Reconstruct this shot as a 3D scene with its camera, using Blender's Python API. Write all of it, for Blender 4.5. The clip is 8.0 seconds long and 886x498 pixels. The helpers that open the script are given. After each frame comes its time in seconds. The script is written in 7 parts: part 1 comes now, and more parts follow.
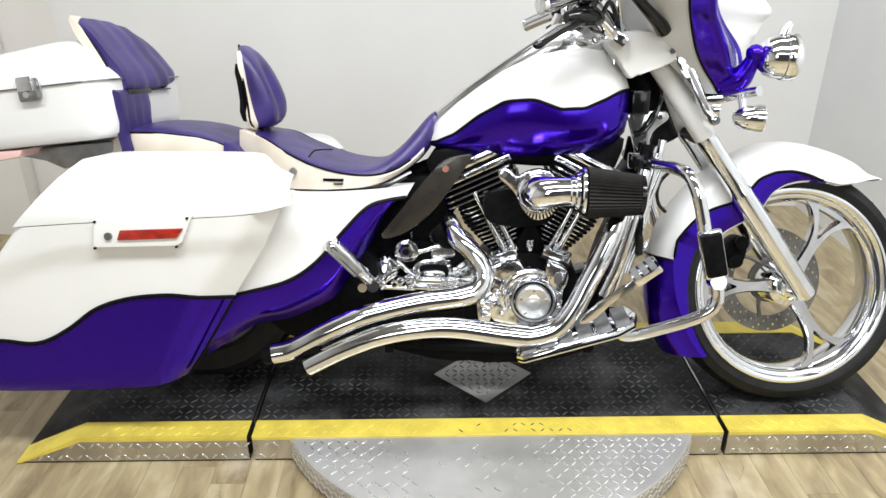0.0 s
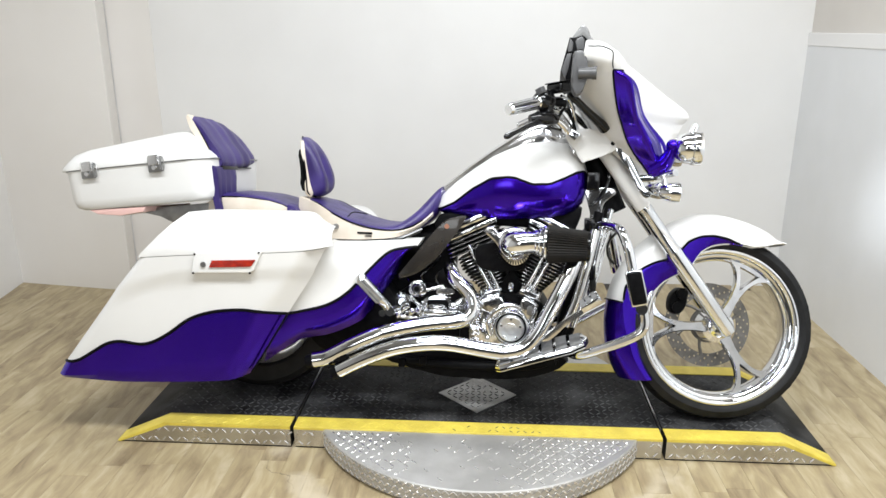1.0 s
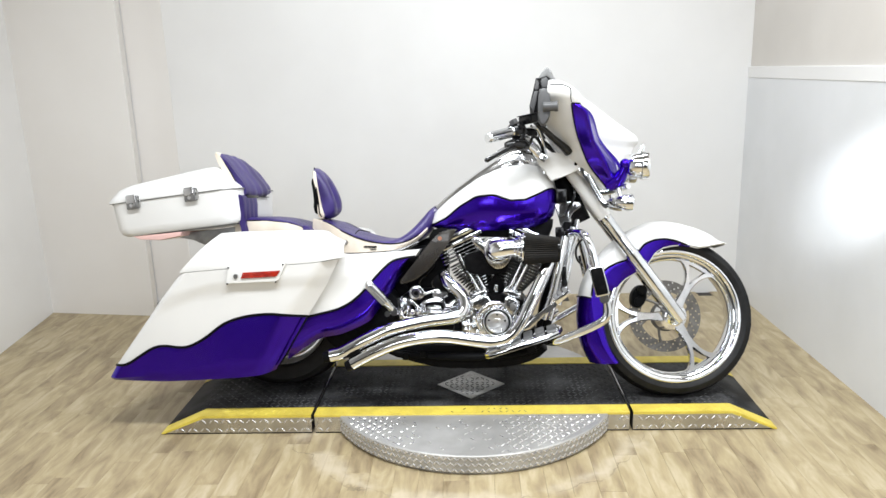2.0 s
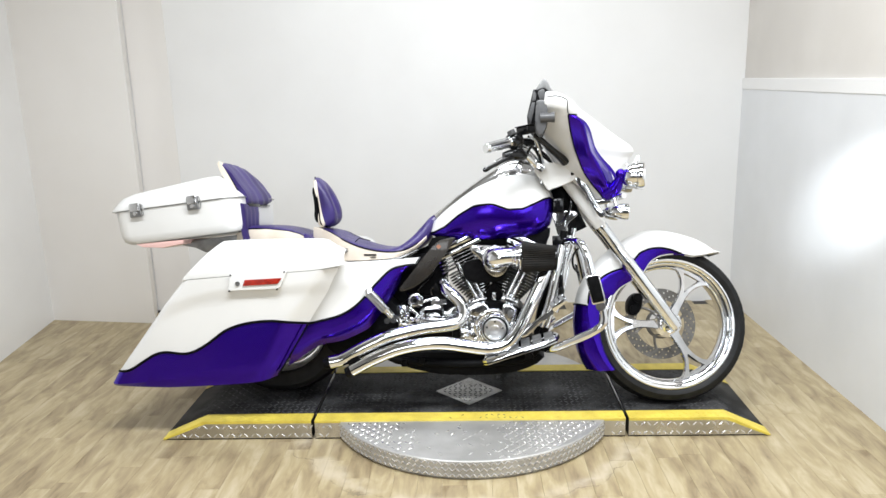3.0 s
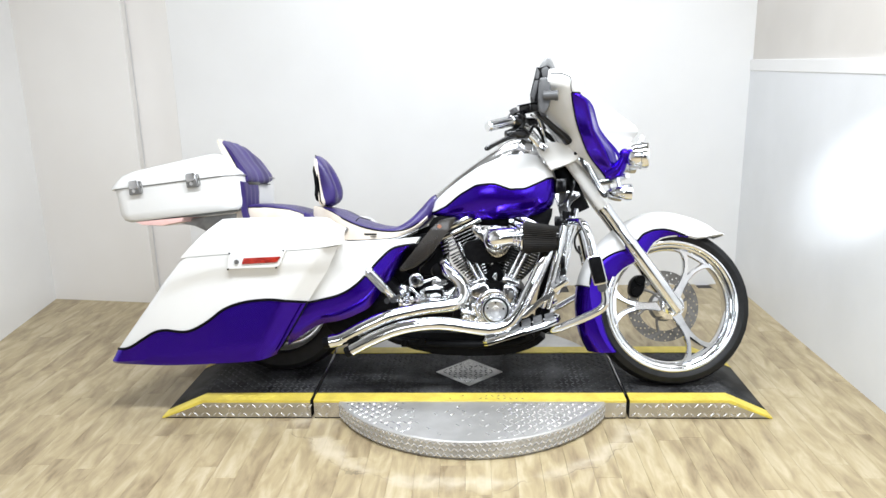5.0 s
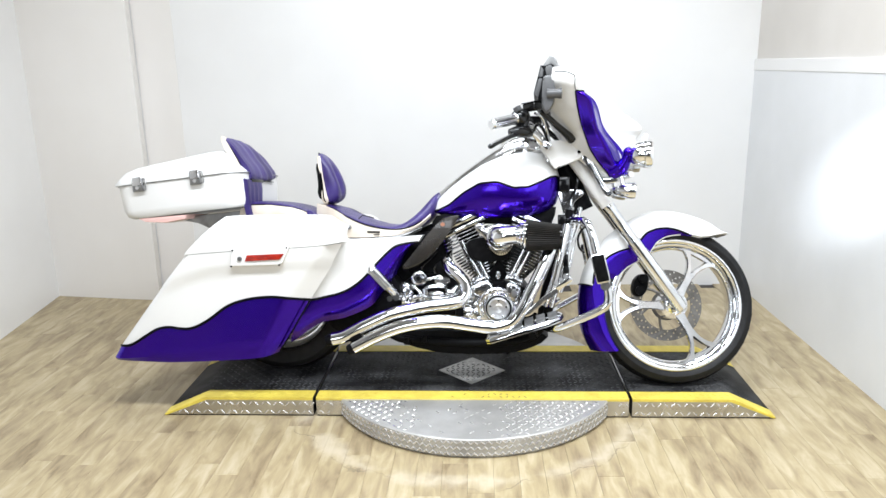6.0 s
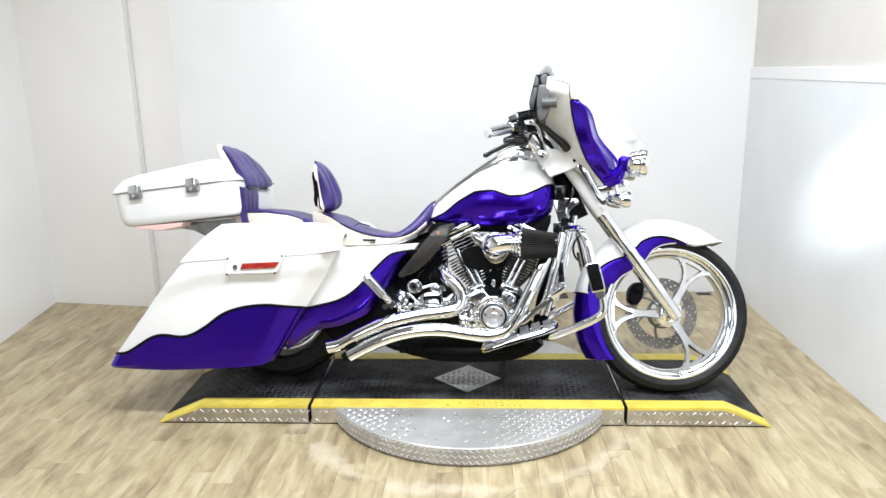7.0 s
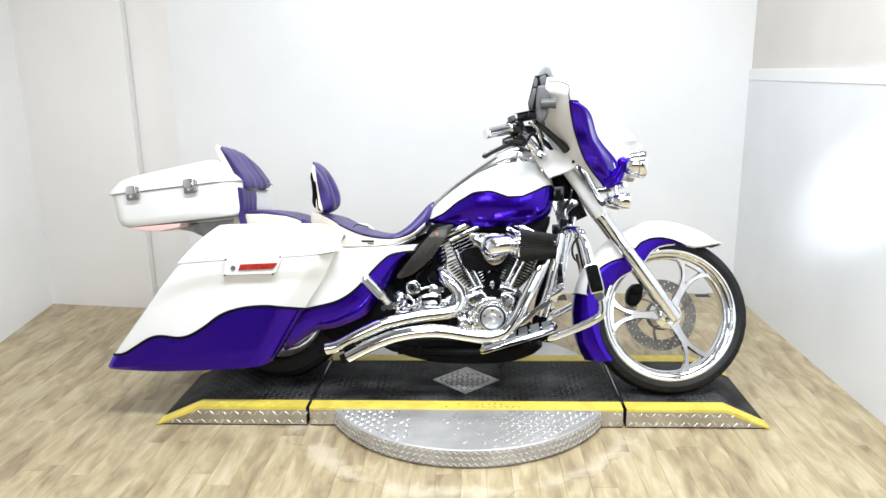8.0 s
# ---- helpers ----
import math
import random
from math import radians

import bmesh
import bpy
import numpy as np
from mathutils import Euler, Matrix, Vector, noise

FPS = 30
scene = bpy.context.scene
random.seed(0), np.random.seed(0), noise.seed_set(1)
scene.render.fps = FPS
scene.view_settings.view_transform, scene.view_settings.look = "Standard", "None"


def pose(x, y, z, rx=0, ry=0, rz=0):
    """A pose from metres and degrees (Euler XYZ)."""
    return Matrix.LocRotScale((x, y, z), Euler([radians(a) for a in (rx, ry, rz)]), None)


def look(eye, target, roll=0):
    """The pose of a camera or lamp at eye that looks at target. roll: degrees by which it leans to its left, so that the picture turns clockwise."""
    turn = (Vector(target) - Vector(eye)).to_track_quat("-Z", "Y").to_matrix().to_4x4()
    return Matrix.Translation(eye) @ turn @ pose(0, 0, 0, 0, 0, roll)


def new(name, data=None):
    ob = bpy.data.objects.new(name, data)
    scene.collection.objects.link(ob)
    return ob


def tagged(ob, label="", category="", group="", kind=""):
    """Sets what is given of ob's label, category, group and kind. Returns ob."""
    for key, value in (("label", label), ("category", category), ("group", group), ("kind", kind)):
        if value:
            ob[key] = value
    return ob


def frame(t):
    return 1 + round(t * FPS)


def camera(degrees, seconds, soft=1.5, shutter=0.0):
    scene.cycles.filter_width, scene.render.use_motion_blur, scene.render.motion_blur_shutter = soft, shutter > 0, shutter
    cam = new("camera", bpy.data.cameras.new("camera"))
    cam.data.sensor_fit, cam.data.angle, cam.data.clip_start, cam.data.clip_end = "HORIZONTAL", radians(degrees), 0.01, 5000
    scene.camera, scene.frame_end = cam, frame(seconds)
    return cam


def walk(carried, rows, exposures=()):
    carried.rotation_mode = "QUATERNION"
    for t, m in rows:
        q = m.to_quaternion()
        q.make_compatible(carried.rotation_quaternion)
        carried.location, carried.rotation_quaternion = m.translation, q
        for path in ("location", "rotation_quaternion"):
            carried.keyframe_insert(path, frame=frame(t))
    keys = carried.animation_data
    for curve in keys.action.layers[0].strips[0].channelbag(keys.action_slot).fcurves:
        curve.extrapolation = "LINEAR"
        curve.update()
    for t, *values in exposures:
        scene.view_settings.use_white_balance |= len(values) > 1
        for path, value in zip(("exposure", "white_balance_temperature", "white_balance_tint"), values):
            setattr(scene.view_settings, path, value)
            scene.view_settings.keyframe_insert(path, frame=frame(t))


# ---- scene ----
cam = camera(62.7, 8.0)
PATH = [
    (0, (-0.155, -1.793, 1.363), (-0.118, 0.016, 0.511), -0.1),
    (0.2, (-0.144, -1.939, 1.395), (-0.120, -0.102, 0.606), -0.5),
    (0.5, (-0.064, -2.143, 1.42), (-0.035, -0.257, 0.756), -1.0),
    (0.7, (-0.010, -2.263, 1.413), (-0.014, -0.385, 0.726), -0.3),
    (1, (0.013, -2.452, 1.414), (-0.096, -0.542, 0.832), 0.0),
    (1.2, (0.026, -2.584, 1.424), (-0.106, -0.656, 0.909), -1.0),
    (1.5, (0.011, -2.769, 1.432), (-0.089, -0.831, 0.95), -1.8),
    (1.7, (0.015, -2.870, 1.428), (-0.070, -0.931, 0.944), -1.9),
    (3, (0.01, -2.969, 1.438), (-0.059, -1.023, 0.981), -1.6),
    (3.5, (0.007, -2.983, 1.423), (-0.067, -1.041, 0.95), -1.1),
    (4, (0.021, -2.971, 1.422), (-0.058, -1.031, 0.939), -1.1),
    (4.5, (0.029, -2.947, 1.416), (-0.054, -1.011, 0.921), -1.3),
    (6, (0.026, -2.947, 1.401), (-0.066, -1.011, 0.905), -1.1),
    (6.5, (0.04, -2.949, 1.412), (-0.055, -1.01, 0.931), -1.1),
    (7, (0.042, -2.947, 1.415), (-0.048, -1.008, 0.932), -1.0),
    (7.5, (0.037, -2.942, 1.418), (-0.05, -1.006, 0.923), -1.0),
    (8, (0.038, -2.941, 1.409), (-0.046, -1.001, 0.932), -0.9),
]
EXPOSURE = [(0.0, -0.42, 6290, 8), (0.5, -0.42, 6270, 8), (1.0, -0.42, 6250, 8), (1.5, -0.38, 6220, 8), (3.0, -0.36, 6190, 8), (3.5, -0.33, 6170, 8), (4.5, -0.22, 6060, 8), (6.0, -0.16, 6010, 8), (8.0, -0.14, 6010, 8)]
walk(cam, [(t, look(eye, target, roll)) for t, eye, target, roll in PATH], EXPOSURE)

# ---- light ----
world = bpy.data.worlds.new("world")
scene.world = world
world.use_nodes = True
world.node_tree.nodes["Background"].inputs[0].default_value = (0.9, 0.93, 1.0, 1)
world.node_tree.nodes["Background"].inputs[1].default_value = 0.05


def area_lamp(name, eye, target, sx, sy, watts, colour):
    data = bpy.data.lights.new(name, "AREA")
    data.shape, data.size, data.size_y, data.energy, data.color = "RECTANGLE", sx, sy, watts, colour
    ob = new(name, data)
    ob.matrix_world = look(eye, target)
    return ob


# Overhead lamp out of view, placed by the shadow edge under the bike.
area_lamp("unseen_ceiling_lamp", (0.10, -1.35, 2.95), (0.10, -1.30, 0), 2.6, 0.42, 166, (1.0, 1.0, 1.0))
# Two more unseen lamps, added for the back wall and the chrome.
area_lamp("unseen_ceiling_lamp", (0.10, 0.35, 2.95), (0.10, 0.40, 0), 2.4, 0.30, 34, (1.0, 1.0, 1.0))
area_lamp("unseen_ceiling_lamp", (-0.2, -3.9, 2.95), (-0.2, -3.7, 0), 2.6, 0.40, 62, (1.0, 1.0, 1.0))
# Unseen fill lamps, added to brighten the upright faces; no fixtures modelled.
area_lamp("unseen_fill_lamp", (1.15, -4.0, 2.2), (0.0, 0.3, 0.8), 1.0, 1.0, 14, (0.97, 0.99, 1.02))
area_lamp("unseen_fill_lamp", (-1.35, -4.0, 1.9), (-0.1, 0.4, 0.8), 0.8, 0.8, 14, (1.0, 0.99, 0.98))
# Added spot: a fixed pool of light standing in for the shifting wall glare.
spot = bpy.data.lights.new("wall_glare_spot", "SPOT")
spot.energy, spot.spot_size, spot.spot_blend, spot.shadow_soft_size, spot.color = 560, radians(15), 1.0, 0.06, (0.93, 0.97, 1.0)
new("wall_glare_spot", spot).matrix_world = look((0.75, -1.6, 1.75), (1.665, 0.14, 0.90))


# ---- materials ----
def material(name, base, rough=0.5, metal=0.0, coat=0.0, coat_rough=0.05, spec=0.5):
    m = bpy.data.materials.new(name)
    m.use_nodes = True
    b = m.node_tree.nodes["Principled BSDF"]
    b.inputs["Base Color"].default_value = (*base, 1)
    b.inputs["Roughness"].default_value = rough
    b.inputs["Metallic"].default_value = metal
    b.inputs["Coat Weight"].default_value = coat
    b.inputs["Coat Roughness"].default_value = coat_rough
    b.inputs["Specular IOR Level"].default_value = spec
    return m


def node(m, kind, **values):
    n = m.node_tree.nodes.new(kind)
    for key, value in values.items():
        n.inputs[key].default_value = value
    return n


def link(m, a, b):
    m.node_tree.links.new(a, b)


def speckle(m, base, other, scale, low=0.35, high=0.65, detail=5.0, rough=None, bump=0.0, stretch=(1, 1, 1), bump_scale=0.0):
    """Two tones by noise, a roughness that follows them, and fine relief."""
    nt = m.node_tree
    b = nt.nodes["Principled BSDF"]
    tc = node(m, "ShaderNodeTexCoord")
    mp = node(m, "ShaderNodeMapping", Scale=stretch)
    link(m, tc.outputs["Object"], mp.inputs["Vector"])
    n = node(m, "ShaderNodeTexNoise", Scale=scale, Detail=detail)
    link(m, mp.outputs[0], n.inputs["Vector"])
    r = node(m, "ShaderNodeMapRange")
    r.inputs["From Min"].default_value, r.inputs["From Max"].default_value = low, high
    link(m, n.outputs["Fac"], r.inputs["Value"])
    mix = nt.nodes.new("ShaderNodeMix")
    mix.data_type = "RGBA"
    mix.inputs[6].default_value, mix.inputs[7].default_value = (*base, 1), (*other, 1)
    link(m, r.outputs[0], mix.inputs[0])
    link(m, mix.outputs[2], b.inputs["Base Color"])
    if rough:
        rr = node(m, "ShaderNodeMapRange")
        rr.inputs["To Min"].default_value, rr.inputs["To Max"].default_value = rough
        link(m, n.outputs["Fac"], rr.inputs["Value"])
        link(m, rr.outputs[0], b.inputs["Roughness"])
    if bump:
        n2 = node(m, "ShaderNodeTexNoise", Scale=bump_scale or scale * 6, Detail=4.0)
        link(m, mp.outputs[0], n2.inputs["Vector"])
        bp = node(m, "ShaderNodeBump", Strength=bump, Distance=0.002)
        link(m, n2.outputs["Fac"], bp.inputs["Height"])
        link(m, bp.outputs[0], b.inputs["Normal"])
    return m


WALL = speckle(material("white_wall_paint", (0.8, 0.8, 0.79), 0.45), (0.79, 0.785, 0.775), (0.75, 0.742, 0.73), 1.6, bump=0.08, bump_scale=90)
CREAM = speckle(material("cream_wall_paint", (0.78, 0.74, 0.68), 0.5), (0.79, 0.765, 0.735), (0.75, 0.72, 0.685), 1.3, bump=0.08, bump_scale=90)
PANEL = speckle(material("glossy_white_panel", (0.8, 0.8, 0.8), 0.32), (0.74, 0.75, 0.765), (0.69, 0.70, 0.71), 2.2, rough=(0.24, 0.36), bump=0.05, bump_scale=60)
TAUPE = speckle(material("taupe_wall_paint", (0.46, 0.43, 0.39), 0.6), (0.66, 0.63, 0.59), (0.61, 0.58, 0.54), 2.0, bump=0.08, bump_scale=90)
# Tones of the unseen ceiling and walls, chosen for what the chrome reflects.
CEIL = speckle(material("grey_ceiling_paint", (0.3, 0.3, 0.3), 0.7), (0.30, 0.30, 0.297), (0.26, 0.26, 0.257), 3.0)
UNSEENSIDE = speckle(material("unseen_side_wall", (0.45, 0.445, 0.43), 0.7), (0.42, 0.415, 0.41), (0.36, 0.355, 0.35), 1.2)
UNSEENBACK = speckle(material("unseen_dark_wall", (0.3, 0.3, 0.3), 0.7), (0.070, 0.070, 0.072), (0.040, 0.040, 0.042), 1.2)
DARKBASE = speckle(material("dark_subfloor", (0.05, 0.045, 0.04), 0.8), (0.06, 0.055, 0.05), (0.035, 0.03, 0.027), 4.0)
WHITE = speckle(material("white_pearl_paint", (0.8, 0.79, 0.77), 0.36, coat=0.12, coat_rough=0.08), (0.755, 0.75, 0.735), (0.72, 0.715, 0.70), 3.0)
PURPLE = material("purple_metallic_paint", (0.03, 0.005, 0.28), 0.20, metal=0.85, coat=0.18, coat_rough=0.03)
speckle(PURPLE, (0.042, 0.0030, 0.44), (0.028, 0.0016, 0.32), 900, detail=1.0)
STRIPE = material("black_pinstripe", (0.004, 0.004, 0.005), 0.4, spec=0.08)
CHROME = speckle(material("chrome", (0.85, 0.85, 0.86), 0.06, metal=1.0), (0.93, 0.945, 0.97), (0.80, 0.815, 0.84), 8.0, rough=(0.03, 0.12), bump=0.16, bump_scale=30)
# Dark blotches in the colour stand in for broken dark reflections.
MOTTLED = speckle(material("reflection_mottled_chrome", (0.8, 0.8, 0.82), 0.12, metal=1.0), (0.94, 0.95, 0.97), (0.30, 0.30, 0.31), 34.0, low=0.50, high=0.66, detail=6.0, rough=(0.03, 0.20), bump=0.55, bump_scale=46)
POLISHED = speckle(material("polished_alloy", (0.7, 0.7, 0.71), 0.2, metal=1.0), (0.86, 0.86, 0.87), (0.78, 0.78, 0.79), 30.0, rough=(0.10, 0.24), bump=0.04)
SPOKE = speckle(material("polished_spoke", (0.6, 0.6, 0.61), 0.12, metal=1.0), (0.66, 0.66, 0.67), (0.54, 0.54, 0.55), 22.0, rough=(0.06, 0.16), bump=0.06, bump_scale=30)
STEEL = speckle(material("brushed_steel", (0.5, 0.5, 0.5), 0.35, metal=1.0), (0.36, 0.36, 0.36), (0.27, 0.27, 0.27), 25.0, rough=(0.25, 0.45), bump=0.05)
DISCSTEEL = speckle(material("brake_disc_steel", (0.3, 0.29, 0.28), 0.42, metal=0.6), (0.20, 0.19, 0.175), (0.14, 0.133, 0.122), 40.0, rough=(0.34, 0.5), bump=0.05)
BLACK = speckle(material("black_crinkle_coat", (0.006, 0.006, 0.007), 0.5, spec=0.06), (0.003, 0.003, 0.0035), (0.006, 0.006, 0.0065), 60.0, rough=(0.35, 0.6), bump=0.15)
GLOSSBLACK = speckle(material("gloss_black_plastic", (0.006, 0.006, 0.007), 0.12, spec=0.40), (0.003, 0.003, 0.0035), (0.006, 0.006, 0.0065), 20.0, rough=(0.07, 0.18))
SMOKE = speckle(material("smoked_plastic", (0.02, 0.018, 0.015), 0.26, coat=0.45), (0.016, 0.014, 0.012), (0.034, 0.029, 0.024), 9.0)
FILTER = speckle(material("pleated_filter_cloth", (0.02, 0.019, 0.018), 0.6, spec=0.2), (0.006, 0.006, 0.0055), (0.016, 0.014, 0.012), 18.0, rough=(0.5, 0.7), bump=0.2)
RUBBER = speckle(material("tyre_rubber", (0.01, 0.01, 0.011), 0.5, spec=0.26), (0.005, 0.005, 0.0055), (0.011, 0.011, 0.0115), 30.0, rough=(0.38, 0.6), bump=0.15)
VINYL = speckle(material("purple_leather", (0.075, 0.04, 0.25), 0.42), (0.042, 0.025, 0.158), (0.025, 0.014, 0.100), 14.0, rough=(0.30, 0.44), bump=0.35, bump_scale=420)
BEIGE = speckle(material("cream_leather", (0.72, 0.64, 0.54), 0.5), (0.74, 0.67, 0.58), (0.66, 0.58, 0.48), 12.0, rough=(0.42, 0.58), bump=0.3, bump_scale=420)
CREASED = speckle(material("creased_purple_leather", (0.075, 0.04, 0.25), 0.42), (0.042, 0.025, 0.158), (0.025, 0.014, 0.100), 9.0, rough=(0.28, 0.46), bump=0.9, bump_scale=34, stretch=(1, 1, 0.16))
GREYPLASTIC = speckle(material("grey_black_plastic", (0.06, 0.06, 0.062), 0.35), (0.085, 0.085, 0.087), (0.060, 0.060, 0.062), 14.0, rough=(0.28, 0.45))
SCREEN = speckle(material("grey_tinted_screen", (0.4, 0.4, 0.4), 0.25), (0.24, 0.24, 0.237), (0.19, 0.19, 0.187), 12.0, rough=(0.18, 0.3))
GREYRUBBER = speckle(material("grey_rubber", (0.12, 0.12, 0.12), 0.5), (0.22, 0.22, 0.22), (0.15, 0.15, 0.15), 40.0, rough=(0.4, 0.6), bump=0.1)
BRUSHED = speckle(material("brushed_alloy", (0.85, 0.85, 0.85), 0.3, metal=1.0), (0.92, 0.92, 0.92), (0.82, 0.82, 0.82), 60.0, rough=(0.24, 0.36), bump=0.05)
COPPER = material("copper_rivet", (0.42, 0.20, 0.13), 0.4, metal=0.6)
RED = speckle(material("red_reflector_plastic", (0.40, 0.02, 0.008), 0.2, coat=0.6), (0.42, 0.022, 0.008), (0.24, 0.010, 0.005), 60.0, bump=0.5, bump_scale=220)
GLASS = material("clear_lens", (0.9, 0.92, 0.95), 0.05)
GLASS.node_tree.nodes["Principled BSDF"].inputs["Transmission Weight"].default_value = 0.9
REDLENS = material("red_lens", (0.80, 0.52, 0.48), 0.2, coat=1.0)
DECK = speckle(material("worn_black_deck", (0.03, 0.03, 0.031), 0.6, spec=0.18), (0.009, 0.009, 0.0095), (0.072, 0.072, 0.073), 9.0, low=0.40, high=0.75, rough=(0.5, 0.75), bump=0.2, bump_scale=160)
TREAD = speckle(material("worn_deck_tread", (0.05, 0.05, 0.05), 0.5, spec=0.25), (0.020, 0.020, 0.0205), (0.120, 0.120, 0.121), 7.0, low=0.4, high=0.7, rough=(0.4, 0.6))
PLATE = speckle(material("aluminium_tread_plate", (0.6, 0.6, 0.6), 0.4, metal=0.55), (0.56, 0.55, 0.535), (0.40, 0.39, 0.375), 6.0, rough=(0.40, 0.62), bump=0.12, bump_scale=140)
PLATETREAD = speckle(material("polished_plate_tread", (0.8, 0.79, 0.78), 0.25, metal=0.85), (0.84, 0.83, 0.815), (0.62, 0.61, 0.595), 9.0, rough=(0.18, 0.34))
SKIRT = speckle(material("tread_plate_skirt", (0.6, 0.6, 0.6), 0.3, metal=1.0), (0.62, 0.61, 0.59), (0.50, 0.49, 0.47), 9.0, rough=(0.20, 0.36), bump=0.1, bump_scale=120)
YELLOW = speckle(material("yellow_floor_tape", (0.72, 0.55, 0.02), 0.5), (0.74, 0.60, 0.09), (0.60, 0.47, 0.07), 16.0, rough=(0.4, 0.6), bump=0.1, bump_scale=160)


def plank_material():
    m = material("oak_look_planks", (0.4, 0.3, 0.18), 0.4)
    nt = m.node_tree
    b = nt.nodes["Principled BSDF"]
    tc, info = node(m, "ShaderNodeTexCoord"), node(m, "ShaderNodeObjectInfo")
    geo = node(m, "ShaderNodeNewGeometry")
    add = node(m, "ShaderNodeVectorMath")
    add.operation = "ADD"
    sc = node(m, "ShaderNodeVectorMath")
    sc.operation = "SCALE"
    sc.inputs["Scale"].default_value = 37.0
    pick = node(m, "ShaderNodeMath")
    pick.operation = "ADD"
    link(m, info.outputs["Random"], pick.inputs[0])
    link(m, geo.outputs["Random Per Island"], pick.inputs[1])
    one = node(m, "ShaderNodeMath")
    one.operation = "FRACT"
    link(m, pick.outputs[0], one.inputs[0])
    link(m, one.outputs[0], sc.inputs[0])
    link(m, geo.outputs["Position"], add.inputs[0])
    link(m, sc.outputs[0], add.inputs[1])
    mp = node(m, "ShaderNodeMapping", Scale=(20, 5.0, 1))
    link(m, add.outputs[0], mp.inputs["Vector"])
    grain = node(m, "ShaderNodeTexNoise", Scale=1.0, Detail=5.0, Roughness=0.55, Distortion=0.6)
    link(m, mp.outputs[0], grain.inputs["Vector"])
    mp2 = node(m, "ShaderNodeMapping", Scale=(70, 5, 1))
    link(m, add.outputs[0], mp2.inputs["Vector"])
    fine = node(m, "ShaderNodeTexNoise", Scale=2.0, Detail=5.0)
    link(m, mp2.outputs[0], fine.inputs["Vector"])
    ramp = node(m, "ShaderNodeValToRGB")
    e = ramp.color_ramp.elements
    e[0].position, e[0].color = 0.25, (0.168, 0.118, 0.058, 1)
    e[1].position, e[1].color = 0.78, (0.495, 0.421, 0.279, 1)
    for at, tone in ((0.42, (0.288, 0.225, 0.132, 1)), (0.58, (0.388, 0.313, 0.180, 1))):
        ramp.color_ramp.elements.new(at).color = tone
    mixv = node(m, "ShaderNodeMath")
    mixv.operation = "MULTIPLY_ADD"
    mixv.inputs[1].default_value = 0.16
    rnd = node(m, "ShaderNodeMath")
    rnd.operation = "MULTIPLY_ADD"
    rnd.inputs[1].default_value, rnd.inputs[2].default_value = 0.13, -0.10
    link(m, one.outputs[0], rnd.inputs[0])
    sum1 = node(m, "ShaderNodeMath")
    sum1.operation = "ADD"
    link(m, grain.outputs["Fac"], sum1.inputs[0])
    link(m, rnd.outputs[0], sum1.inputs[1])
    link(m, fine.outputs["Fac"], mixv.inputs[0])
    link(m, sum1.outputs[0], mixv.inputs[2])
    link(m, mixv.outputs[0], ramp.inputs[0])
    # pale scuff rings left by the turning plate
    dist = node(m, "ShaderNodeVectorMath")
    dist.operation = "LENGTH"
    flat = node(m, "ShaderNodeVectorMath")
    flat.operation = "MULTIPLY"
    flat.inputs[1].default_value = (1, 1, 0)
    link(m, geo.outputs["Position"], flat.inputs[0])
    link(m, flat.outputs[0], dist.inputs[0])
    wob = node(m, "ShaderNodeTexNoise", Scale=6.0, Detail=4.0)
    link(m, geo.outputs["Position"], wob.inputs["Vector"])
    rr = node(m, "ShaderNodeMath")
    rr.operation = "MULTIPLY_ADD"
    rr.inputs[1].default_value = 0.16
    link(m, wob.outputs["Fac"], rr.inputs[0])
    link(m, dist.outputs["Value"], rr.inputs[2])
    ring = node(m, "ShaderNodeMapRange")
    ring.interpolation_type = "SMOOTHSTEP"
    off = node(m, "ShaderNodeMath")
    off.operation = "SUBTRACT"
    off.inputs[1].default_value = 0.80
    ab = node(m, "ShaderNodeMath")
    ab.operation = "ABSOLUTE"
    link(m, rr.outputs[0], off.inputs[0])
    link(m, off.outputs[0], ab.inputs[0])
    ring.inputs["From Min"].default_value, ring.inputs["From Max"].default_value = 0.0, 0.06
    ring.inputs["To Min"].default_value, ring.inputs["To Max"].default_value = 0.55, 0.0
    link(m, ab.outputs[0], ring.inputs["Value"])
    patch = node(m, "ShaderNodeMath")
    patch.operation = "MULTIPLY"
    link(m, ring.outputs[0], patch.inputs[0])
    wob2 = node(m, "ShaderNodeTexNoise", Scale=5.0, Detail=7.0)
    link(m, geo.outputs["Position"], wob2.inputs["Vector"])
    torn = node(m, "ShaderNodeMapRange")
    torn.inputs["From Min"].default_value, torn.inputs["From Max"].default_value = 0.42, 0.56
    link(m, wob2.outputs["Fac"], torn.inputs["Value"])
    link(m, torn.outputs[0], patch.inputs[1])
    mix = nt.nodes.new("ShaderNodeMix")
    mix.data_type = "RGBA"
    mix.inputs[7].default_value = (0.60, 0.53, 0.41, 1)
    link(m, patch.outputs[0], mix.inputs[0])
    link(m, ramp.outputs[0], mix.inputs[6])
    # thin dark torn edge of the worn ring
    slow = node(m, "ShaderNodeTexNoise", Scale=3.5, Detail=5.0, Roughness=0.6)
    link(m, geo.outputs["Position"], slow.inputs["Vector"])
    edge = node(m, "ShaderNodeMath")
    edge.operation = "MULTIPLY_ADD"
    edge.inputs[1].default_value = 0.26
    link(m, slow.outputs["Fac"], edge.inputs[0])
    link(m, dist.outputs["Value"], edge.inputs[2])
    near = node(m, "ShaderNodeMath")
    near.operation = "COMPARE"
    near.inputs[1].default_value, near.inputs[2].default_value = 0.88, 0.0024
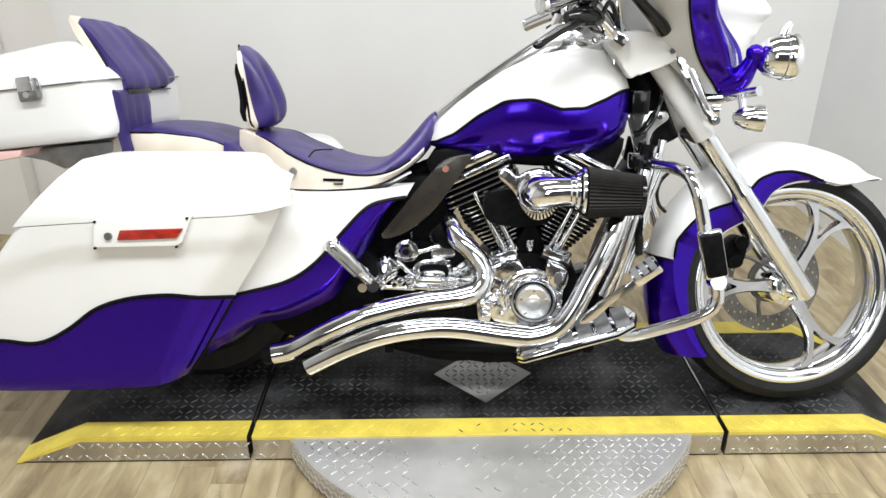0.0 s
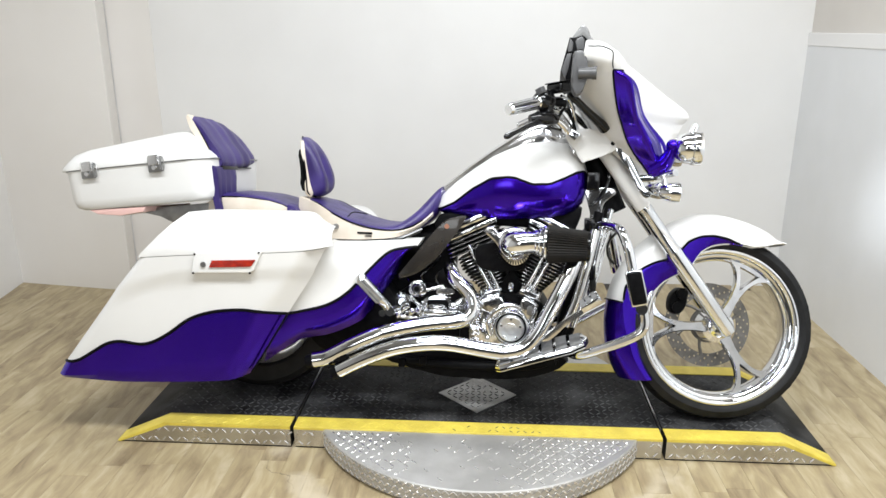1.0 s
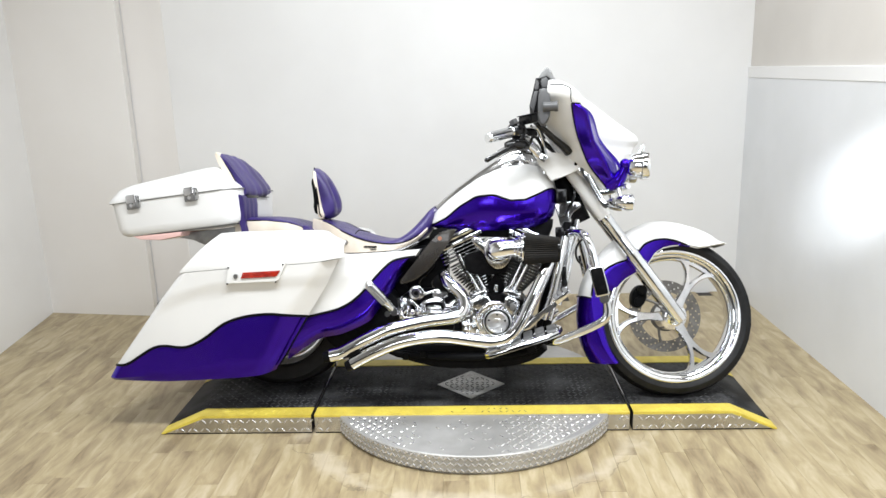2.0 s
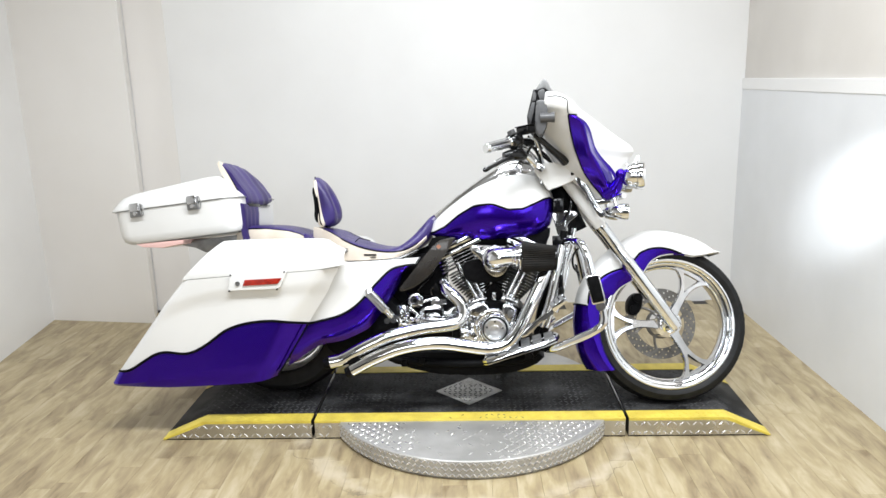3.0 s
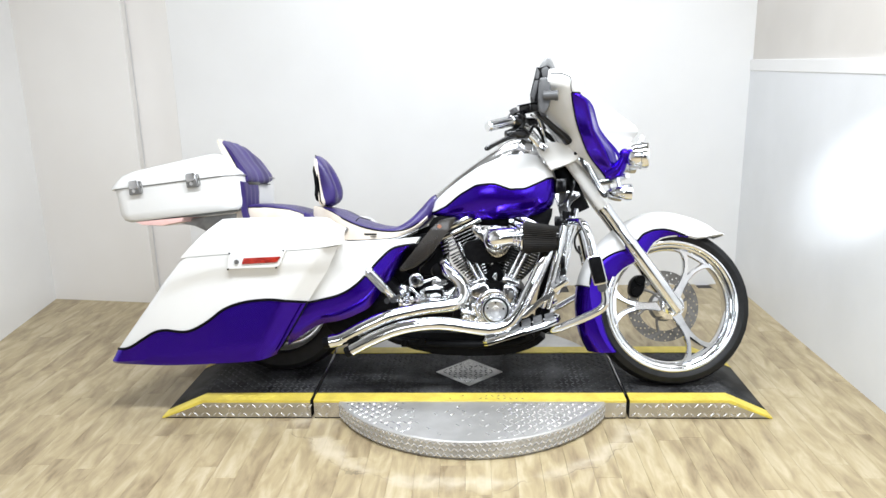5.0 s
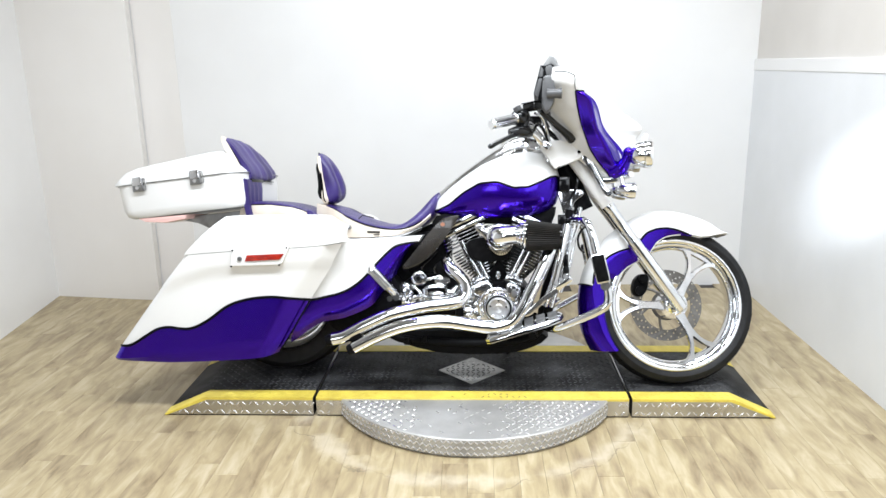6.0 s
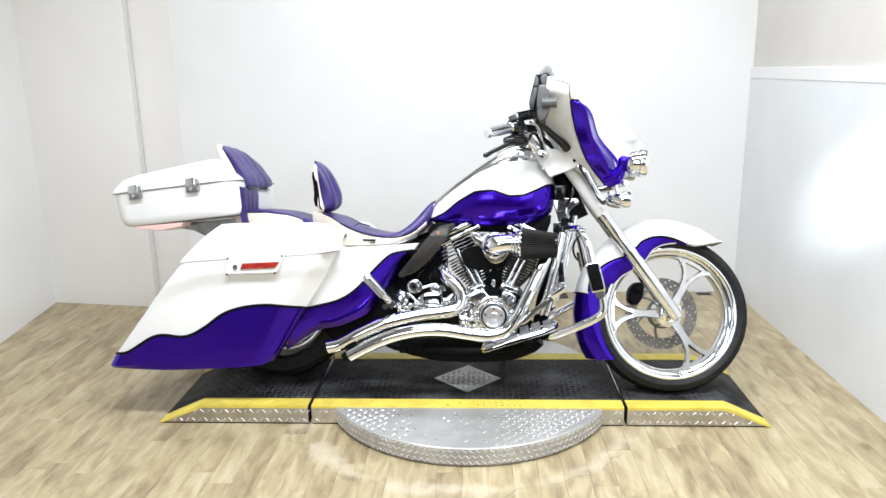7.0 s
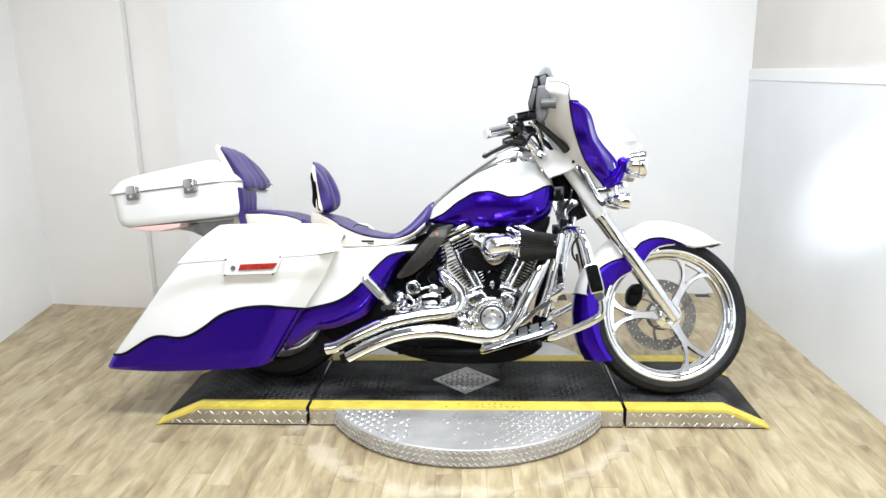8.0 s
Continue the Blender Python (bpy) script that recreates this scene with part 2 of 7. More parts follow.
    link(m, edge.outputs[0], near.inputs[0])
    gaps = node(m, "ShaderNodeMath")
    gaps.operation = "MULTIPLY"
    link(m, near.outputs[0], gaps.inputs[0])
    keep = node(m, "ShaderNodeMapRange")
    keep.inputs["From Min"].default_value, keep.inputs["From Max"].default_value = 0.44, 0.60
    keep.inputs["To Max"].default_value = 0.6
    link(m, wob.outputs["Fac"], keep.inputs["Value"])
    link(m, keep.outputs[0], gaps.inputs[1])
    mixd = nt.nodes.new("ShaderNodeMix")
    mixd.data_type = "RGBA"
    mixd.inputs[7].default_value = (0.12, 0.10, 0.07, 1)
    link(m, gaps.outputs[0], mixd.inputs[0])
    link(m, mix.outputs[2], mixd.inputs[6])
    link(m, mixd.outputs[2], b.inputs["Base Color"])
    rg = node(m, "ShaderNodeMapRange")
    rg.inputs["To Min"].default_value, rg.inputs["To Max"].default_value = 0.3, 0.5
    link(m, fine.outputs["Fac"], rg.inputs["Value"])
    link(m, rg.outputs[0], b.inputs["Roughness"])
    bp = node(m, "ShaderNodeBump", Strength=0.15, Distance=0.001)
    link(m, fine.outputs["Fac"], bp.inputs["Height"])
    link(m, bp.outputs[0], b.inputs["Normal"])
    return m


OAK = plank_material()


# ---- shape helpers ----
def finish(name, bm, mats, parent=None, label="", smooth=35):
    """Links a bmesh as one mesh object; smooth: the angle in degrees below which edges are shaded round."""
    bmesh.ops.recalc_face_normals(bm, faces=bm.faces)
    lim = radians(smooth)
    for f in bm.faces:
        f.smooth = smooth > 0
    for e in bm.edges:
        if len(e.link_faces) == 2 and e.calc_face_angle(0) > lim:
            e.smooth = False
    me = bpy.data.meshes.new(name)
    bm.to_mesh(me)
    bm.free()
    for mt in (mats if isinstance(mats, (list, tuple)) else [mats]):
        me.materials.append(mt)
    ob = new(name, me)
    if parent is not None:
        ob.parent = parent
    if label:
        tagged(ob, label)
    return ob


def part(name, bm, mats, parent, label="", smooth=35):
    return finish(name, bm, mats, parent, label, smooth)


def box(bm, lo, hi, bevel=0.0, m=None, seg=2):
    r = bmesh.ops.create_cube(bm, size=1)
    vs = r["verts"]
    for v in vs:
        v.co = Vector([lo[i] + (v.co[i] + 0.5) * (hi[i] - lo[i]) for i in range(3)])
    if bevel:
        es = list({e for v in vs for e in v.link_edges})
        g = bmesh.ops.bevel(bm, geom=es, offset=bevel, segments=seg, profile=0.6, affect="EDGES")
        vs = list({v for f in g["faces"] for v in f.verts})
    if m is not None:
        bmesh.ops.transform(bm, matrix=m, verts=vs)
    return vs


def smooth_path(points, n):
    """n + 1 points evenly along a Catmull-Rom curve through the given ones (any dimension)."""
    p = [np.array(q, float) for q in points]
    p = [2 * p[0] - p[1]] + p + [2 * p[-1] - p[-2]]
    dense = []
    for i in range(1, len(p) - 2):
        for k in range(12):
            t = k / 12
            dense.append(0.5 * (2 * p[i] + (p[i + 1] - p[i - 1]) * t + (2 * p[i - 1] - 5 * p[i] + 4 * p[i + 1] - p[i + 2]) * t * t
                                + (3 * p[i] - p[i - 1] - 3 * p[i + 1] + p[i + 2]) * t ** 3))
    dense.append(p[-2])
    d = np.array(dense)
    s = np.concatenate([[0], np.cumsum(np.linalg.norm(np.diff(d, axis=0), axis=1))])
    return [np.array([np.interp(q, s, d[:, j]) for j in range(d.shape[1])]) for q in np.linspace(0, s[-1], n + 1)]


def rings(bm, sections, closed=True, caps=True, slot=None):
    """A skin over rings of points. slot(i, j): the material of the face between sections i, i+1 at side j."""
    vs = [[bm.verts.new(Vector(p)) for p in s] for s in sections]
    n = len(vs[0])
    for i in range(len(vs) - 1):
        for j in range(n if closed else n - 1):
            k = (j + 1) % n
            f = bm.faces.new((vs[i][j], vs[i][k], vs[i + 1][k], vs[i + 1][j]))
            if slot:
                f.material_index = slot(i, j)
    if caps and closed:
        for s in (vs[0], vs[-1]):
            bm.faces.new(s)
    return vs


def tube(bm, points, radius, n=28, sides=14, caps=True, smooth=True):
    """A round tube through the points; radius: one number, or one for each given point."""
    rad = [radius] * len(points) if isinstance(radius, (int, float)) else radius
    pts = smooth_path([(*p, r) for p, r in zip(points, rad)], n) if smooth else [np.array((*p, r)) for p, r in zip(points, rad)]
    out, up = [], None
    for i, p in enumerate(pts):
        a, b = pts[max(i - 1, 0)][:3], pts[min(i + 1, len(pts) - 1)][:3]
        t = Vector(b - a).normalized()
        if up is None:
            up = t.orthogonal().normalized()
        up = (up - t * up.dot(t)).normalized()
        side = t.cross(up)
        out.append([Vector(p[:3]) + (up * math.cos(2 * math.pi * k / sides) + side * math.sin(2 * math.pi * k / sides)) * p[3] for k in range(sides)])
    return rings(bm, out, True, caps)


def rod(bm, a, b, r, r2=None, sides=16):
    return tube(bm, [a, b], [r, r if r2 is None else r2], 1, sides, True, False)


def lathe(bm, profile, centre, axis="y", sides=48, ring=True):
    """A body of revolution: profile of (radius, along the axis)."""
    out = []
    for r, h in profile:
        row = []
        for k in range(sides):
            a = 2 * math.pi * k / sides
            c, s = r * math.cos(a), r * math.sin(a)
            row.append(Vector(centre) + Vector({"y": (c, h, s), "x": (h, c, s), "z": (c, s, h)}[axis]))
        out.append(row)
    if ring:
        out.append(out[0])
        vs = rings(bm, out, True, False)
        bmesh.ops.remove_doubles(bm, verts=[v for s in (vs[0], vs[-1]) for v in s], dist=1e-6)
        return vs
    return rings(bm, out, True, True)


def plate(bm, outline, y0, y1, bevel=0.0, m=None):
    """An outline in (x, z), thick from y0 to y1."""
    lo = [bm.verts.new((x, y0, z)) for x, z in outline]
    f = bm.faces.new(lo)
    g = bmesh.ops.extrude_face_region(bm, geom=[f])
    vs = [v for v in g["geom"] if isinstance(v, bmesh.types.BMVert)]
    for v in vs:
        v.co.y = y1
    if bevel:
        faces = [f] + [x for x in g["geom"] if isinstance(x, bmesh.types.BMFace)]
        es = list({e for x in faces for e in x.edges})
        b = bmesh.ops.bevel(bm, geom=es, offset=bevel, segments=2, profile=0.6, affect="EDGES")
        allv = list({v for x in b["faces"] for v in x.verts})
    else:
        allv = lo + vs
    if m is not None:
        bmesh.ops.transform(bm, matrix=m, verts=allv)
    return allv


def cushion(bm, outline, y0, y1, puff=0.05, steps=10, power=2.6):
    """A stuffed body: the outline in (x, z), shrinking towards both sides."""
    c = np.mean(np.array(outline), axis=0)
    secs = []
    for k in range(steps + 1):
        u = -1 + 2 * k / steps
        s = (1 - abs(u * 0.985) ** power) ** (1 / power)
        y = (y0 + y1) / 2 + u * (y1 - y0) / 2
        secs.append([(c[0] + (x - c[0]) * (1 - puff + puff * s) if s > 0.4 else c[0] + (x - c[0]) * (1 - puff) * (s / 0.4) ** 0.35,
                      y, c[1] + (z - c[1]) * (1 - puff + puff * s) if s > 0.4 else c[1] + (z - c[1]) * (1 - puff) * (s / 0.4) ** 0.35) for x, z in outline])
    return rings(bm, secs)


def thing(name, label, category, m=None, **more):
    ob = new(name)
    ob.empty_display_size = 0.1
    if m is not None:
        ob.matrix_world = m
    return tagged(ob, label, category, **more)


def slab(name, lo, hi, mat, bevel=0.0):
    bm = bmesh.new()
    box(bm, lo, hi, bevel)
    return tagged(finish(name, bm, mat, smooth=0), kind="structure")


# ---- the booth ----
XL, XR, YB, YF, H = -2.62, 1.682, 1.57, -6.0, 3.2
floor = tagged(slab("floor", (XL - 0.2, YF, -0.12), (XR + 0.3, YB + 0.2, -0.006), DARKBASE), "pale oak-look plank floor with worn scuff rings", "floor")
tagged(slab("wall_north", (-2.80, YB, -0.12), (XR + 0.25, YB + 0.15, H), WALL), "white painted back wall of the photo booth", "wall")
bm = bmesh.new()
plan = [(-2.80, 1.405), (-1.945, 1.285), (-1.955, 1.300), (-2.05, YB - 0.001), (-2.80, YB - 0.001)]
lo = [bm.verts.new((x, y, -0.12)) for x, y in plan]
g = bmesh.ops.extrude_face_region(bm, geom=[bm.faces.new(lo)])
for v in g["geom"]:
    if isinstance(v, bmesh.types.BMVert):
        v.co.z = H
tagged(finish("wall_northwest", bm, CREAM, smooth=0), "cream wall panel standing forward of the back wall", "wall", kind="structure")
# Thin darker board added for the shaded gap and seam beside the panel.
tagged(slab("shaded_wall_strip", (-2.04, YB - 0.006, -0.12), (-1.80, YB - 0.001, H), CREAM, 0.001), "thin darker board added for the shaded strip of the back wall", "wall")
bm = bmesh.new()
plan = [(-2.655, 1.45), (-2.54, 0.62), (-2.45, -0.6), (-2.9, -0.6), (-2.9, 1.45)]
lo = [bm.verts.new((x, y, -0.12)) for x, y in plan]
g = bmesh.ops.extrude_face_region(bm, geom=[bm.faces.new(lo)])
for v in g["geom"]:
    if isinstance(v, bmesh.types.BMVert):
        v.co.z = H
tagged(finish("wall_west", bm, WALL, smooth=0), "white painted side wall", "wall", kind="structure")
tagged(slab("wall_east_lower", (XR, YF, -0.12), (XR + 0.14, YB, 1.326), PANEL), "glossy white lower side wall panel", "wall")
tagged(slab("wall_east_upper", (XR + 0.010, YF, 1.39), (XR + 0.25, YB + 0.15, H), TAUPE), "taupe painted upper side wall", "wall")
tagged(slab("trim", (XR - 0.004, YF, 1.326), (XR + 0.14, YB, 1.39), WALL, 0.003), "white cap board along the top of the panel", "trim")
# Unseen walls and ceiling, added to close the room and shape reflections.
tagged(slab("unseen_wall_west", (-2.9, YF, -0.12), (-2.75, -0.6, H), UNSEENSIDE), "unseen pale side wall, added for reflections", "wall")
tagged(slab("unseen_wall_south", (-2.9, YF - 0.15, -0.12), (XR + 0.3, YF, H), UNSEENBACK), "unseen dark wall behind, added for dark chrome reflections", "wall")
tagged(slab("ceiling", (-2.9, YF - 0.15, H), (XR + 0.3, YB + 0.15, H + 0.1), CEIL), "unseen plain grey ceiling that closes the room", "ceiling")


# ---- the turntable platform ----
TOP, YN, YFAR = 0.08, -0.240, 0.325
DR, DY = 0.612, 0.045       # radius and centre line of the round plate
table = thing("motorcycle_turntable", "low black tread-plate turntable platform with yellow edge stripes", "platform", pose(0, 0, 0, 0, 0, -0.35))
bm = bmesh.new()
lathe(bm, [(0.0005, 0.0), (DR - 0.010, 0.0), (DR - 0.010, 0.008), (DR - 0.003, 0.008), (DR, 0.011), (DR, TOP - 0.007), (DR - 0.004, TOP - 0.003), (0.0005, TOP - 0.003)], (0.010, DY, 0), "z", 96, False)
part("disc", bm, PLATE, table, "round bare aluminium tread plate disc")
bm = bmesh.new()
box(bm, (-0.634, YN, 0), (0.634, YFAR, TOP), 0.003)
deck = part("centre_deck", bm, [DECK], table)


def ramp_mesh(x0, x1, x2):
    """A deck from x0 flat to x1, then sloping to the floor at x2."""
    bm = bmesh.new()
    plate(bm, [(x0, 0.0), (x2, 0.0), (x2 - math.copysign(0.004, x2), 0.006), (x1, TOP), (x0, TOP)], YN, YFAR, 0.002)
    return bm


part("ramp", ramp_mesh(0.648, 1.045, 1.218), DECK, table)
part("ramp", ramp_mesh(-0.648, -1.10, -1.278), DECK, table)


def skin(bm, x0, x1, y0, y1, z=TOP, dz=0.003):
    box(bm, (x0, y0, z - 0.001), (x1, y1, z + dz))


def slope_z(x):
    if x > 1.045:
        return TOP * (1.218 - x) / (1.218 - 1.045)
    if x < -1.10:
        return TOP * (x + 1.278) / (1.278 - 1.10)
    return TOP


# bare metal front skirts
for x0, x1 in ((-0.634, -0.53), (0.55, 0.634)):
    bm = bmesh.new()
    box(bm, (x0, YN - 0.003, 0.007), (x1, YN + 0.001, TOP - 0.001))
    part("skirt", bm, SKIRT, table, "bare aluminium tread plate skirt")
for s, x0, x1, x2 in ((1, 0.648, 1.045, 1.214), (-1, -0.648, -1.10, -1.272)):
    for y in (YN - 0.003, YFAR - 0.001):
        bm = bmesh.new()
        plate(bm, [(x0, 0.007), (x2 - s * 0.014, 0.007), (x1, TOP - 0.001), (x0, TOP - 0.001)], y, y + 0.004)
        part("skirt", bm, SKIRT, table, "bare aluminium tread plate skirt")
# yellow stripes
for y0, y1 in ((YN, YN + 0.065), (YFAR - 0.07, YFAR)):
    for x0, x1, x2 in ((-0.634, 0.634, None), (0.648, 1.045, 1.216), (-0.648, -1.10, -1.276)):
        bm = bmesh.new()
        if x2 is None:
            skin(bm, x0, x1, y0, y1)
        else:
            plate(bm, [(x0, TOP), (x1, TOP), (x2, 0.003), (x2, 0.0055), (x1, TOP + 0.003), (x0, TOP + 0.003)], y0, y1)
        if y0 == YN:     # the paint runs over the bent front edge
            if x2 is None:
                box(bm, (x0, YN - 0.0045, TOP - 0.008), (x1, YN + 0.001, TOP + 0.003), 0.001, seg=1)
            else:
                plate(bm, [(x0, TOP - 0.008), (x1 - math.copysign(0.010, x1), TOP - 0.008), (x2 - math.copysign(0.012, x1), 0.003), (x2, 0.003), (x1, TOP + 0.003), (x0, TOP + 0.003)], YN - 0.0045, YN + 0.001)
        part("yellow_stripe", bm, YELLOW, table, "yellow painted safety stripe")
# pale diamond in the deck's middle
bm = bmesh.new()
q = [bm.verts.new(p) for p in ((-0.145, 0.038, TOP), (0.002, -0.103, TOP), (0.148, 0.038, TOP), (0.002, 0.180, TOP))]
g = bmesh.ops.extrude_face_region(bm, geom=[bm.faces.new(q)])
for v in g["geom"]:
    if isinstance(v, bmesh.types.BMVert):
        v.co.z += 0.003
part("diamond_plate", bm, PLATE, table, "bare aluminium diamond inset")
# bright joint strips
for x in (-0.641, 0.641):
    bm = bmesh.new()
    box(bm, (x - 0.003, YN + 0.065, TOP - 0.02), (x + 0.003, YFAR - 0.07, TOP + 0.001), 0.001)
    part("joint_strip", bm, STEEL, table)


def treads(name, spots, mat, size=0.012, label=""):
    """Raised lozenges of tread plate, turned one way and the other; spots: (matrix, turn)."""
    verts, faces = [], []
    for m, turn in spots:
        c, s = math.cos(turn), math.sin(turn)
        base = len(verts)
        for u, v, w in ((-1, 0, 0), (-0.4, -0.22, 0), (0.4, -0.22, 0), (1, 0, 0), (0.4, 0.22, 0), (-0.4, 0.22, 0), (-0.55, 0, 0.15), (0.55, 0, 0.15)):
            verts.append(m @ Vector(((u * c - v * s) * size, (u * s + v * c) * size, w * size)))
        for f in ((0, 1, 6), (1, 2, 7, 6), (2, 3, 7), (3, 4, 7), (4, 5, 6, 7), (5, 0, 6)):
            faces.append([base + k for k in f])
    me = bpy.data.meshes.new(name)
    me.from_pydata([tuple(v) for v in verts], [], faces)
    me.materials.append(mat)
    ob = new(name, me)
    ob.parent = table
    return tagged(ob, label, kind="stuff")


P = 0.0245
spots = []
for i in range(int(2.5 / P)):
    for j in range(int((YFAR - YN) / P) + 1):
        x, y = -1.25 + i * P, YN + 0.012 + j * P
        yellow = y < YN + 0.07 or y > YFAR - 0.075
        if abs(abs(x) - 0.641) < 0.018 or abs(x) / 0.147 + abs(y - 0.038) / 0.142 < 1.05 or yellow:
            continue
        z = slope_z(x)
        if z < 0.004:
            continue
        tilt = 0 if z == TOP else (math.degrees(math.atan(TOP / 0.173)) if x > 0 else -math.degrees(math.atan(TOP / 0.178)))
        spots.append((pose(x, y, z, 0, tilt, 0), radians(45 if (i + j) % 2 else -45)))
treads("deck_tread", spots, TREAD, 0.0125, "worn black raised tread pattern")
spots, chips = [], []
luck = random.Random(9)
for i in range(int(2.5 / P)):
    for j in range(3):
        x, y = -1.25 + i * P, YN + 0.012 + j * P
        if abs(abs(x) - 0.641) < 0.018 or abs(x) > 1.04 or j == 2:
            continue
        here = (pose(x, y, TOP + 0.003), radians(45 if (i + j) % 2 else -45))
        (chips if luck.random() < 0.75 * math.exp(-((x - 0.12) / 0.12) ** 2) else spots).append(here)
treads("stripe_tread", spots, YELLOW, 0.0115, "raised tread under the yellow paint")
treads("worn_tread", chips, TREAD, 0.009, "tread worn through the yellow paint")
spots = []
for i in range(56):
    for j in range(40):
        x, y = -0.6 + i * 0.0225, -0.6 + j * 0.0225
        r = math.hypot(x - 0.010, y - DY)
        if r < DR - 0.018 and (y < YN - 0.012) and luck.random() > 0.90 * math.exp(-((x + 0.06) / 0.22) ** 4):
            spots.append((pose(x, y, TOP - 0.003), radians(45 if (i + j) % 2 else -45)))
        elif abs(x) / 0.147 + abs(y - 0.038) / 0.142 < 0.85:
            spots.append((pose(x, y, TOP + 0.003), radians(45 if (i + j) % 2 else -45)))
for k in range(150):
    a = math.pi + math.pi * k / 150
    x, y = 0.010 + DR * math.cos(a), DY + DR * math.sin(a)
    if y > YN:
        continue
    for h, z in enumerate((0.018, 0.042, 0.064)):
        spots.append((pose(x, y, z, 90, 0, math.degrees(a) + 90), radians(45 if (h + k) % 2 else -45)) if (h + k) % 2 else (pose(x, y, z, 90, 0, math.degrees(a) + 90), radians(-45)))
for i in range(100):
    x = -1.26 + i * 0.026
    if abs(x) < 0.56 or abs(abs(x) - 0.641) < 0.016 or abs(x) > 1.22:
        continue
    for h, z in enumerate((0.018, 0.056)):
        if z < slope_z(x) - 0.01:
            spots.append((pose(x + 0.013 * h, YN - 0.003, z, 90, 0, 0), radians(-45 if (i + h) % 2 else 45)))
treads("plate_tread", spots, PLATETREAD, 0.0128, "raised tread pattern of bare aluminium")


# ---- the motorcycle: x forward, y to its left, z up from the ground under it ----
bike = thing("motorcycle", "white and purple bagger motorcycle leaning on its stand", "motorcycle",
             pose(0, 0.01, TOP, 0, 0, -5.3) @ pose(0, 0, 0, -11, 0, 0))
AX, AZ = 0.848, 0.32        # front axle
RX, RZ = -0.83, 0.315       # rear axle


def bands(bm, rows, y_of, counts, n=28, slot=None):
    """A panel skin through curves of (x, z), from the lowest up, with counts[i] strips between curve i and i + 1. y_of(row, u): depth."""
    curves = [smooth_path(r, n) for r in rows]
    grid, tags = [], []
    for i in range(len(curves) - 1):
        for k in range(counts[i] + (i == len(curves) - 2)):
            t = k / counts[i]
            grid.append([((1 - t) * a[0] + t * b[0], y_of(i + t, j / n), (1 - t) * a[1] + t * b[1]) for j, (a, b) in enumerate(zip(curves[i], curves[i + 1]))])
            tags.append(i)
    vs = rings(bm, grid, False, False, (lambda i, j: slot[tags[i]]) if slot else None)
    return vs, curves


def shell(bm, vs, y_in, taper=0.0):
    """Closes a panel skin into a solid with its back at depth y_in, drawn in by taper at the front end."""
    n, m = len(vs), len(vs[0])
    loop = [vs[0][j] for j in range(m)] + [vs[i][m - 1] for i in range(1, n)] + [vs[n - 1][j] for j in range(m - 2, -1, -1)] + [vs[i][0] for i in range(n - 2, 0, -1)]
    along = {v: j / (m - 1) for row in vs for j, v in enumerate(row)}
    back = [bm.verts.new((v.co.x - taper * max(0.0, (along[v] - 0.7) / 0.3), y_in, v.co.z)) for v in loop]
    tint = [max(f.material_index for f in v.link_faces) for v in loop]
    for i in range(len(loop)):
        k = (i + 1) % len(loop)
        bm.faces.new((loop[i], loop[k], back[k], back[i])).material_index = min(tint[i], tint[k])
    bm.faces.new(back)


def pinstripe(points, parent, r=0.0028, n=40):
    bm = bmesh.new()
    tube(bm, points, r, n, 6)
    return part("pinstripe", bm, STRIPE, parent, "black pinstripe")


def smooth_outline(points, n=30):
    """A closed outline through the points, rounded."""
    p = points + points[:3]
    q = smooth_path(p, 120)
    start = min(range(len(q) // 3), key=lambda i: np.linalg.norm(q[i] - np.array(points[1])))
    end = max(range(len(q) // 2, len(q)), key=lambda i: -np.linalg.norm(q[i] - np.array(points[1])))
    pick = np.linspace(start, end, n + 1)[:-1]
    return [tuple(q[int(round(i))]) for i in pick]


def lerp(x, xs, ys):
    return float(np.interp(x, xs, ys))


def assembly(name, label):
    """A part of the motorcycle that is itself made of pieces."""
    ob = new(name)
    ob.parent, ob.empty_display_size = bike, 0.05
    return tagged(ob, label)


# -- saddlebags --
BAG_B = [(-1.452, 0.086), (-1.30, 0.084), (-1.171, 0.086), (-0.93, 0.104), (-0.80, 0.120), (-0.748, 0.138)]
BAG_W = [(-1.408, 0.150), (-1.353, 0.158), (-1.291, 0.195), (-1.242, 0.224), (-1.193, 0.235), (-1.120, 0.230), (-1.072, 0.241), (-1.012, 0.275), (-0.940, 0.327), (-0.857, 0.356), (-0.763, 0.368), (-0.694, 0.365), (-0.612, 0.356)]
BAG_C = [(-1.232, 0.385), (-1.166, 0.400), (-1.069, 0.437), (-0.998, 0.457), (-0.879, 0.469), (-0.70, 0.481), (-0.525, 0.492)]
BAG_S = [(-1.113, 0.528), (-0.921, 0.545), (-0.678, 0.562), (-0.552, 0.573), (-0.447, 0.588)]
BAG_T = [(-0.972, 0.683), (-0.924, 0.687), (-0.80, 0.690), (-0.646, 0.692), (-0.555, 0.690), (-0.512, 0.678), (-0.470, 0.650)]


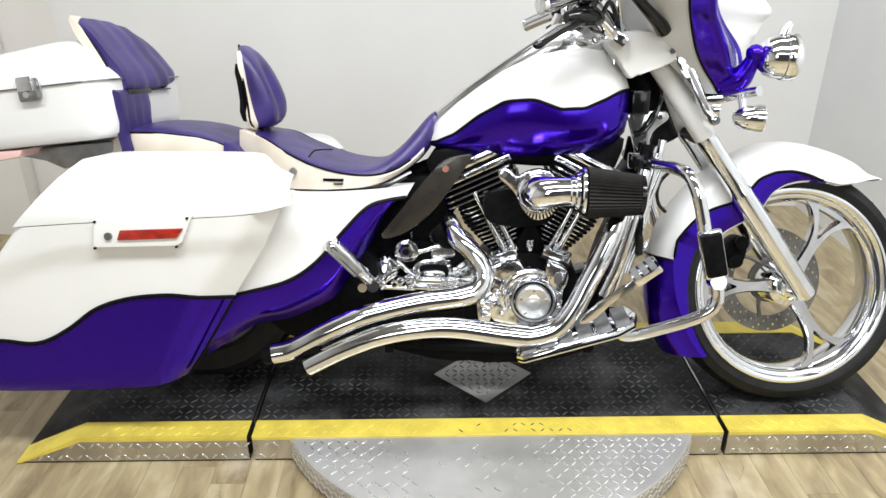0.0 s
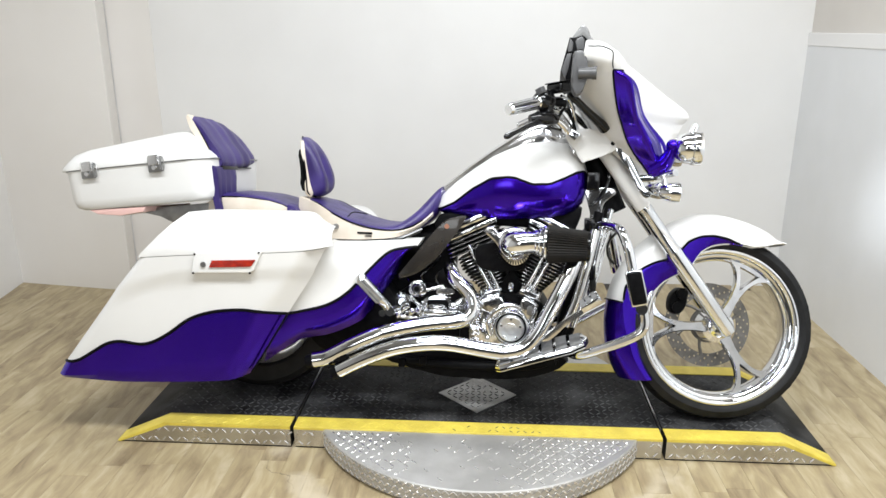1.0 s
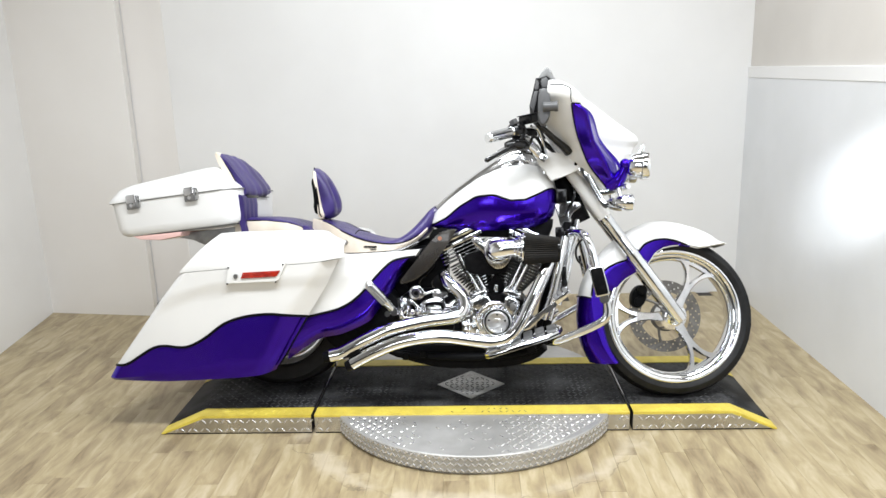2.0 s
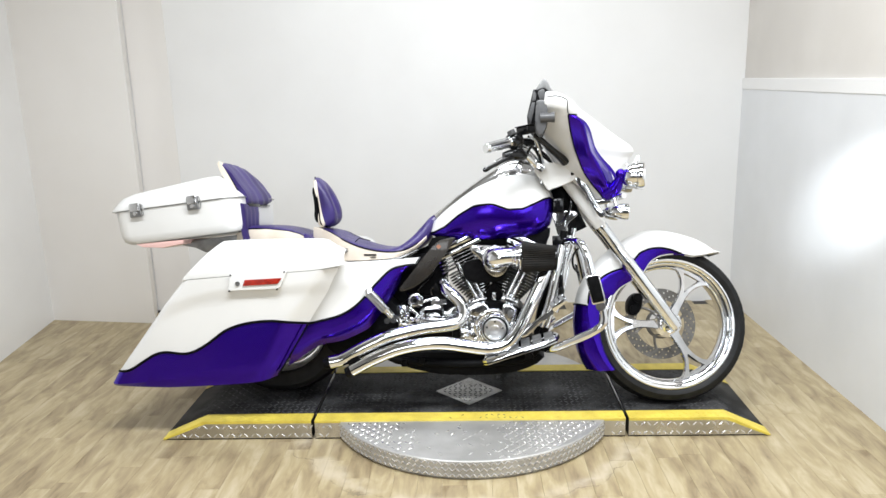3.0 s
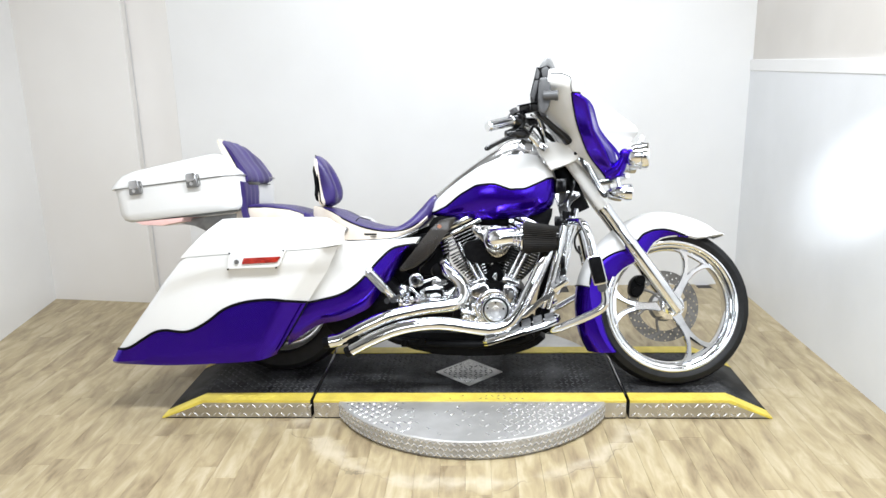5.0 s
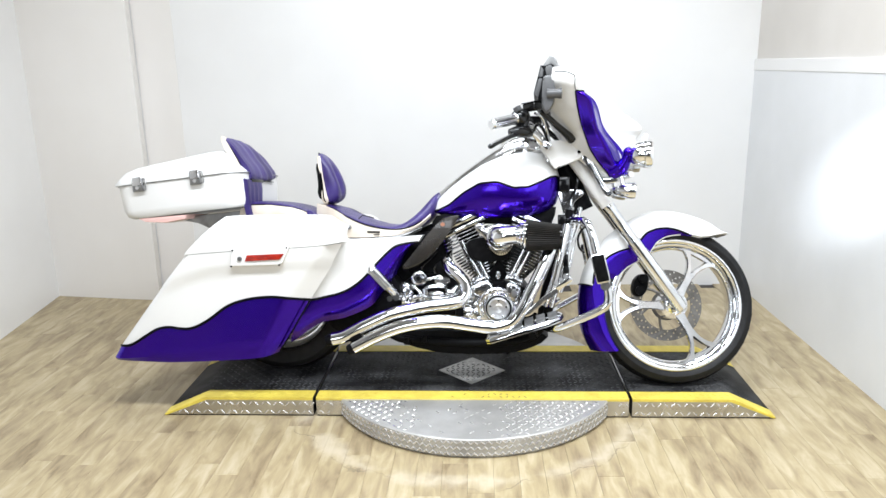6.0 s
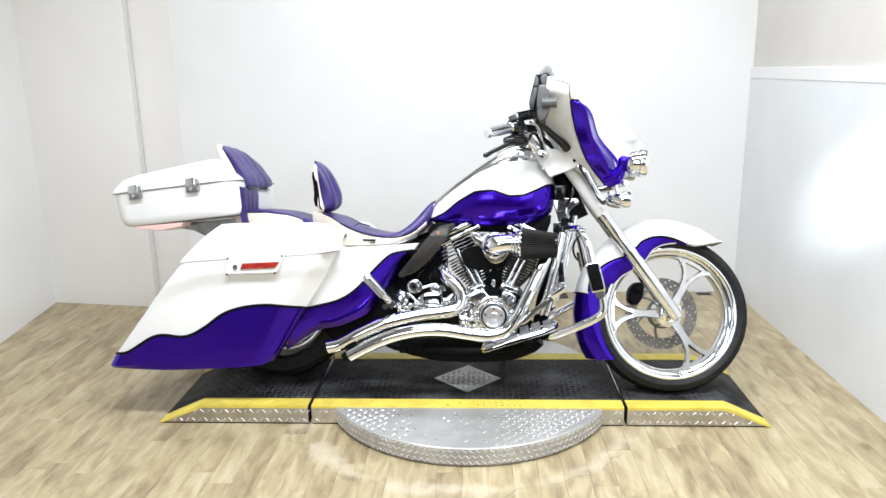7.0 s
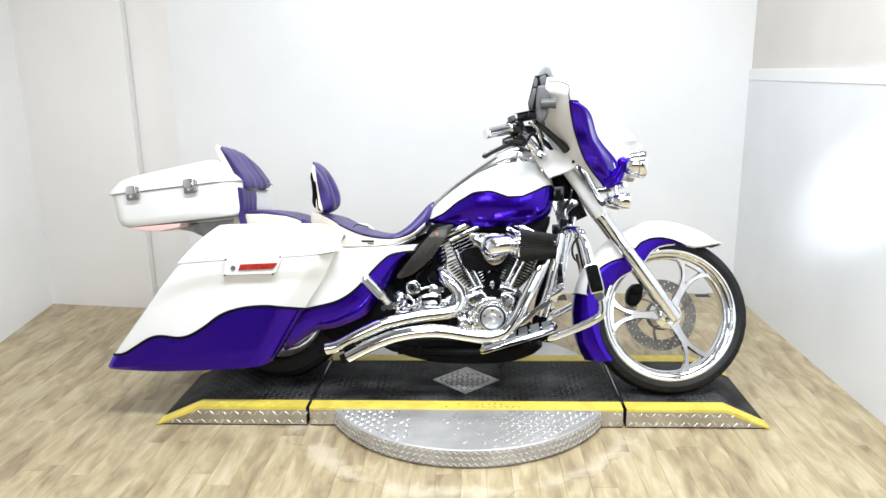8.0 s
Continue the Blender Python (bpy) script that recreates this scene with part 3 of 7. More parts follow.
def saddlebag(side):
    def y_body(r, u):
        y = lerp(r, (0, 0.15, 1, 1.9, 2, 2.12, 3), (-0.375, -0.392, -0.405, -0.408, -0.410, -0.420, -0.424))
        return side * (-(y + 0.046 * max(0, (u - 0.90) / 0.10) ** 1.2 + 0.02 * max(0, (0.05 - u) / 0.05) ** 2))
    bm = bmesh.new()
    vs, cv = bands(bm, [BAG_B, BAG_W, BAG_C, BAG_S[:-1] + [(-0.478, 0.584)]], y_body, (6, 5, 4), 44, (1, 0, 0))
    shell(bm, vs, side * 0.20, 0.085)
    body = part("saddlebag", bm, [WHITE, PURPLE], bike, "stretched white saddlebag with a purple wave along the bottom", 30)
    pinstripe([(p[0], y_body(1, i / 44) + side * 0.0005, p[1]) for i, p in enumerate(cv[1])], body, 0.0055, 60)
    # lid
    def y_lid(r, u):
        y = lerp(r, (0, 0.1, 0.5, 0.8, 1), (-0.424, -0.426, -0.412, -0.385, -0.34))
        return side * (-(y + 0.05 * max(0, (u - 0.9) / 0.1) ** 2))
    bm = bmesh.new()
    low = [(x, z + 0.0022) for x, z in BAG_S[:-1] + [(-0.455, 0.590)]]
    vs, cv = bands(bm, [low, BAG_T], y_lid, (8,), 40)
    shell(bm, vs, side * 0.20, 0.065)
    part("lid", bm, WHITE, body, "white saddlebag lid", 40)
    # side latch cover with reflector
    bm = bmesh.new()
    plate(bm, [(-0.905, 0.556), (-0.672, 0.570), (-0.70, 0.507), (-0.715, 0.499), (-0.916, 0.489), (-0.912, 0.50)], side * 0.421, side * 0.437, 0.004)
    cover = part("latch_cover", bm, WHITE, body, "white latch cover")
    bm = bmesh.new()
    plate(bm, [(-0.851, 0.510), (-0.842, 0.534), (-0.694, 0.543), (-0.693, 0.540), (-0.706, 0.522), (-0.712, 0.519)], side * 0.4365, side * 0.443, 0.002)
    part("reflector", bm, RED, body, "red reflector strip")
    bm = bmesh.new()
    rod(bm, (-0.872, side * 0.435, 0.519), (-0.872, side * 0.443, 0.519), 0.009)
    part("lock", bm, STEEL, body, "round key lock")
    for x, z in ((-0.902, 0.552), (-0.682, 0.566), (-0.908, 0.489), (-0.712, 0.498)):
        bm = bmesh.new()
        rod(bm, (x, side * 0.434, z), (x, side * 0.440, z), 0.0034, sides=8)
        part("bolt", bm, GLOSSBLACK, body, "small black bolt")
    return body


saddlebag(-1)
saddlebag(1)
# dark seam down the front lower edge of each bag
for side in (-1, 1):
    bm = bmesh.new()
    tube(bm, [(-0.606, side * 0.384, 0.356), (-0.640, side * 0.378, 0.300), (-0.700, side * 0.364, 0.205), (-0.742, side * 0.352, 0.145)], 0.0035, 16, 8)
    part("bag_edge", bm, STRIPE, bike, "dark seam at the bag's front edge")

# -- side covers --
SC_B = [(-0.722, 0.165), (-0.690, 0.188), (-0.594, 0.250), (-0.499, 0.271), (-0.404, 0.313), (-0.369, 0.349), (-0.311, 0.442), (-0.272, 0.52), (-0.250, 0.566)]
SC_W = [(-0.668, 0.300), (-0.65, 0.340), (-0.587, 0.357), (-0.493, 0.383), (-0.423, 0.430), (-0.353, 0.511), (-0.300, 0.563), (-0.25, 0.578), (-0.208, 0.583)]
SC_T = [(-0.60, 0.52), (-0.52, 0.590), (-0.481, 0.593), (-0.38, 0.598), (-0.28, 0.604), (-0.193, 0.610)]


def side_cover(side):
    def y_at(r, u):
        y = lerp(r, (0, 0.4, 1, 1.7, 2), (-0.255, -0.295, -0.300, -0.290, -0.265)) - 0.03 * (1 - u) + 0.11 * u * u
        return -side * y
    bm = bmesh.new()
    vs, cv = bands(bm, [SC_B, SC_W, SC_T], y_at, (6, 6), 32, (1, 0))
    shell(bm, vs, side * 0.12)
    ob = part("side_cover", bm, [WHITE, PURPLE], bike, "stretched white side cover with a purple lower sweep", 30)
    pinstripe([(p[0], y_at(1, i / 32) + side * 0.0005, p[1]) for i, p in enumerate(cv[1])], ob, 0.0050, 50)


side_cover(-1)
side_cover(1)

# -- rear wheel and fender --
def tyre_mesh(r, w, rim, centre):
    bm = bmesh.new()
    prof = [(rim, -w * 0.40), (rim + 0.012, -w * 0.47), (r - 0.035, -w * 0.5), (r - 0.014, -w * 0.43), (r - 0.003, -w * 0.22), (r, 0),
            (r - 0.003, w * 0.22), (r - 0.014, w * 0.43), (r - 0.035, w * 0.5), (rim + 0.012, w * 0.47), (rim, w * 0.40)]
    lathe(bm, prof, centre, "y", 96)
    return bm


def groove_blocks(r, w, centre, n):
    """Dark tread grooves as shallow bars set just proud of the tyre."""
    bm = bmesh.new()
    for k in range(n):
        a = 2 * math.pi * k / n
        for s in (-1, 1):
            pts = []
            for q in range(5):
                t = q / 4
                b = a + s * 0.02 + 0.10 * t
                yy = s * (0.012 + 0.30 * w * t)
                rr = r - 0.0046 - 0.017 * max(0, (abs(yy) / (w * 0.43)) - 0.25) ** 1.6
                pts.append((centre[0] + rr * math.cos(b), centre[1] + yy, centre[2] + rr * math.sin(b)))
            tube(bm, pts, 0.0028, 5, 4)
    return bm


rear = part("rear_wheel", tyre_mesh(0.315, 0.18, 0.215, (RX, 0, RZ)), RUBBER, bike, "black rear tyre on its wheel")
bm = bmesh.new()
lathe(bm, [(0.222, -0.075), (0.222, -0.06), (0.19, -0.045), (0.19, 0.045), (0.222, 0.06), (0.222, 0.075), (0.205, 0.07), (0.178, 0.04), (0.178, -0.04), (0.205, -0.07)], (RX, 0, RZ), "y", 72)
part("rim", bm, CHROME, rear, "chrome rim")
bm = bmesh.new()
lathe(bm, [(0.02, -0.07), (0.05, -0.07), (0.06, -0.03), (0.06, 0.03), (0.05, 0.07), (0.02, 0.07)], (RX, 0, RZ), "y", 32)
for k in range(5):
    a = 2 * math.pi * k / 5 + 0.3
    rod(bm, (RX + 0.05 * math.cos(a), 0, RZ + 0.05 * math.sin(a)), (RX + 0.185 * math.cos(a), 0, RZ + 0.185 * math.sin(a)), 0.02, 0.014)
part("spokes", bm, CHROME, rear)
bm = bmesh.new()
secs = []
for k in range(25):
    a = radians(25 + 165 * k / 24)
    secs.append([(RX + r * math.cos(a), y, RZ + r * math.sin(a)) for r, y in ((0.315, -0.125), (0.345, -0.12), (0.362, -0.08), (0.367, 0), (0.362, 0.08), (0.345, 0.12), (0.315, 0.125), (0.34, 0.105), (0.352, 0.07), (0.357, 0), (0.352, -0.07), (0.34, -0.105))])
rings(bm, secs)
part("rear_fender", bm, WHITE, bike, "white rear fender")

# -- front wheel --
front = part("front_wheel", tyre_mesh(0.3235, 0.125, 0.262, (AX, 0, AZ)), RUBBER, bike, "black front tyre")
tagged(part("tread", groove_blocks(0.3235, 0.125, (AX, 0, AZ), 34), STRIPE, front, "tread grooves"), kind="stuff")
bm = bmesh.new()
lathe(bm, [(0.268, -0.058), (0.270, -0.052), (0.262, -0.046), (0.246, -0.040), (0.240, -0.022), (0.238, 0.022), (0.246, 0.040), (0.262, 0.048), (0.270, 0.052), (0.268, 0.058),
           (0.258, 0.056), (0.238, 0.046), (0.229, 0.024), (0.227, -0.018), (0.230, -0.030), (0.236, -0.035), (0.240, -0.046), (0.245, -0.049), (0.249, -0.050), (0.254, -0.058), (0.261, -0.061), (0.266, -0.060)], (AX, 0, AZ), "y", 96)
part("rim", bm, CHROME, front, "mirror-bright chrome rim")


SPOKE_R = [0.030, 0.060, 0.090, 0.120, 0.150, 0.165, 0.180, 0.195, 0.208, 0.218, 0.226]
SPOKE_OUT = [0.024, 0.019, 0.016, 0.0165, 0.0215, 0.026, 0.033, 0.043, 0.057, 0.074, 0.096]
SPOKE_IN = [0.0, 0.0, 0.0, 0.0, 0.0, 0.005, 0.012, 0.0195, 0.027, 0.033, 0.038]


def spoke(bm, angle):
    """A Y spoke: one stem that splits into two flared arms round a three-sided hole, closed by a web at the rim."""
    ca, sa = math.cos(angle), math.sin(angle)

    def at(r, t, y):
        return (AX + r * ca - t * sa, y, AZ + r * sa + t * ca)

    for side in (1, -1):
        secs = []
        for k in range(31):
            r = 0.030 + 0.192 * k / 30
            o, i = lerp(r, SPOKE_R, SPOKE_OUT), lerp(r, SPOKE_R, SPOKE_IN)
            e = min(0.004, 0.3 * (o - i))
            lift = 0.006 * max(0, (r - 0.15) / 0.076)
            ring = [(i, -0.028), (i + e * (1 if i else 0), -0.042 + lift), (o - e, -0.042 + lift), (o, -0.036 + lift), (o, -0.016), (i, -0.010)]
            secs.append([at(r, side * t, y) for t, y in (ring if side > 0 else ring[::-1])])
        rings(bm, secs)
    secs = []
    for k in range(17):
        q = -1 + k / 8
        a, low = radians(26 * q), 0.219 + 0.013 * q * q
        secs.append([at(r * math.cos(a), r * math.sin(a), y) for r, y in ((low, -0.012), (low, -0.028), (low + 0.0015, -0.033), (0.235, -0.033), (0.235, -0.012))])
    rings(bm, secs)


for k in range(3):
    bm = bmesh.new()
    spoke(bm, radians(61 + 120 * k))
    part("spoke", bm, SPOKE, front, "polished chrome spoke with a three-sided hole", 25)
bm = bmesh.new()
lathe(bm, [(0.012, -0.075), (0.030, -0.075), (0.036, -0.068), (0.038, -0.045), (0.056, -0.036), (0.058, 0.036), (0.038, 0.045), (0.036, 0.07), (0.012, 0.07)], (AX, 0, AZ), "y", 40)
part("hub", bm, CHROME, front, "chrome hub")


def drilled_disc(bm, y, r0, r1, rows, sectors, hole):
    """A flat ring built cell by cell, every third cell with a hole right through it."""
    for i in range(rows):
        for k in range(sectors):
            ra, rb = r0 + (r1 - r0) * i / rows, r0 + (r1 - r0) * (i + 1) / rows
            a0, a1 = 2 * math.pi * k / sectors, 2 * math.pi * (k + 1) / sectors
            am, rm = (a0 + a1) / 2, (ra + rb) / 2
            edge = [(ra, a0), (ra, am), (ra, a1), (rm, a1), (rb, a1), (rb, am), (rb, a0), (rm, a0)]
            cut = (k + i) % 3 == 0
            loops = []
            for dy in (-0.0025, 0.0025):
                out = [bm.verts.new((AX + r * math.cos(a), y + dy, AZ + r * math.sin(a))) for r, a in edge]
                if not cut:
                    bm.faces.new(out if dy < 0 else out[::-1])
                    loops.append((out, None))
                    continue
                ring = []
                for r, a in edge:
                    u, v = (a - am) * rm, r - rm
                    n = math.hypot(u, v)
                    ring.append(bm.verts.new((AX + (rm + hole * v / n) * math.cos(am + hole * u / n / rm), y + dy, AZ + (rm + hole * v / n) * math.sin(am + hole * u / n / rm))))
                for q in range(8):
                    f = [out[q], out[(q + 1) % 8], ring[(q + 1) % 8], ring[q]]
                    bm.faces.new(f if dy < 0 else f[::-1])
                loops.append((out, ring))
            if cut:
                for q in range(8):
                    bm.faces.new([loops[0][1][q], loops[0][1][(q + 1) % 8], loops[1][1][(q + 1) % 8], loops[1][1][q]])
            if i in (0, rows - 1):
                for q in ((0, 1) if i == 0 else (4, 5)):
                    bm.faces.new([loops[0][0][q + 1], loops[0][0][q], loops[1][0][q], loops[1][0][q + 1]])


bm = bmesh.new()
drilled_disc(bm, 0.078, 0.104, 0.150, 4, 60, 0.0040)
part("brake_disc", bm, DISCSTEEL, front, "drilled grey steel brake disc", 25)
bm = bmesh.new()
lathe(bm, [(0.045, 0.066), (0.062, 0.066), (0.064, 0.072), (0.045, 0.074)], (AX, 0, AZ), "y", 40)
part("disc_carrier", bm, DISCSTEEL, front, "grey carrier of the brake disc")
for k in range(6):
    a = 2 * math.pi * k / 6
    bm = bmesh.new()
    tube(bm, [(AX + r * math.cos(a + q), y, AZ + r * math.sin(a + q)) for r, q, y in ((0.055, 0.0, 0.070), (0.080, 0.18, 0.073), (0.100, 0.30, 0.076), (0.112, 0.34, 0.077))], [0.007, 0.0055, 0.006, 0.008], 8, 8)
    part("carrier_arm", bm, DISCSTEEL, front)
bm = bmesh.new()
plate(bm, smooth_outline([(0.705, 0.37), (0.735, 0.355), (0.760, 0.378), (0.768, 0.415), (0.758, 0.445), (0.735, 0.450), (0.708, 0.42)], 24), 0.045, 0.105, 0.01)
rod(bm, (0.73, 0.04, 0.38), (0.73, 0.03, 0.38), 0.02)
rod(bm, (0.745, 0.04, 0.43), (0.745, 0.03, 0.43), 0.02)
caliper = part("brake_caliper", bm, BLACK, bike, "black brake caliper")

# -- front fender: rows run from the crown down the side --
F_ANG = [54, 64, 79, 93, 103, 114, 129, 141, 155, 165, 175, 184, 199, 210]
F_CROWN = [0.366, 0.377, 0.384, 0.396, 0.401, 0.396, 0.390, 0.388, 0.391, 0.390, 0.388, 0.388, 0.390, 0.386]
F_SKIRT_A = [55, 60, 64, 70, 78, 90, 98, 106, 112, 117, 125, 131, 137, 142, 153, 166, 184, 198, 212]
F_SKIRT = [0.362, 0.335, 0.315, 0.297, 0.294, 0.288, 0.282, 0.268, 0.248, 0.234, 0.232, 0.234, 0.240, 0.247, 0.256, 0.264, 0.270, 0.277, 0.289]
F_WAVE_A = [54, 76, 79, 88, 96, 104, 112, 119, 126, 132, 138, 145, 151, 158, 163, 168, 172, 220]
F_WAVE = [0.0, 0.0, 0.290, 0.304, 0.314, 0.318, 0.314, 0.297, 0.288, 0.300, 0.317, 0.334, 0.342, 0.352, 0.363, 0.378, 0.39, 0.6]


def fender_section(d):
    """Crown, shoulder, wave line and skirt edge at an angle in degrees round the axle."""
    crown, skirt, wave = lerp(d, F_ANG, F_CROWN), lerp(d, F_SKIRT_A, F_SKIRT), lerp(d, F_WAVE_A, F_WAVE)
    shoulder = max(crown - 0.028 - 0.045 * min(1, max(0, (d - 150) / 45)), skirt + 0.003)
    return crown, shoulder, min(max(wave, skirt), shoulder), skirt


bm = bmesh.new()
secs, wave_line = [], []
NA, D0, D1 = 104, 54.0, 210.0
for k in range(NA + 1):
    d = D0 + (D1 - D0) * k / NA
    crown, shoulder, wave, skirt = fender_section(d)
    half = 0.078 + 0.006 * min(1, max(0, (d - 60) / 60))
    swing = 10.0 * max(0, (d - 190) / 20) ** 2       # the hem runs level at the rear end
    h = crown - shoulder
    prof = [(crown, 0.0), (crown - 0.07 * h, 0.32 * half), (crown - 0.24 * h, 0.62 * half), (crown - 0.55 * h, 0.86 * half), (shoulder, half)]
    lip = min(1.0, (shoulder - wave) / 0.012)
    prof += [(shoulder + (wave - shoulder) * t, half + (0.005 * t + 0.003) * lip) for t in (0.5, 1.0)]
    prof += [(wave + (skirt - wave) * t, half + 0.008 * lip + (0.005 if t < 1 else 0.0) * (1 - lip) - 0.003 * t - (0.010 + 0.016 * min(1, max(0, (d - 125) / 40))) * t * t) for t in (0.5, 1.0)]
    ring = [(r, -y) for r, y in reversed(prof)] + [(r, y) for r, y in prof[1:]]
    inner = [(r - (0.005 if abs(y) < half * 0.95 else 0.0), y * 0.94) for r, y in reversed(ring)]
    pts = []
    for r, y in ring + inner:
        q = radians(d + swing * (crown - r) / 0.09)
        pts.append((AX + r * math.cos(q), y, AZ + r * math.sin(q)))
    secs.append(pts)
    q = radians(d)
    wave_line.append((AX + wave * math.cos(q), -(half + 0.0092), AZ + wave * math.sin(q), d))


def fender_slot(i, j):
    d = D0 + (D1 - D0) * (i + 0.5) / NA
    if j >= 16:
        return 1 if d > 168 or (j in (17, 18, 31, 32) and d > 77) else 0
    low = j in (0, 1, 14, 15)
    if d > 168:
        return 1
    return 1 if low and d > 77 else 0


rings(bm, secs, True, True, fender_slot)
fender = part("front_fender", bm, [WHITE, PURPLE], bike, "long white front fender with a purple flame sweep", 40)
pinstripe([w[:3] for w in wave_line if 78 < w[3] < 168], fender, 0.0042, 80)
bm = bmesh.new()
q0 = [fender_section(168)[k] for k in (0, 1)]
tube(bm, [(AX + (r + 0.002) * math.cos(radians(168)), y, AZ + (r + 0.002) * math.sin(radians(168))) for r, y in ((q0[1], -0.085), (q0[0] - 0.014, -0.070), (q0[0] - 0.002, -0.03), (q0[0], 0), (q0[0] - 0.002, 0.03), (q0[0] - 0.014, 0.070), (q0[1], 0.085))], 0.003, 20, 6)
part("pinstripe", bm, STRIPE, fender, "black pinstripe")

# the wheel is turned a few degrees to its left; the fender less so
for ob, turn, grow in ((front, 6.5, 1.028), (fender, 4.5, 1.016), (caliper, 6.5, 1.02)):
    ob.matrix_basis = pose(AX - 0.003, 0.033, AZ - 0.001, -8.5, 0, turn) @ Matrix.Scale(grow, 4) @ Matrix.Translation((-AX, 0, -AZ))

# -- fuel tank --
TX = [-0.172, -0.14, -0.09, -0.03, 0.04, 0.11, 0.18, 0.24, 0.29, 0.33, 0.355, 0.366]
TZU = [0.722, 0.757, 0.797, 0.842, 0.889, 0.922, 0.941, 0.947, 0.934, 0.905, 0.872, 0.845]
TZW = [0.708, 0.714, 0.738, 0.786, 0.826, 0.832, 0.809, 0.812, 0.834, 0.854, 0.858, 0.835]
TZB = [0.702, 0.697, 0.690, 0.686, 0.684, 0.685, 0.690, 0.695, 0.706, 0.724, 0.75, 0.785]
THW = [0.045, 0.075, 0.105, 0.130, 0.150, 0.158, 0.158, 0.152, 0.142, 0.122, 0.095, 0.05]
bm = bmesh.new()
secs, line = [], []
NT = 40
for k in range(NT + 1):
    x = TX[0] + (TX[-1] - TX[0]) * (0.5 - 0.5 * math.cos(math.pi * k / NT))
    zu, zw, zb, hw = (lerp(x, TX, q) for q in (TZU, TZW, TZB, THW))
    zt = zu + 0.028 * min(1, hw / 0.1)
    half = [(0.25 * hw, zb - 0.004), (0.72 * hw, zb), (0.95 * hw, zb + 0.35 * (zw - zb)), (1.0 * hw, zb + 0.75 * (zw - zb)), (0.99 * hw, zw),
            (0.93 * hw, zw + 0.45 * (zu - zw)), (0.78 * hw, zw + 0.86 * (zu - zw)), (0.52 * hw, zu + 0.30 * (zt - zu)), (0.2 * hw, zt)]
    secs.append([(x, -y, z) for y, z in half] + [(x, y, z) for y, z in reversed(half)])
    line.append((x, -0.99 * hw - 0.0005, zw))
rings(bm, secs, True, True, lambda i, j: 1 if j in (0, 1, 2, 3, 13, 14, 15, 16, 17) else 0)
tank = part("fuel_tank", bm, [WHITE, PURPLE], bike, "white fuel tank with purple wave below", 50)
pinstripe(line[1:-1], tank, 0.0042, 60)
# chrome dash console along the tank's top
bm = bmesh.new()
secs = []
for x, z, w, h in ((-0.165, 0.776, 0.026, 0.012), (-0.12, 0.812, 0.036, 0.016), (-0.05, 0.870, 0.046, 0.016), (0.04, 0.934, 0.056, 0.018), (0.12, 0.984, 0.066, 0.022), (0.17, 1.012, 0.070, 0.030), (0.21, 1.020, 0.070, 0.030), (0.26, 1.000, 0.062, 0.026), (0.305, 0.940, 0.045, 0.02)):
    secs.append([(x, w * c, z - 0.014 + h * s) for c, s in ((-1, -1.6), (-1, -0.2), (-0.75, 0.6), (-0.3, 0.95), (0.3, 0.95), (0.75, 0.6), (1, -0.2), (1, -1.6))])
rings(bm, secs)
part("dash_console", bm, POLISHED, bike, "chrome dash console", 50)
bm = bmesh.new()
rod(bm, (0.193, 0, 1.005), (0.203, 0, 1.034), 0.046, 0.042, 28)
part("fuel_gauge", bm, CHROME, bike, "round chrome gauge cap")

# -- seat --
def seat_loft(stations, mats, name, label, lift=-0.010):
    """stations: x, centre top, seam height, half width at the seam."""
    bm = bmesh.new()
    secs = []
    for s in smooth_path(stations, 30):
        x, zt, zs, w = s
        ring = []
        for k in range(13):
            a = math.pi * k / 12
            ring.append((x, -w * math.copysign(abs(math.cos(a)) ** 0.7, math.cos(a)), zs + (zt + lift - zs) * math.sin(a) ** 0.7))
        ring += [(x, 0.8 * w, zs - 0.02), (x, -0.8 * w, zs - 0.02)]
        secs.append(ring)
    rings(bm, secs)
    return part(name, bm, mats, bike, label, 60)


seat = seat_loft([(-0.625, 0.745, 0.726, 0.10), (-0.575, 0.730, 0.712, 0.135), (-0.526, 0.705, 0.686, 0.155), (-0.449, 0.676, 0.655, 0.170), (-0.373, 0.660, 0.637, 0.170), (-0.30, 0.664, 0.632, 0.155),
                  (-0.245, 0.702, 0.644, 0.130), (-0.205, 0.745, 0.668, 0.108), (-0.17, 0.785, 0.70, 0.085), (-0.150, 0.800, 0.74, 0.06)], VINYL, "seat", "purple leather rider seat with cream sides")
bm = bmesh.new()
secs = []
for s in smooth_path([(-0.665, 0.738, 0.665, 0.105), (-0.625, 0.728, 0.62, 0.125), (-0.575, 0.712, 0.592, 0.150), (-0.526, 0.688, 0.590, 0.160), (-0.449, 0.655, 0.588, 0.172), (-0.373, 0.638, 0.596, 0.172), (-0.30, 0.634, 0.606, 0.158),
                      (-0.245, 0.645, 0.630, 0.133), (-0.205, 0.668, 0.655, 0.112), (-0.172, 0.70, 0.686, 0.088)], 30):
    x, zs, zb, w = s
    secs.append([(x, -w, zs), (x, -w - 0.004, 0.55 * zs + 0.45 * zb), (x, -w + 0.002, zb), (x, -w + 0.03, zb - 0.006), (x, w - 0.03, zb - 0.006), (x, w - 0.002, zb), (x, w + 0.004, 0.55 * zs + 0.45 * zb), (x, w, zs)])
rings(bm, secs)
skirt = part("seat_skirt", bm, BEIGE, bike, "cream leather seat side", 40)
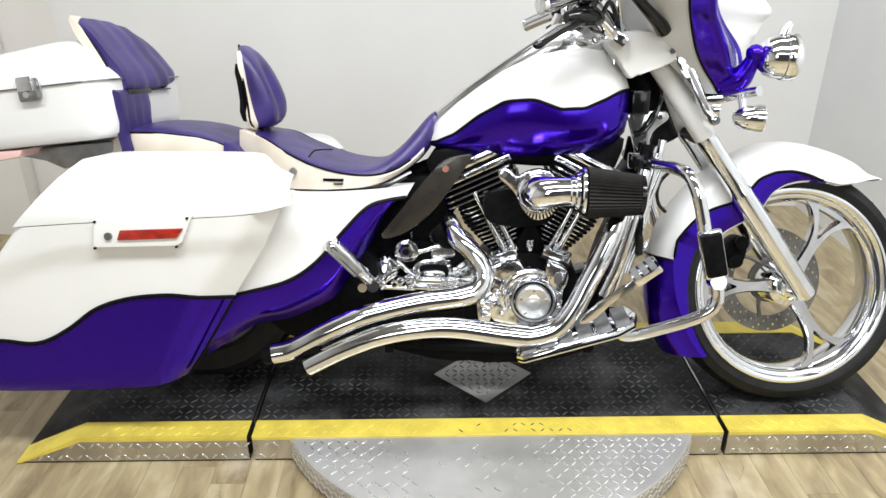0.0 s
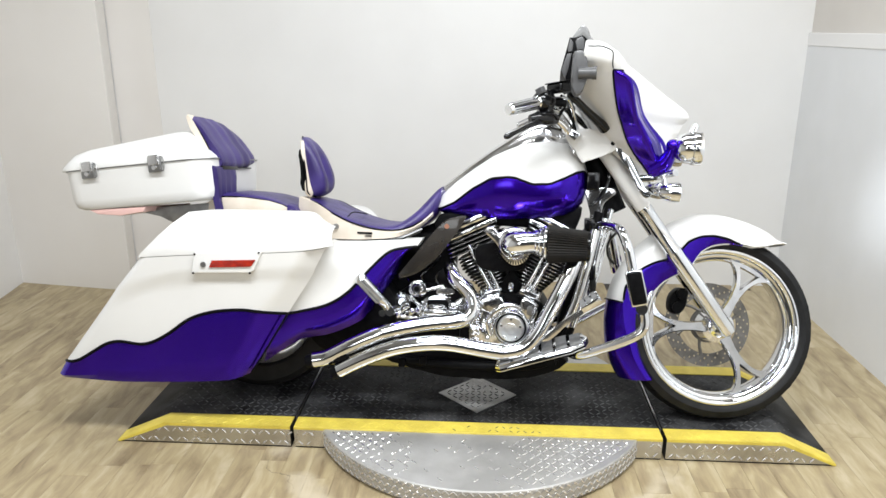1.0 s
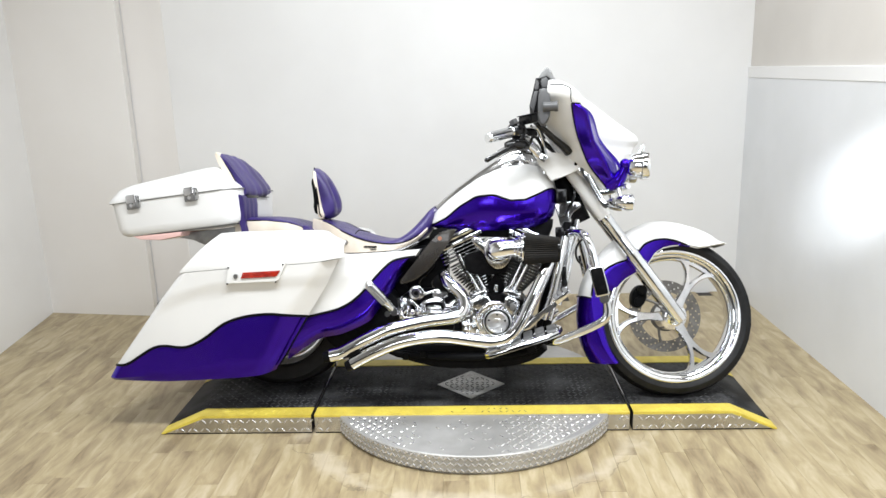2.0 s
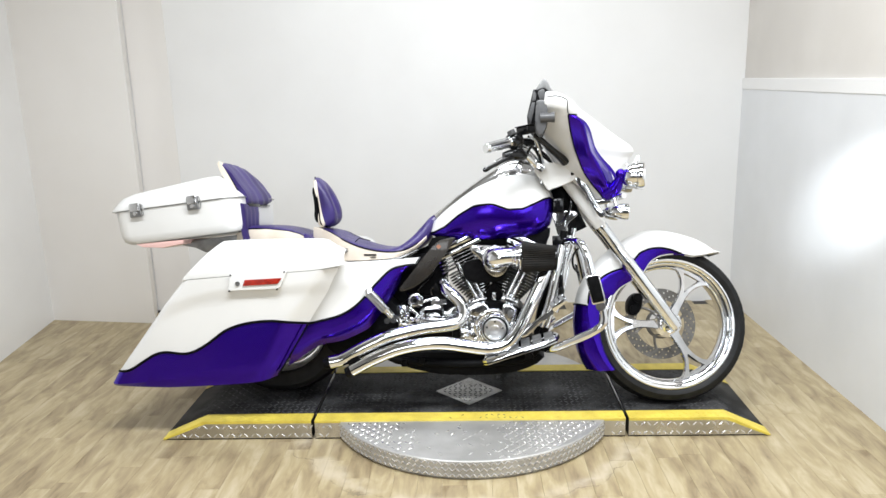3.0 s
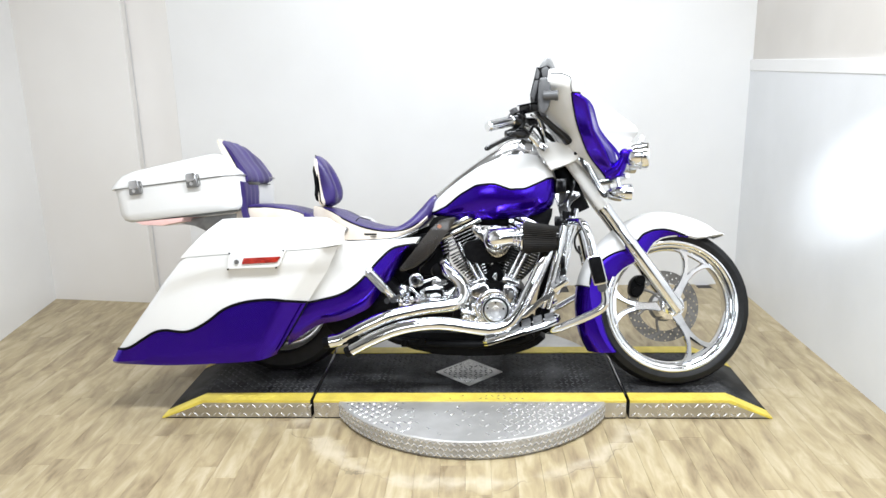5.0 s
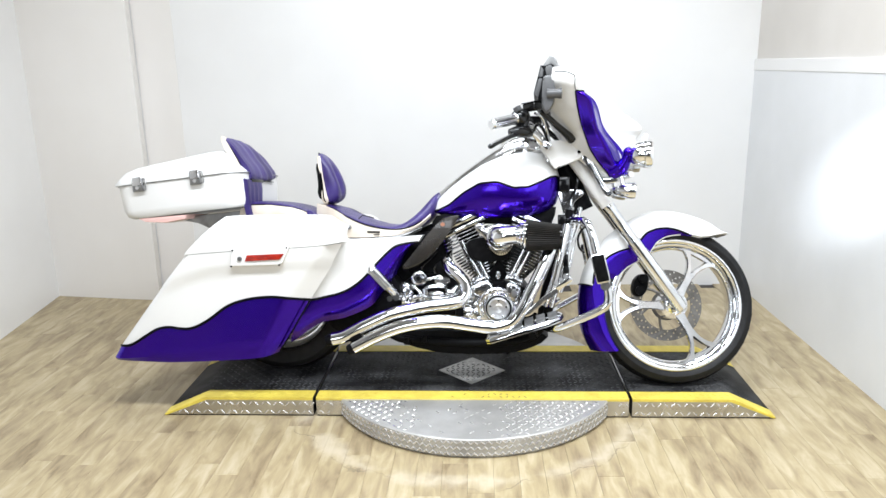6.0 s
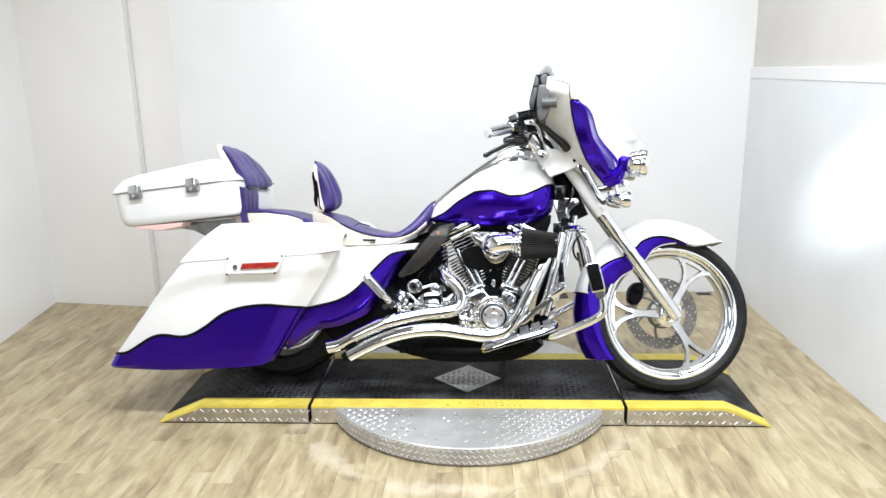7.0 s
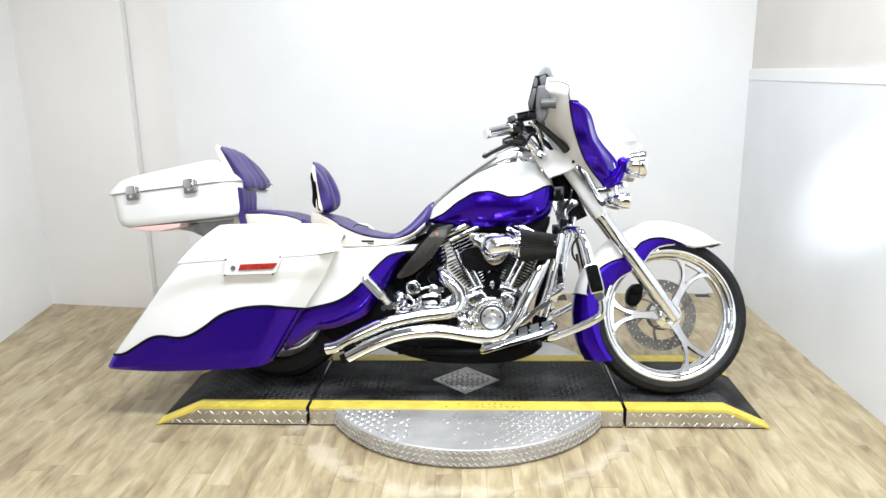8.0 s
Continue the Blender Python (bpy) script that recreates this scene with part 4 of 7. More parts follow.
# small maker's mark as plain bars
for k, (x0, x1, z) in enumerate(((-0.425, -0.372, 0.6175), (-0.398, -0.374, 0.609))):
    bm = bmesh.new()
    box(bm, (x0, -0.1795, z), (x1, -0.172, z + (0.007 if k == 0 else 0.003)))
    part("mark", bm, STRIPE, skirt, "small dark printed mark", 0)
bm = bmesh.new()
lathe(bm, [(0.0005, -0.178), (0.009, -0.178), (0.010, -0.176), (0.010, -0.164), (0.0005, -0.164)], (-0.505, 0, 0.640), "y", 20, False)
part("stud", bm, STEEL, skirt, "round seat stud")
# black strip put in the gap under the seat
bm = bmesh.new()
tube(bm, [(-0.51, -0.185, 0.590), (-0.40, -0.205, 0.594), (-0.28, -0.19, 0.606), (-0.2, -0.15, 0.64)], 0.007, 20, 8)
part("seat_gap_strip", bm, GLOSSBLACK, bike)
# dark piping along the seams of seat and pillion
for pts in ([(-0.622, 0.102, 0.726), (-0.575, 0.138, 0.713), (-0.526, 0.158, 0.687), (-0.449, 0.173, 0.656), (-0.373, 0.173, 0.638), (-0.30, 0.158, 0.633), (-0.245, 0.133, 0.645), (-0.205, 0.111, 0.669)],
            [(-0.985, 0.148, 0.724), (-0.93, 0.160, 0.731), (-0.85, 0.161, 0.730), (-0.76, 0.153, 0.720), (-0.71, 0.142, 0.705), (-0.685, 0.130, 0.692)]):
    for side in (-1, 1):
        bm = bmesh.new()
        tube(bm, [(x, side * y, z) for x, y, z in pts], 0.0032, 36, 6)
        part("seat_piping", bm, STRIPE, bike, "dark seat piping")

# stitched seams across and along the rider seat
for pts in ([(-0.468, -0.150, 0.676), (-0.462, -0.110, 0.688), (-0.452, -0.05, 0.684), (-0.446, 0.03, 0.676)],):
    bm = bmesh.new()
    tube(bm, pts, 0.0022, 24, 6)
    part("seat_seam", bm, STRIPE, seat, "dark stitched seam")

# pillion
seat_loft([(-1.005, 0.735, 0.722, 0.11), (-0.965, 0.752, 0.731, 0.145), (-0.90, 0.758, 0.732, 0.155), (-0.812, 0.752, 0.727, 0.155), (-0.74, 0.735, 0.716, 0.145), (-0.690, 0.708, 0.695, 0.13), (-0.662, 0.684, 0.672, 0.11)], VINYL, "pillion", "purple leather passenger seat")
bm = bmesh.new()
secs = []
for x, zs, zb, w in ((-1.02, 0.700, 0.66, 0.12), (-0.985, 0.716, 0.64, 0.150), (-0.93, 0.731, 0.64, 0.162), (-0.85, 0.730, 0.64, 0.165), (-0.76, 0.721, 0.64, 0.157), (-0.715, 0.708, 0.64, 0.148), (-0.690, 0.695, 0.66, 0.14)):
    secs.append([(x, -w, zs), (x, -w - 0.004, (zs + zb) / 2), (x, -w, zb), (x, w, zb), (x, w + 0.004, (zs + zb) / 2), (x, w, zs)])
rings(bm, secs)
part("pillion_skirt", bm, BEIGE, bike, "cream leather passenger seat side", 40)
# folded purple strap panel between the two seats
bm = bmesh.new()
plate(bm, [(-0.695, 0.712), (-0.672, 0.704), (-0.636, 0.668), (-0.66, 0.655), (-0.70, 0.665)], -0.150, 0.150, 0.008)
part("seat_joint", bm, VINYL, bike, "purple leather panel between seats")

# -- rider backrest --
bm = bmesh.new()
cushion(bm, smooth_outline([(-0.672, 0.958), (-0.640, 0.936), (-0.603, 0.883), (-0.574, 0.812), (-0.576, 0.762), (-0.607, 0.738), (-0.636, 0.742), (-0.641, 0.80), (-0.650, 0.86), (-0.662, 0.92)]), -0.095, 0.055, 0.25, 20, 2.4)
# tufted dent down the middle of the front face
for v in bm.verts:
    face = min(1, max(0, (v.co.x + 0.648 - 0.10 * (0.83 - v.co.z)) / 0.03))
    v.co.x -= 0.020 * face * math.exp(-((v.co.y + 0.022) / 0.024) ** 2) * math.exp(-((v.co.z - 0.845) / 0.065) ** 2)
rest = part("backrest", bm, VINYL, bike, "tufted purple leather rider backrest", 60)
bm = bmesh.new()
cushion(bm, smooth_outline([(-0.668, 0.955), (-0.652, 0.935), (-0.640, 0.86), (-0.626, 0.79), (-0.616, 0.742), (-0.634, 0.732), (-0.648, 0.748), (-0.642, 0.80), (-0.650, 0.86), (-0.668, 0.92)]), -0.100, 0.058, 0.2, 16, 2.6)
part("back_shell", bm, BEIGE, rest, "cream backrest shell", 60)
bm = bmesh.new()
cushion(bm, smooth_outline([(-0.672, 0.915), (-0.652, 0.86), (-0.644, 0.80), (-0.650, 0.758), (-0.660, 0.765), (-0.658, 0.81), (-0.664, 0.87)]), -0.112, 0.065, 0.2, 12, 2.6)
part("back_plate", bm, BLACK, rest, "black backrest plate", 60)
bm = bmesh.new()
tube(bm, [(-0.671, -0.055, 0.957), (-0.660, -0.085, 0.925), (-0.648, -0.099, 0.86), (-0.640, -0.100, 0.80), (-0.634, -0.095, 0.752), (-0.612, -0.070, 0.737)], 0.0032, 30, 6)
part("piping", bm, STRIPE, rest, "black piping")
bm = bmesh.new()
lathe(bm, [(0.0005, -0.001), (0.006, 0.0), (0.007, 0.003), (0.006, 0.006), (0.0005, 0.007)], (-0.612, -0.022, 0.850), "x", 14, False)
part("button", bm, STRIPE, rest, "dark tufting button")
bm = bmesh.new()
rod(bm, (-0.645, 0, 0.75), (-0.63, 0, 0.66), 0.012)
part("backrest_post", bm, BLACK, rest)

# -- trunk, tilted nose-up --
trunk = assembly("trunk", "white hard-shell rear trunk with two chrome latches")


def rounded_rect(x0, x1, hw, r, n=6):
    out = []
    for cx, cy, a0 in ((x1 - r, hw - r, 0), (x0 + r, hw - r, 90), (x0 + r, -hw + r, 180), (x1 - r, -hw + r, 270)):
        for k in range(n + 1):
            a = radians(a0 + 90 * k / n)
            out.append((cx + r * math.cos(a), cy + r * math.sin(a)))
    return out


def trunk_z(x, z):
    """Height z over the seam, at x, on the slope of the trunk."""
    return 0.869 + (x + 0.955) * 0.119 + z


def trunk_rings(levels):
    return [[(x, y, trunk_z(x, z + zs * (x + 1.24))) for x, y in rounded_rect(x0, x1, hw, r)] for z, zs, x0, x1, hw, r in levels]


bm = bmesh.new()
rings(bm, trunk_rings([(-0.142, 0.0, -1.44, -0.985, 0.20, 0.05), (-0.146, 0.0, -1.465, -0.965, 0.222, 0.06), (-0.135, 0.0, -1.488, -0.952, 0.233, 0.065), (-0.11, 0.0, -1.503, -0.950, 0.238, 0.068), (-0.05, 0.0, -1.515, -0.950, 0.240, 0.07), (-0.003, 0.0, -1.524, -0.954, 0.243, 0.07)]))
part("body", bm, WHITE, trunk, "white trunk body", 45)
bm = bmesh.new()
rings(bm, trunk_rings([(0.001, 0.0, -1.540, -0.956, 0.252, 0.075), (0.010, 0.0, -1.540, -0.962, 0.252, 0.075), (0.035, 0.01, -1.522, -0.992, 0.242, 0.07), (0.066, 0.04, -1.505, -1.025, 0.225, 0.07), (0.088, 0.08, -1.480, -1.06, 0.195, 0.07), (0.100, 0.10, -1.40, -1.10, 0.13, 0.06), (0.103, 0.10, -1.33, -1.16, 0.05, 0.04)]))
part("lid", bm, WHITE, trunk, "white trunk lid", 45)
bm = bmesh.new()
rings(bm, trunk_rings([(-0.003, 0, -1.528, -0.948, 0.245, 0.07), (0.001, 0, -1.528, -0.948, 0.245, 0.07)]))
part("seam", bm, STEEL, trunk, "grey lid seal")
for x in (-1.40, -1.143):
    zs = trunk_z(x, 0)
    bm = bmesh.new()
    tilt = pose(x, -0.248, zs, 0, -7, 0)
    box(bm, (-0.026, -0.012, -0.034), (0.024, 0.002, 0.022), 0.004, tilt)
    latch = part("latch", bm, STEEL, trunk, "dull metal latch")
    bm = bmesh.new()
    box(bm, (-0.020, -0.020, -0.010), (0.020, -0.011, 0.026), 0.004, tilt)
    rod(bm, tilt @ Vector((0.0, -0.02, -0.018)), tilt @ Vector((0.0, -0.011, -0.018)), 0.008)
    part("hasp", bm, POLISHED, trunk, "chrome hasp")
    bm = bmesh.new()
    tube(bm, [tilt @ Vector(p) for p in ((0.024, -0.010, -0.03), (0.034, -0.012, -0.028), (0.036, -0.012, 0.0), (0.032, -0.010, 0.016), (0.024, -0.008, 0.018))], 0.0025, 14, 6)
    part("wire_bail", bm, STEEL, trunk)
# tail-light bar under the trunk
bm = bmesh.new()
plate(bm, [(-1.43, 0.668), (-1.20, 0.688), (-1.21, 0.668), (-1.30, 0.650), (-1.39, 0.652)], -0.22, 0.12, 0.008)
part("tail_lamp", bm, REDLENS, trunk, "pale red tail lamp under the trunk")
bm = bmesh.new()
plate(bm, [(-1.275, 0.674), (-0.99, 0.706), (-0.982, 0.684), (-1.07, 0.655), (-1.142, 0.628), (-1.19, 0.648), (-1.273, 0.662)], -0.14, 0.14, 0.004)
part("bracket", bm, STEEL, trunk, "grey metal trunk bracket")
# trunk backrest: its near end is a flat cream side, its far end rounds away
outline = smooth_outline([(-1.068, 1.020), (-1.052, 1.012), (-1.022, 0.984), (-0.990, 0.940), (-0.950, 0.888), (-0.938, 0.846), (-0.962, 0.828), (-0.984, 0.838), (-0.988, 0.898), (-1.026, 0.963)], 36)
secs = []
for k in range(29):
    u = math.sin(math.pi / 2 * k / 28)
    near = 0.90 + 0.10 * min(1, u / 0.10) ** 0.5
    full = near * max(0.08, (1 - u ** 4) ** 0.5)
    y = -0.150 + 0.350 * u
    sag = 0.004 * math.sin(u * 30) * math.sin(math.pi * u)
    secs.append([(-0.972 + (x + 0.972) * full + sag, y, 0.885 + (z - 0.885) * full) for x, z in outline])
bm = bmesh.new()
rings(bm, secs)
pad = part("trunk_pad", bm, CREASED, bike, "purple leather passenger backrest on the trunk", 60)
bm = bmesh.new()
cushion(bm, smooth_outline([(-1.078, 1.024), (-1.062, 1.014), (-1.024, 0.960), (-0.986, 0.893), (-0.982, 0.856), (-1.002, 0.850), (-1.008, 0.890), (-1.036, 0.936), (-1.064, 0.980)]), -0.157, -0.105, 0.06, 16, 5)
part("piping_panel", bm, BEIGE, pad, "cream back panel", 60)
# leather apron down the front of the trunk
secs = []
for z, x0, y0, y1 in ((0.842, -0.956, -0.196, -0.042), (0.835, -0.940, -0.198, -0.040), (0.800, -0.936, -0.194, -0.034), (0.755, -0.938, -0.186, -0.028), (0.715, -0.936, -0.186, -0.030), (0.690, -0.928, -0.190, -0.06), (0.668, -0.934, -0.190, -0.14)):
    row = []
    for k in range(13):
        y = y0 + (y1 - y0) * k / 12
        row.append((x0 + 0.004 * math.sin(k * 1.9) * (0.84 - z) / 0.1, y, z))
    secs.append(row + [(x0 - 0.022, y, z) for _, y, _ in reversed(row)])
bm = bmesh.new()
rings(bm, secs)
part("apron", bm, CREASED, pad, "creased purple leather apron", 50)
bm = bmesh.new()
tube(bm, [(-1.058, -0.146, 1.006), (-1.022, -0.153, 0.957), (-0.986, -0.154, 0.893), (-0.982, -0.152, 0.858)], 0.003, 24, 6)
part("piping", bm, STRIPE, pad, "black piping")
# Black boxes put in as the shade of the gap between pad and apron.
bm = bmesh.new()
box(bm, (-0.990, -0.150, 0.828), (-0.938, -0.020, 0.842), 0.003)
box(bm, (-0.970, -0.030, 0.834), (-0.940, 0.110, 0.838), 0.0015)
part("pad_gap_strip", bm, GLOSSBLACK, pad, "black strip for the shaded gap under the pad")

# -- fork, neck and steering --
UP, LOW = (0.409, 0.945), (0.877, 0.311)     # fork line in (x, z)


def on_fork(t, dx=0.0):
    d = Vector((LOW[0] - UP[0], LOW[1] - UP[1])).normalized()
    return UP[0] + (LOW[0] - UP[0]) * t + dx * -d[1], UP[1] + (LOW[1] - UP[1]) * t + dx * d[0]


for y in (-0.072, 0.135):
    bm = bmesh.new()
    (x0, z0), (x1, z1), (x2, z2), (x3, z3) = on_fork(-0.03), on_fork(0.02), on_fork(0.325), on_fork(0.335)
    tube(bm, [(x0, y, z0), (x1, y, z1), (x2, y, z2), (x3, y, z3)], [0.026, 0.0275, 0.0275, 0.025], 8, 24, True, False)
    part("fork_cover", bm, WHITE, bike, "white upper fork cover")
    bm = bmesh.new()
    pts = [on_fork(t) for t in (0.325, 0.36, 0.365, 0.54, 0.555, 0.56, 0.97, 0.99, 1.0)]
    tube(bm, [(x, y, z) for x, z in pts], [0.0275, 0.0275, 0.026, 0.026, 0.029, 0.029, 0.027, 0.023, 0.012], 8, 28, True, False)
    part("fork_leg", bm, CHROME, bike, "chrome fork leg")
bm = bmesh.new()
rod(bm, (AX + 0.006, -0.090, AZ), (AX - 0.014, 0.160, AZ), 0.013)
part("front_axle", bm, CHROME, bike)
for y in (-0.138, 0.180):
    bm = bmesh.new()
    plate(bm, smooth_outline([(0.452, 0.940), (0.466, 0.948), (0.482, 0.936), (0.520, 0.872), (0.552, 0.812), (0.575, 0.790), (0.566, 0.774), (0.549, 0.778), (0.530, 0.806), (0.496, 0.866), (0.456, 0.922)], 44), y - 0.007, y + 0.007, 0.003)
    lk = part("fork_link", bm, CHROME, bike, "chrome bracket arm along the fork", 40)
    bm = bmesh.new()
    plate(bm, smooth_outline([(0.482, 0.908), (0.488, 0.910), (0.520, 0.858), (0.544, 0.814), (0.540, 0.810), (0.512, 0.854)], 24), y - 0.0085, y + 0.0085, 0.001)
    part("slot", bm, STEEL, lk, "grey slot in the arm")
    for x, z in ((0.466, 0.932), (0.562, 0.787)):
        bm = bmesh.new()
        rod(bm, (x, y - 0.014, z), (x, y + 0.014, z), 0.0095, sides=18)
        rod(bm, (x, y - 0.017, z), (x, y + 0.017, z), 0.0055, sides=6)
        part("bolt", bm, CHROME, lk)
# steering neck and clamps
bm = bmesh.new()
rod(bm, (0.375, 0, 0.93), (0.475, 0, 0.72), 0.038, sides=20)
for t in (0.04, 0.34):
    x, z = on_fork(t)
    box(bm, (-0.024, -0.055, -0.012), (0.024, 0.115, 0.012), 0.008, pose(x - 0.006, 0, z, 0, 36, 0))
part("steering_head", bm, BLACK, bike, "black steering head and clamps")
# white neck cover behind the fork
bm = bmesh.new()
plate(bm, smooth_outline([(0.284, 0.972), (0.306, 0.990), (0.340, 1.000), (0.400, 0.994), (0.444, 0.980), (0.454, 0.952), (0.446, 0.928), (0.410, 0.912), (0.362, 0.894), (0.343, 0.888), (0.315, 0.928)], 44), -0.152, 0.152, 0.006)
part("neck_cover", bm, WHITE, bike, "white neck cover", 40)
bm = bmesh.new()
rod(bm, (0.440, -0.158, 0.953), (0.440, -0.148, 0.953), 0.007, sides=10)
part("bolt", bm, GLOSSBLACK, bike, "small black bolt")
bm = bmesh.new()
box(bm, (0.363, -0.10, 0.795), (0.408, -0.04, 0.858), 0.006)
part("ignition_module", bm, GLOSSBLACK, bike, "black plastic box beside the neck")
bm = bmesh.new()
tube(bm, [(0.372, -0.098, 0.742), (0.398, -0.098, 0.752), (0.425, -0.090, 0.790), (0.438, -0.080, 0.838), (0.436, -0.06, 0.870)], 0.0055, 24, 10)
part("neck_hose", bm, GLOSSBLACK, bike, "thin black hose at the neck")
bm = bmesh.new()
plate(bm, smooth_outline([(0.362, 0.795), (0.409, 0.803), (0.455, 0.803), (0.466, 0.784), (0.436, 0.758), (0.424, 0.735), (0.420, 0.690), (0.408, 0.655), (0.390, 0.660), (0.384, 0.700), (0.372, 0.746)], 40), -0.066, -0.050, 0.004)
gusset = part("neck_gusset", bm, SPOKE, bike, "chrome bracket below the steering head", 40)
for x, z, r in ((0.382, 0.782, 0.006), (0.442, 0.788, 0.006), (0.402, 0.690, 0.007)):
    bm = bmesh.new()
    rod(bm, (x, -0.072, z), (x, -0.064, z), r, sides=12)
    part("bolt", bm, CHROME, gusset)
bm = bmesh.new()
plate(bm, smooth_outline([(0.452, 0.800), (0.470, 0.785), (0.440, 0.700), (0.425, 0.640), (0.412, 0.644), (0.430, 0.720)], 26), -0.045, 0.045, 0.004)
part("down_tube_cover", bm, BLACK, bike, "black down tube of the chassis", 40)
bm = bmesh.new()
tube(bm, [(0.443, -0.125, 0.664), (0.419, -0.13, 0.590), (0.391, -0.135, 0.497), (0.363, -0.14, 0.410), (0.337, -0.145, 0.321)], 0.011, 26, 14)
part("down_tube", bm, CHROME, bike, "slim chrome down tube")
bm = bmesh.new()
tube(bm, [(0.398, -0.150, 0.490), (0.398, -0.150, 0.475), (0.3985, -0.150, 0.455), (0.399, -0.150, 0.439)], [0.008, 0.011, 0.010, 0.011], 10, 14)
part("rubber_boot", bm, RUBBER, bike, "black rubber boot")

# -- fairing: columns from the nose to the rear edge, rows from the chin up --
FZ = [0.852, 0.875, 0.91, 0.96, 1.02, 1.06, 1.12, 1.165, 1.19, 1.218, 1.248]
SKIN_X = [
    [0.605, 0.625, 0.645, 0.655, 0.682, 0.7, 0.622, 0.565, 0.532, 0.49, 0.43],
    [0.6, 0.62, 0.64, 0.648, 0.672, 0.688, 0.61, 0.552, 0.52, 0.48, 0.422],
    [0.592, 0.608, 0.62, 0.604, 0.548, 0.52, 0.5, 0.478, 0.462, 0.44, 0.405],
    [0.568, 0.565, 0.56, 0.535, 0.492, 0.472, 0.455, 0.442, 0.432, 0.42, 0.375],
    [0.55, 0.533, 0.503, 0.468, 0.444, 0.43, 0.417, 0.411, 0.408, 0.404, 0.348],
    [0.528, 0.505, 0.455, 0.412, 0.372, 0.348, 0.318, 0.316, 0.322, 0.33, 0.334],
]
SKIN_Y = [
    [0.0] * 11,
    [0.09] * 11,
    [0.17, 0.17, 0.165, 0.17, 0.2, 0.22, 0.235, 0.245, 0.25, 0.25, 0.25],
    [0.25, 0.26, 0.27, 0.285, 0.31, 0.325, 0.335, 0.34, 0.345, 0.345, 0.345],
    [0.3, 0.31, 0.32, 0.335, 0.35, 0.36, 0.365, 0.37, 0.37, 0.37, 0.37],
    [0.305, 0.315, 0.328, 0.343, 0.358, 0.366, 0.372, 0.376, 0.376, 0.376, 0.374],
]
COLS = list(zip(SKIN_X, SKIN_Y))
TUCK = [0.43, 0.46, 0.50, 0.61, 0.70, 0.79, 0.93, 1.0, 1.04, 1.05, 1.04]     # how far the skin draws in, row by row
EDGE = [0.80, 0.75, 0.68, 0.62, 0.62, 0.66, 0.76, 0.88, 0.97, 1.0, 1.0]     # the rear edge draws in further
COLS[5] = (COLS[5][0], [y * k for y, k in zip(COLS[5][1], EDGE)])


def glide(r, values):
    """A smooth curve through evenly stepped values, at r."""
    k = min(max(int(r), 0), len(values) - 2)
    t = r - k
    p0, p1, p2, p3 = (values[min(max(k + q, 0), len(values) - 1)] for q in (-1, 0, 1, 2))
    return p1 + 0.5 * t * (p2 - p0 + t * (2 * p0 - 5 * p1 + 4 * p2 - p3 + t * (3 * (p1 - p2) + p3 - p0)))


COLS = [([x + 0.09 * y * (1 - k) for x, y, k in zip(xs, ys, TUCK)], [y * k for y, k in zip(ys, TUCK)]) for xs, ys in COLS]
bm = bmesh.new()
grid = []
dense = np.linspace(0, 10, 41)
for r in dense:
    z = glide(r, FZ)
    left = [(glide(r, xs), glide(r, ys), z) for xs, ys in COLS]
    base = []
    for c in range(5):
        for t in (0, 0.34, 0.67):
            a, b = left[c], left[c + 1]
            base.append(tuple(a[k] + (b[k] - a[k]) * t + (0.010 * math.sin(math.pi * t) if k == 0 and c in (2, 3) else 0) for k in range(3)))
    base.append(left[5])
    grid.append([(x, -y, z) for x, y, z in reversed(base)] + base[1:])


inside = [[(x - 0.006, y * 0.982, z - 0.001) for x, y, z in reversed(row)] for row in grid]
rings(bm, [a + b for a, b in zip(grid, inside)], True, True)
fairing = part("fairing", bm, WHITE, bike, "white batwing front fairing with purple side panels", 45)


def on_fairing(r, c, s):
    """The outer skin at row r (0 to 10) and column c (0 nose to 5 rear edge), and its outward normal."""
    def at(r, c):
        z = glide(r, FZ)
        p = [(glide(r, xs), glide(r, ys), z) for xs, ys in COLS]
        k = min(int(c), 4)
        t = c - k
        x, y, z = (p[k][i] + (p[k + 1][i] - p[k][i]) * t for i in range(3))
        return Vector((x + (0.009 * math.sin(math.pi * t) if k in (2, 3) else 0), y, z))
    p = at(r, c)
    n = (at(r, c - 0.35) - at(r, c + 0.35)).cross(at(r - 0.25 if r > 0.25 else r, c) - at(r + 0.25, c)).normalized()
    if n.y < 0:
        n = -n
    return Vector((p.x, p.y * s, p.z)), Vector((n.x, n.y * s, n.z))


